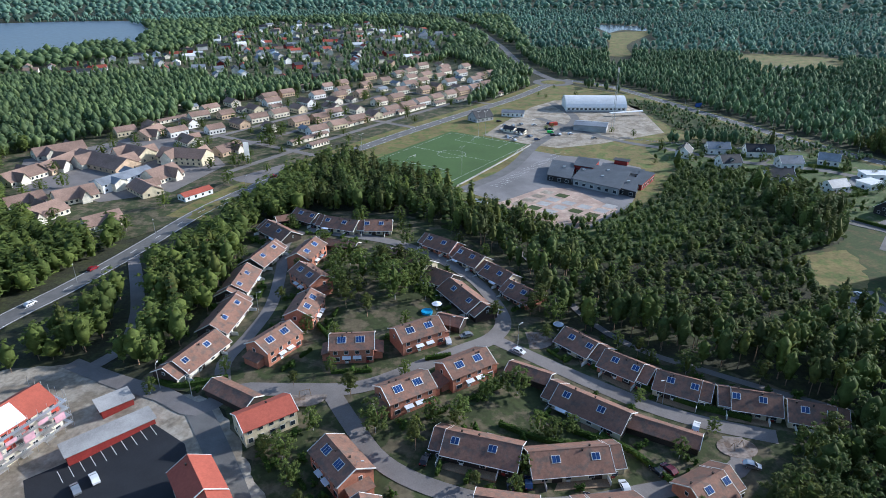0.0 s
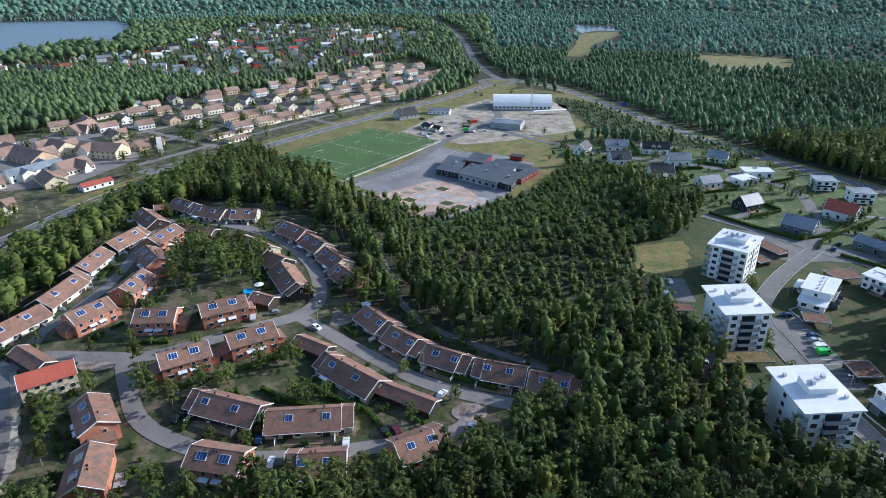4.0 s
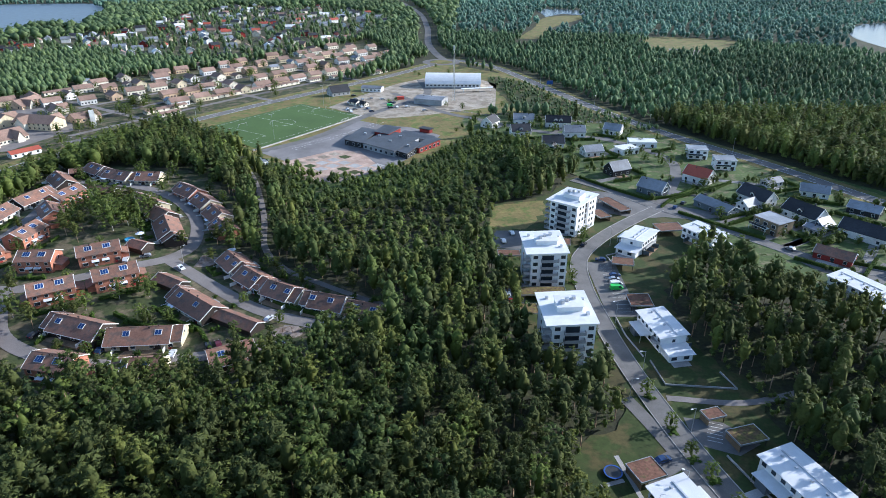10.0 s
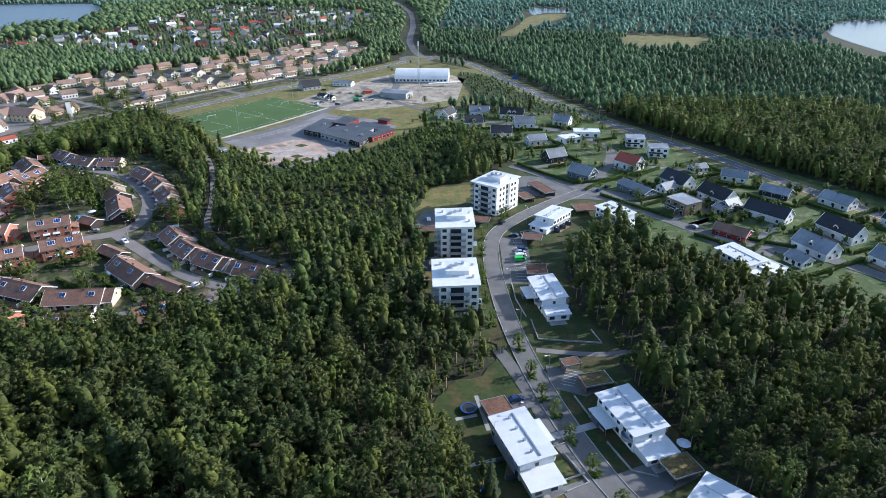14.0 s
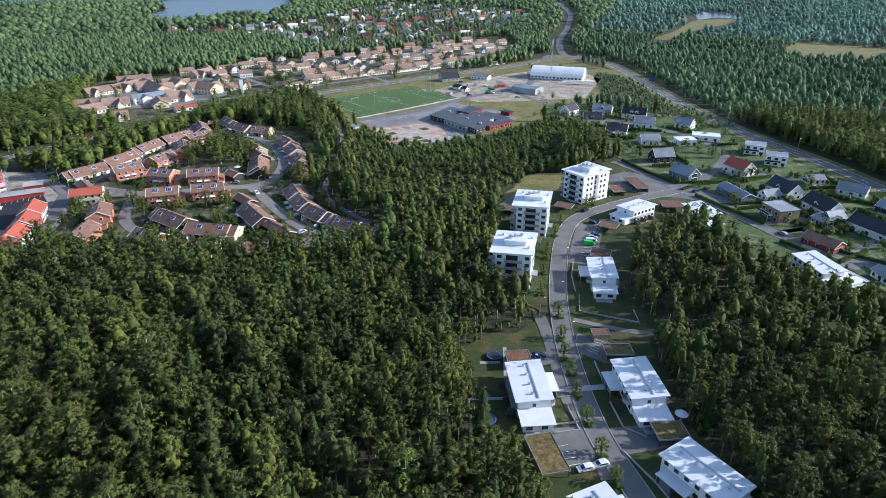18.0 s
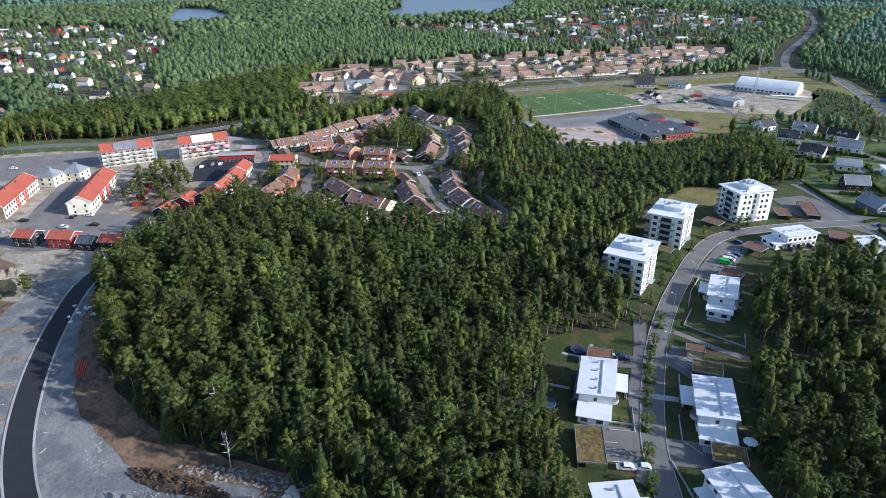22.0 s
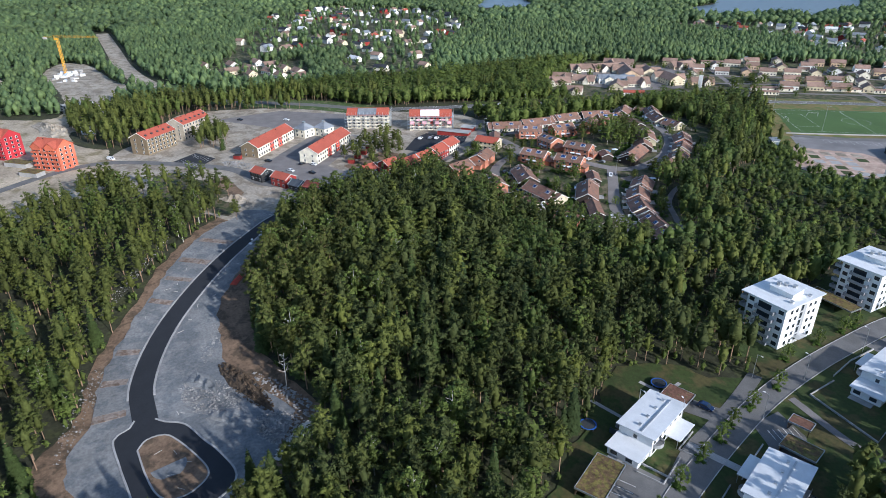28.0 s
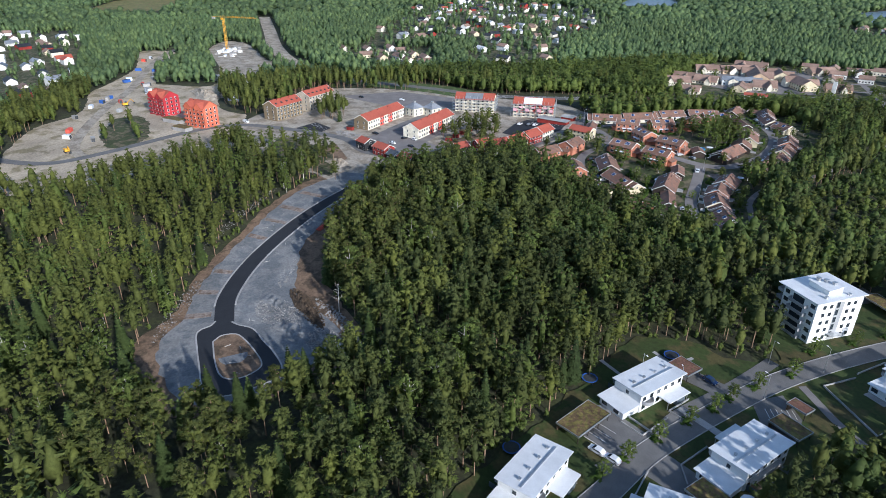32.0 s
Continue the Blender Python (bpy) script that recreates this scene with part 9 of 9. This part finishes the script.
KINDS = ("pine", "spruce", "birch")
LEAVES = {"pine": NEEDLE, "spruce": SPRUCE, "birch": LEAF}
WOODLEAVES = {"pine": WOODNEEDLE, "spruce": WOODSPRUCE, "birch": WOODLEAF}
TREE_LABEL = {"pine": "tall Scots pine with a bare trunk and clumped crown", "spruce": "dark narrow spruce with drooping branches", "birch": "leafy light green birch with a pale trunk"}
_models = {}
for _k in KINDS:
    for _s in range(3):
        _V, _F = crown(_k, 11 + _s * 7, 900, 0.02 if _k != "birch" else 0.021)
        _me = bpy.data.meshes.new("crown")
        _me.from_pydata(_V.tolist(), [], _F.tolist())
        _me.materials.append(LEAVES[_k])
        _models[_k, _s] = (_me, trunk_geo(_k, _s).mesh("trunk", BIRCHBARK if _k == "birch" else BARK))


_V, _F = crown("birch", 91, 110, 0.05)
BUSHMESH = bpy.data.meshes.new("leaves")
BUSHMESH.from_pydata(_V.tolist(), [], _F.tolist())
BUSHMESH.materials.append(HEDGE)


def tree(kind, x, y, h, wide=1.0, turn=0.0, variant=0, name=None, label="", group="trees of the wood"):
    """One tree as a thing of its own: trunk and crown."""
    root = new(name or {"pine": "pine_tree", "spruce": "spruce_tree", "birch": "birch_tree"}[kind])
    root.matrix_basis = Matrix.Translation((x, y, ground_z(x, y))) @ Euler((0, 0, turn)).to_matrix().to_4x4()
    tagged(root, label or TREE_LABEL[kind], "tree", group)
    cr, tr = _models[kind, variant]
    scale = Matrix.Diagonal((h * wide, h * wide, h, 1))
    part("trunk", tr, None, root, m=Matrix.Diagonal((h, h, h, 1)))
    part("crown", cr, None, root, m=scale)
    return root


ROADS = [(WROAD, 12), (NROAD, 15), (EROAD, 15), (WESTROAD, 13), (NEWROAD, 7), (LOOP, 7), (FLATROAD, 6), (VILLAROAD, 6), (RINGROAD, 6), (FOOTPATH, 2.6), (WESTLANE, 5), (SIDEPATH, 3), (ORANGEROAD, 6), (SCHOOLROAD, 6), (SITEROAD, 7), ([(-228, 110), (-196, 205), (-180, 255), (-168, 300), (-152, 340)], 13), ([(60, 684), (84, 684)], 30)]
CLEARED = [SITECRANE, ESTATE, ORANGE, SITEEDGE, FLATS, VILLAS, SCHOOL, VILLAGE, SUBURB, SUBURBWEST, ROWWEST, SITEWEST, LAKE, LAKEARM, POND, EASTLAKE, MEADOW, FIELDFAR, MEADOWEAST, SCRUB, SLOPE]
CLEARED += [[(x * k, y * k) for x, y in poly] for poly in (LAKEARM, POND, EASTLAKE, MEADOW) for k in (0.95, 0.90)]
CLEARED += [[(200 + (x - 200) * k, -60 + (y + 60) * k) for x, y in poly] for poly in (ROWWEST, SUBURBWEST, LAKEARM, FIELDFAR) for k in (0.97, 0.94)] + [SUBURBSOUTH]


def spots(x0, x1, y0, y1, step, seed):
    """Tree places on a shaken grid outside all clearings and roads."""
    rng = np.random.default_rng(seed)
    X, Y = np.meshgrid(np.arange(x0, x1, step), np.arange(y0, y1, step))
    X = (X + rng.uniform(-0.42, 0.42, X.shape) * step).ravel()
    Y = (Y + rng.uniform(-0.42, 0.42, Y.shape) * step).ravel()
    keep = np.ones(X.shape, bool)
    for poly in CLEARED:
        keep &= ~inside(poly, X, Y)
    for k, poly in enumerate(GROVES):
        keep |= inside(poly, X, Y) & (rng.random(X.shape) < (0.16 if k in (0, 4) else 0.8))
    for line, gap in ROADS:
        keep &= near_line(line, X, Y) > gap
    return X[keep], Y[keep]


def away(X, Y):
    """Distance of places from the camera's flight line, on plan."""
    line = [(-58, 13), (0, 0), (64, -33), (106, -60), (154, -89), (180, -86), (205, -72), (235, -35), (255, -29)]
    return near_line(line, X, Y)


def heights(X, Y, rng):
    """Taller on the hill in the middle, uneven everywhere."""
    hill = np.exp(-(((X - 20) / 75) ** 2 + ((Y - 45) / 70) ** 2))
    young = np.where(inside([(-6, 282), (10, 262), (40, 262), (112, 318), (116, 262), (86, 206), (52, 180), (12, 216), (-4, 250)], X, Y), 0.46, 1.0)
    return young * (14.5 + 5.0 * hill) * rng.uniform(0.68, 1.22, X.shape)


def species(X, Y, rng):
    """0 pine, 1 spruce, 2 leafy: pines on the hill, leafy trees along the old roads and round the estate."""
    g = np.sin(X * 0.05 + 2.0) * np.cos(Y * 0.043) + 0.5 * np.sin(X * 0.13 - Y * 0.09)
    r = rng.random(X.shape)
    s = np.zeros(X.shape, int)
    leafy = np.where((X < -124) & (Y > 100), 0.85, np.where((Y > 255) | ((X > 20) & (Y > 165)) | ((Y > 78) & (X < 70)), 0.45, 0.13 + 0.10 * np.clip(g, -1, 1)))
    s[r > 1.0 - leafy] = 2
    dark = np.where(near_line(LOOP, X, Y) < 16, 0.5, np.where((X > 40) & (X < 135) & (Y < 60), 0.16, 0.05))
    s[r < dark] = 1
    return s


def joined(name, X, Y, Hh, S, tufts, size, label, trunks=True, wide=1.0):
    """Many trees of a wood in one mesh of stuff per kind."""
    rng = np.random.default_rng(len(X))
    # more tone south, west and east, some on the slope, least on the hill
    bright = np.where((Y < -34) | (X < -120), 0.42, np.where((X > 200) & (Y > 60), 0.35, np.where(inside(SLOPE, X, Y), 0.2, 0.0)))
    for k, kind in enumerate(KINDS):
        sel = np.where(S == k)[0]
        if not len(sel):
            continue
        models = [crown(kind, 101 + i, tufts, size) for i in range(6)]
        VV, FF, TT, base = [], [], [], 0
        for i in sel:
            V, F = models[int(rng.integers(6))]
            TT.append(np.full(len(V), bright[i] + (1 - bright[i]) * rng.uniform(0, 1) ** 2.2))
            a, h, w = rng.uniform(0, math.tau), Hh[i], max(Hh[i], 12.5) * rng.uniform(0.95, 1.35) * wide
            if k == 2 and X[i] < -120 and Y[i] > 90:
                h, w = 0.88 * h, 1.3 * w
            c, s = math.cos(a), math.sin(a)
            Q = np.empty_like(V)
            Q[:, 0], Q[:, 1] = X[i] + w * (c * V[:, 0] - s * V[:, 1]), Y[i] + w * (s * V[:, 0] + c * V[:, 1])
            Q[:, 2] = ground_z(X[i], Y[i]) + h * V[:, 2]
            VV.append(Q)
            FF.append(F + base)
            base += len(V)
        stuff_mesh(name, np.concatenate(VV), np.concatenate(FF), WOODLEAVES[kind], label, "trees", np.concatenate(TT))
    if trunks:
        T = np.array([(math.cos(i * math.tau / 4), math.sin(i * math.tau / 4)) for i in range(4)])
        VV, FF, base = [], [], 0
        for x, y, h in zip(X, Y, Hh):
            z = ground_z(x, y)
            r0 = 0.0125 * h
            lo = np.c_[x + T[:, 0] * r0, y + T[:, 1] * r0, np.full(4, z - 0.3)]
            hi = np.c_[x + T[:, 0] * r0 * 0.4, y + T[:, 1] * r0 * 0.4, np.full(4, z + h * 0.8)]
            VV.append(np.r_[lo, hi])
            FF.append(np.array([(i, (i + 1) % 4, 4 + (i + 1) % 4, 4 + i) for i in range(4)]) + base)
            base += 8
        stuff_mesh(name + "_trunks", np.concatenate(VV), np.concatenate(FF), BARK, "bare brown trunks inside the wood", "tree trunks")


def stuff_mesh(name, V, F, material, label, category, tone=None):
    me = bpy.data.meshes.new(name)
    k = F.shape[1]
    me.vertices.add(len(V))
    me.vertices.foreach_set("co", V.astype(np.float32).ravel())
    me.loops.add(F.size)
    me.loops.foreach_set("vertex_index", F.astype(np.int32).ravel())
    me.polygons.add(len(F))
    me.polygons.foreach_set("loop_start", np.arange(0, F.size, k, dtype=np.int32))
    me.update(calc_edges=True)
    me.validate()
    if tone is not None:
        me.attributes.new("tone", "FLOAT", "POINT").data.foreach_set("value", tone.astype(np.float32))
    me.materials.append(material)
    return tagged(new(name, me), label, category, kind="stuff")


def plant_woods():
    rng = np.random.default_rng(3)
    X, Y = spots(-330, 420, -230, 430, 5.05, 1)
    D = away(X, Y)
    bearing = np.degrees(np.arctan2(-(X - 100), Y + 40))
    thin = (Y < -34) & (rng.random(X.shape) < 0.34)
    # aside: places outside the camera's view, planted thinner and built coarser
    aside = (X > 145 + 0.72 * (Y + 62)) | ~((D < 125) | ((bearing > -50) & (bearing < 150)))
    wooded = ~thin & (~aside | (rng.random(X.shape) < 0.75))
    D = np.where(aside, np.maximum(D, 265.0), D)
    X, Y, D = X[wooded], Y[wooded], D[wooded]
    Hh, S = heights(X, Y, rng), species(X, Y, rng)
    # single trees: the nearest of each kind to the flight line
    lone = np.zeros(X.shape, bool)
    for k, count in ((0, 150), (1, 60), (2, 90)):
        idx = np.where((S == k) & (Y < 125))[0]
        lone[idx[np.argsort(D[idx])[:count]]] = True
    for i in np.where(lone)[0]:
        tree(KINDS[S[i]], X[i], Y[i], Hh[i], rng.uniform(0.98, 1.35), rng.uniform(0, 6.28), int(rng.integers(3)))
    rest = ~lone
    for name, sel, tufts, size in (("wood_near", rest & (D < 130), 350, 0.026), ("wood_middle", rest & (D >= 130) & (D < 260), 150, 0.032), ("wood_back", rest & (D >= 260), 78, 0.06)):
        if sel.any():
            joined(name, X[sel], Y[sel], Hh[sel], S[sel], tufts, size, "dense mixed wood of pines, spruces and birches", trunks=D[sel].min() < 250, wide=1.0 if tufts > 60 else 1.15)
    # undergrowth along the clearings
    U, W = np.meshgrid(np.arange(-90, 200, 2.6), np.arange(-85, 130, 2.6))
    U, W = (U + rng.uniform(-1.2, 1.2, U.shape)).ravel(), (W + rng.uniform(-1.2, 1.2, W.shape)).ravel()
    keep = rng.random(U.shape) < 0.6
    for poly in CLEARED:
        keep &= ~inside(poly, U, W)
    rim = np.minimum(near_line(FLATS + FLATS[:1], U, W), near_line(SITEEDGE + SITEEDGE[:1], U, W) + 2.0)
    keep &= rim < 5.0
    far_wood("undergrowth", U[keep], W[keep], rng.uniform(1.4, 4.2, keep.sum()), 1.6, 34, 0.085, rng, LEAF, "leafy undergrowth along the wood's edge", "undergrowth")
    # far woods, coarser with distance, mostly in the sector the camera sees
    for ring, (lo, hi, step, tufts, size, tall) in enumerate(((0, 900, 6.8, 38, 0.055, 13.0), (900, 1700, 14.0, 34, 0.055, 15), (1700, 4200, 36.0, 30, 0.06, 25))):
        X, Y = spots(-2600 if ring else -1000, 2200 if ring else 1000, -900 if ring else -500, 4000 if ring else 1150, step, 20 + ring)
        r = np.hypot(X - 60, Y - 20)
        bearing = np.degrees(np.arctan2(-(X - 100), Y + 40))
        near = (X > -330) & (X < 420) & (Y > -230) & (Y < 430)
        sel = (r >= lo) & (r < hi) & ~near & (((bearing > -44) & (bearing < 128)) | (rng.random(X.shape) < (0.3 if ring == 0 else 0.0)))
        X, Y = X[sel], Y[sel]
        H = tall * rng.uniform(0.7, 1.2, X.shape)
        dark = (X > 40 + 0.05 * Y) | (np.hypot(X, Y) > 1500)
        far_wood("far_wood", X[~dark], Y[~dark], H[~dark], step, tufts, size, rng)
        far_wood("far_wood", X[dark], Y[dark], H[dark] * rng.choice((0.65, 0.8, 0.95), dark.sum()), step * 0.6, tufts, size, rng, FARWOODS if ring else FARSPRUCE, "distant spruce woods with haze painted into the leaf colour", spread=1.5)


def far_wood(name, X, Y, Hh, step, tufts, size, rng, leaf=None, label="distant woods of mixed trees", category="woods", spread=1.35):
    models = [crown(k, 300 + i, tufts, size) for i, k in enumerate(("birch", "birch", "birch", "birch", "pine"))]
    if not len(X):
        return
    VV, FF, TT, base = [], [], [], 0
    pick = rng.integers(0, 5, X.shape)
    turn = rng.uniform(0, math.tau, X.shape)
    for m, (V, F) in enumerate(models):
        sel = np.where(pick == m)[0]
        if not len(sel):
            continue
        x, y, h, a = X[sel], Y[sel], Hh[sel], turn[sel]
        z = np.array([ground_z(p, q) for p, q in zip(x, y)])
        w = np.maximum(h * spread, step * 3.1)
        c, s = np.cos(a), np.sin(a)
        Q = np.empty((len(sel), len(V), 3))
        Q[..., 0] = x[:, None] + w[:, None] * (c[:, None] * V[:, 0] - s[:, None] * V[:, 1])
        Q[..., 1] = y[:, None] + w[:, None] * (s[:, None] * V[:, 0] + c[:, None] * V[:, 1])
        Q[..., 2] = z[:, None] + h[:, None] * V[:, 2]
        VV.append(Q.reshape(-1, 3))
        FF.append((F[None] + (np.arange(len(sel)) * len(V))[:, None, None]).reshape(-1, 3) + base)
        TT.append(np.repeat(rng.uniform(0, 1, len(sel)) ** 1.6, len(V)))
        base += len(sel) * len(V)
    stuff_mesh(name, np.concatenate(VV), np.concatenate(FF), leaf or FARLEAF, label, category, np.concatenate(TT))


plant_woods()
yard_trees()
plant_hedges()
clutter()
gardens()
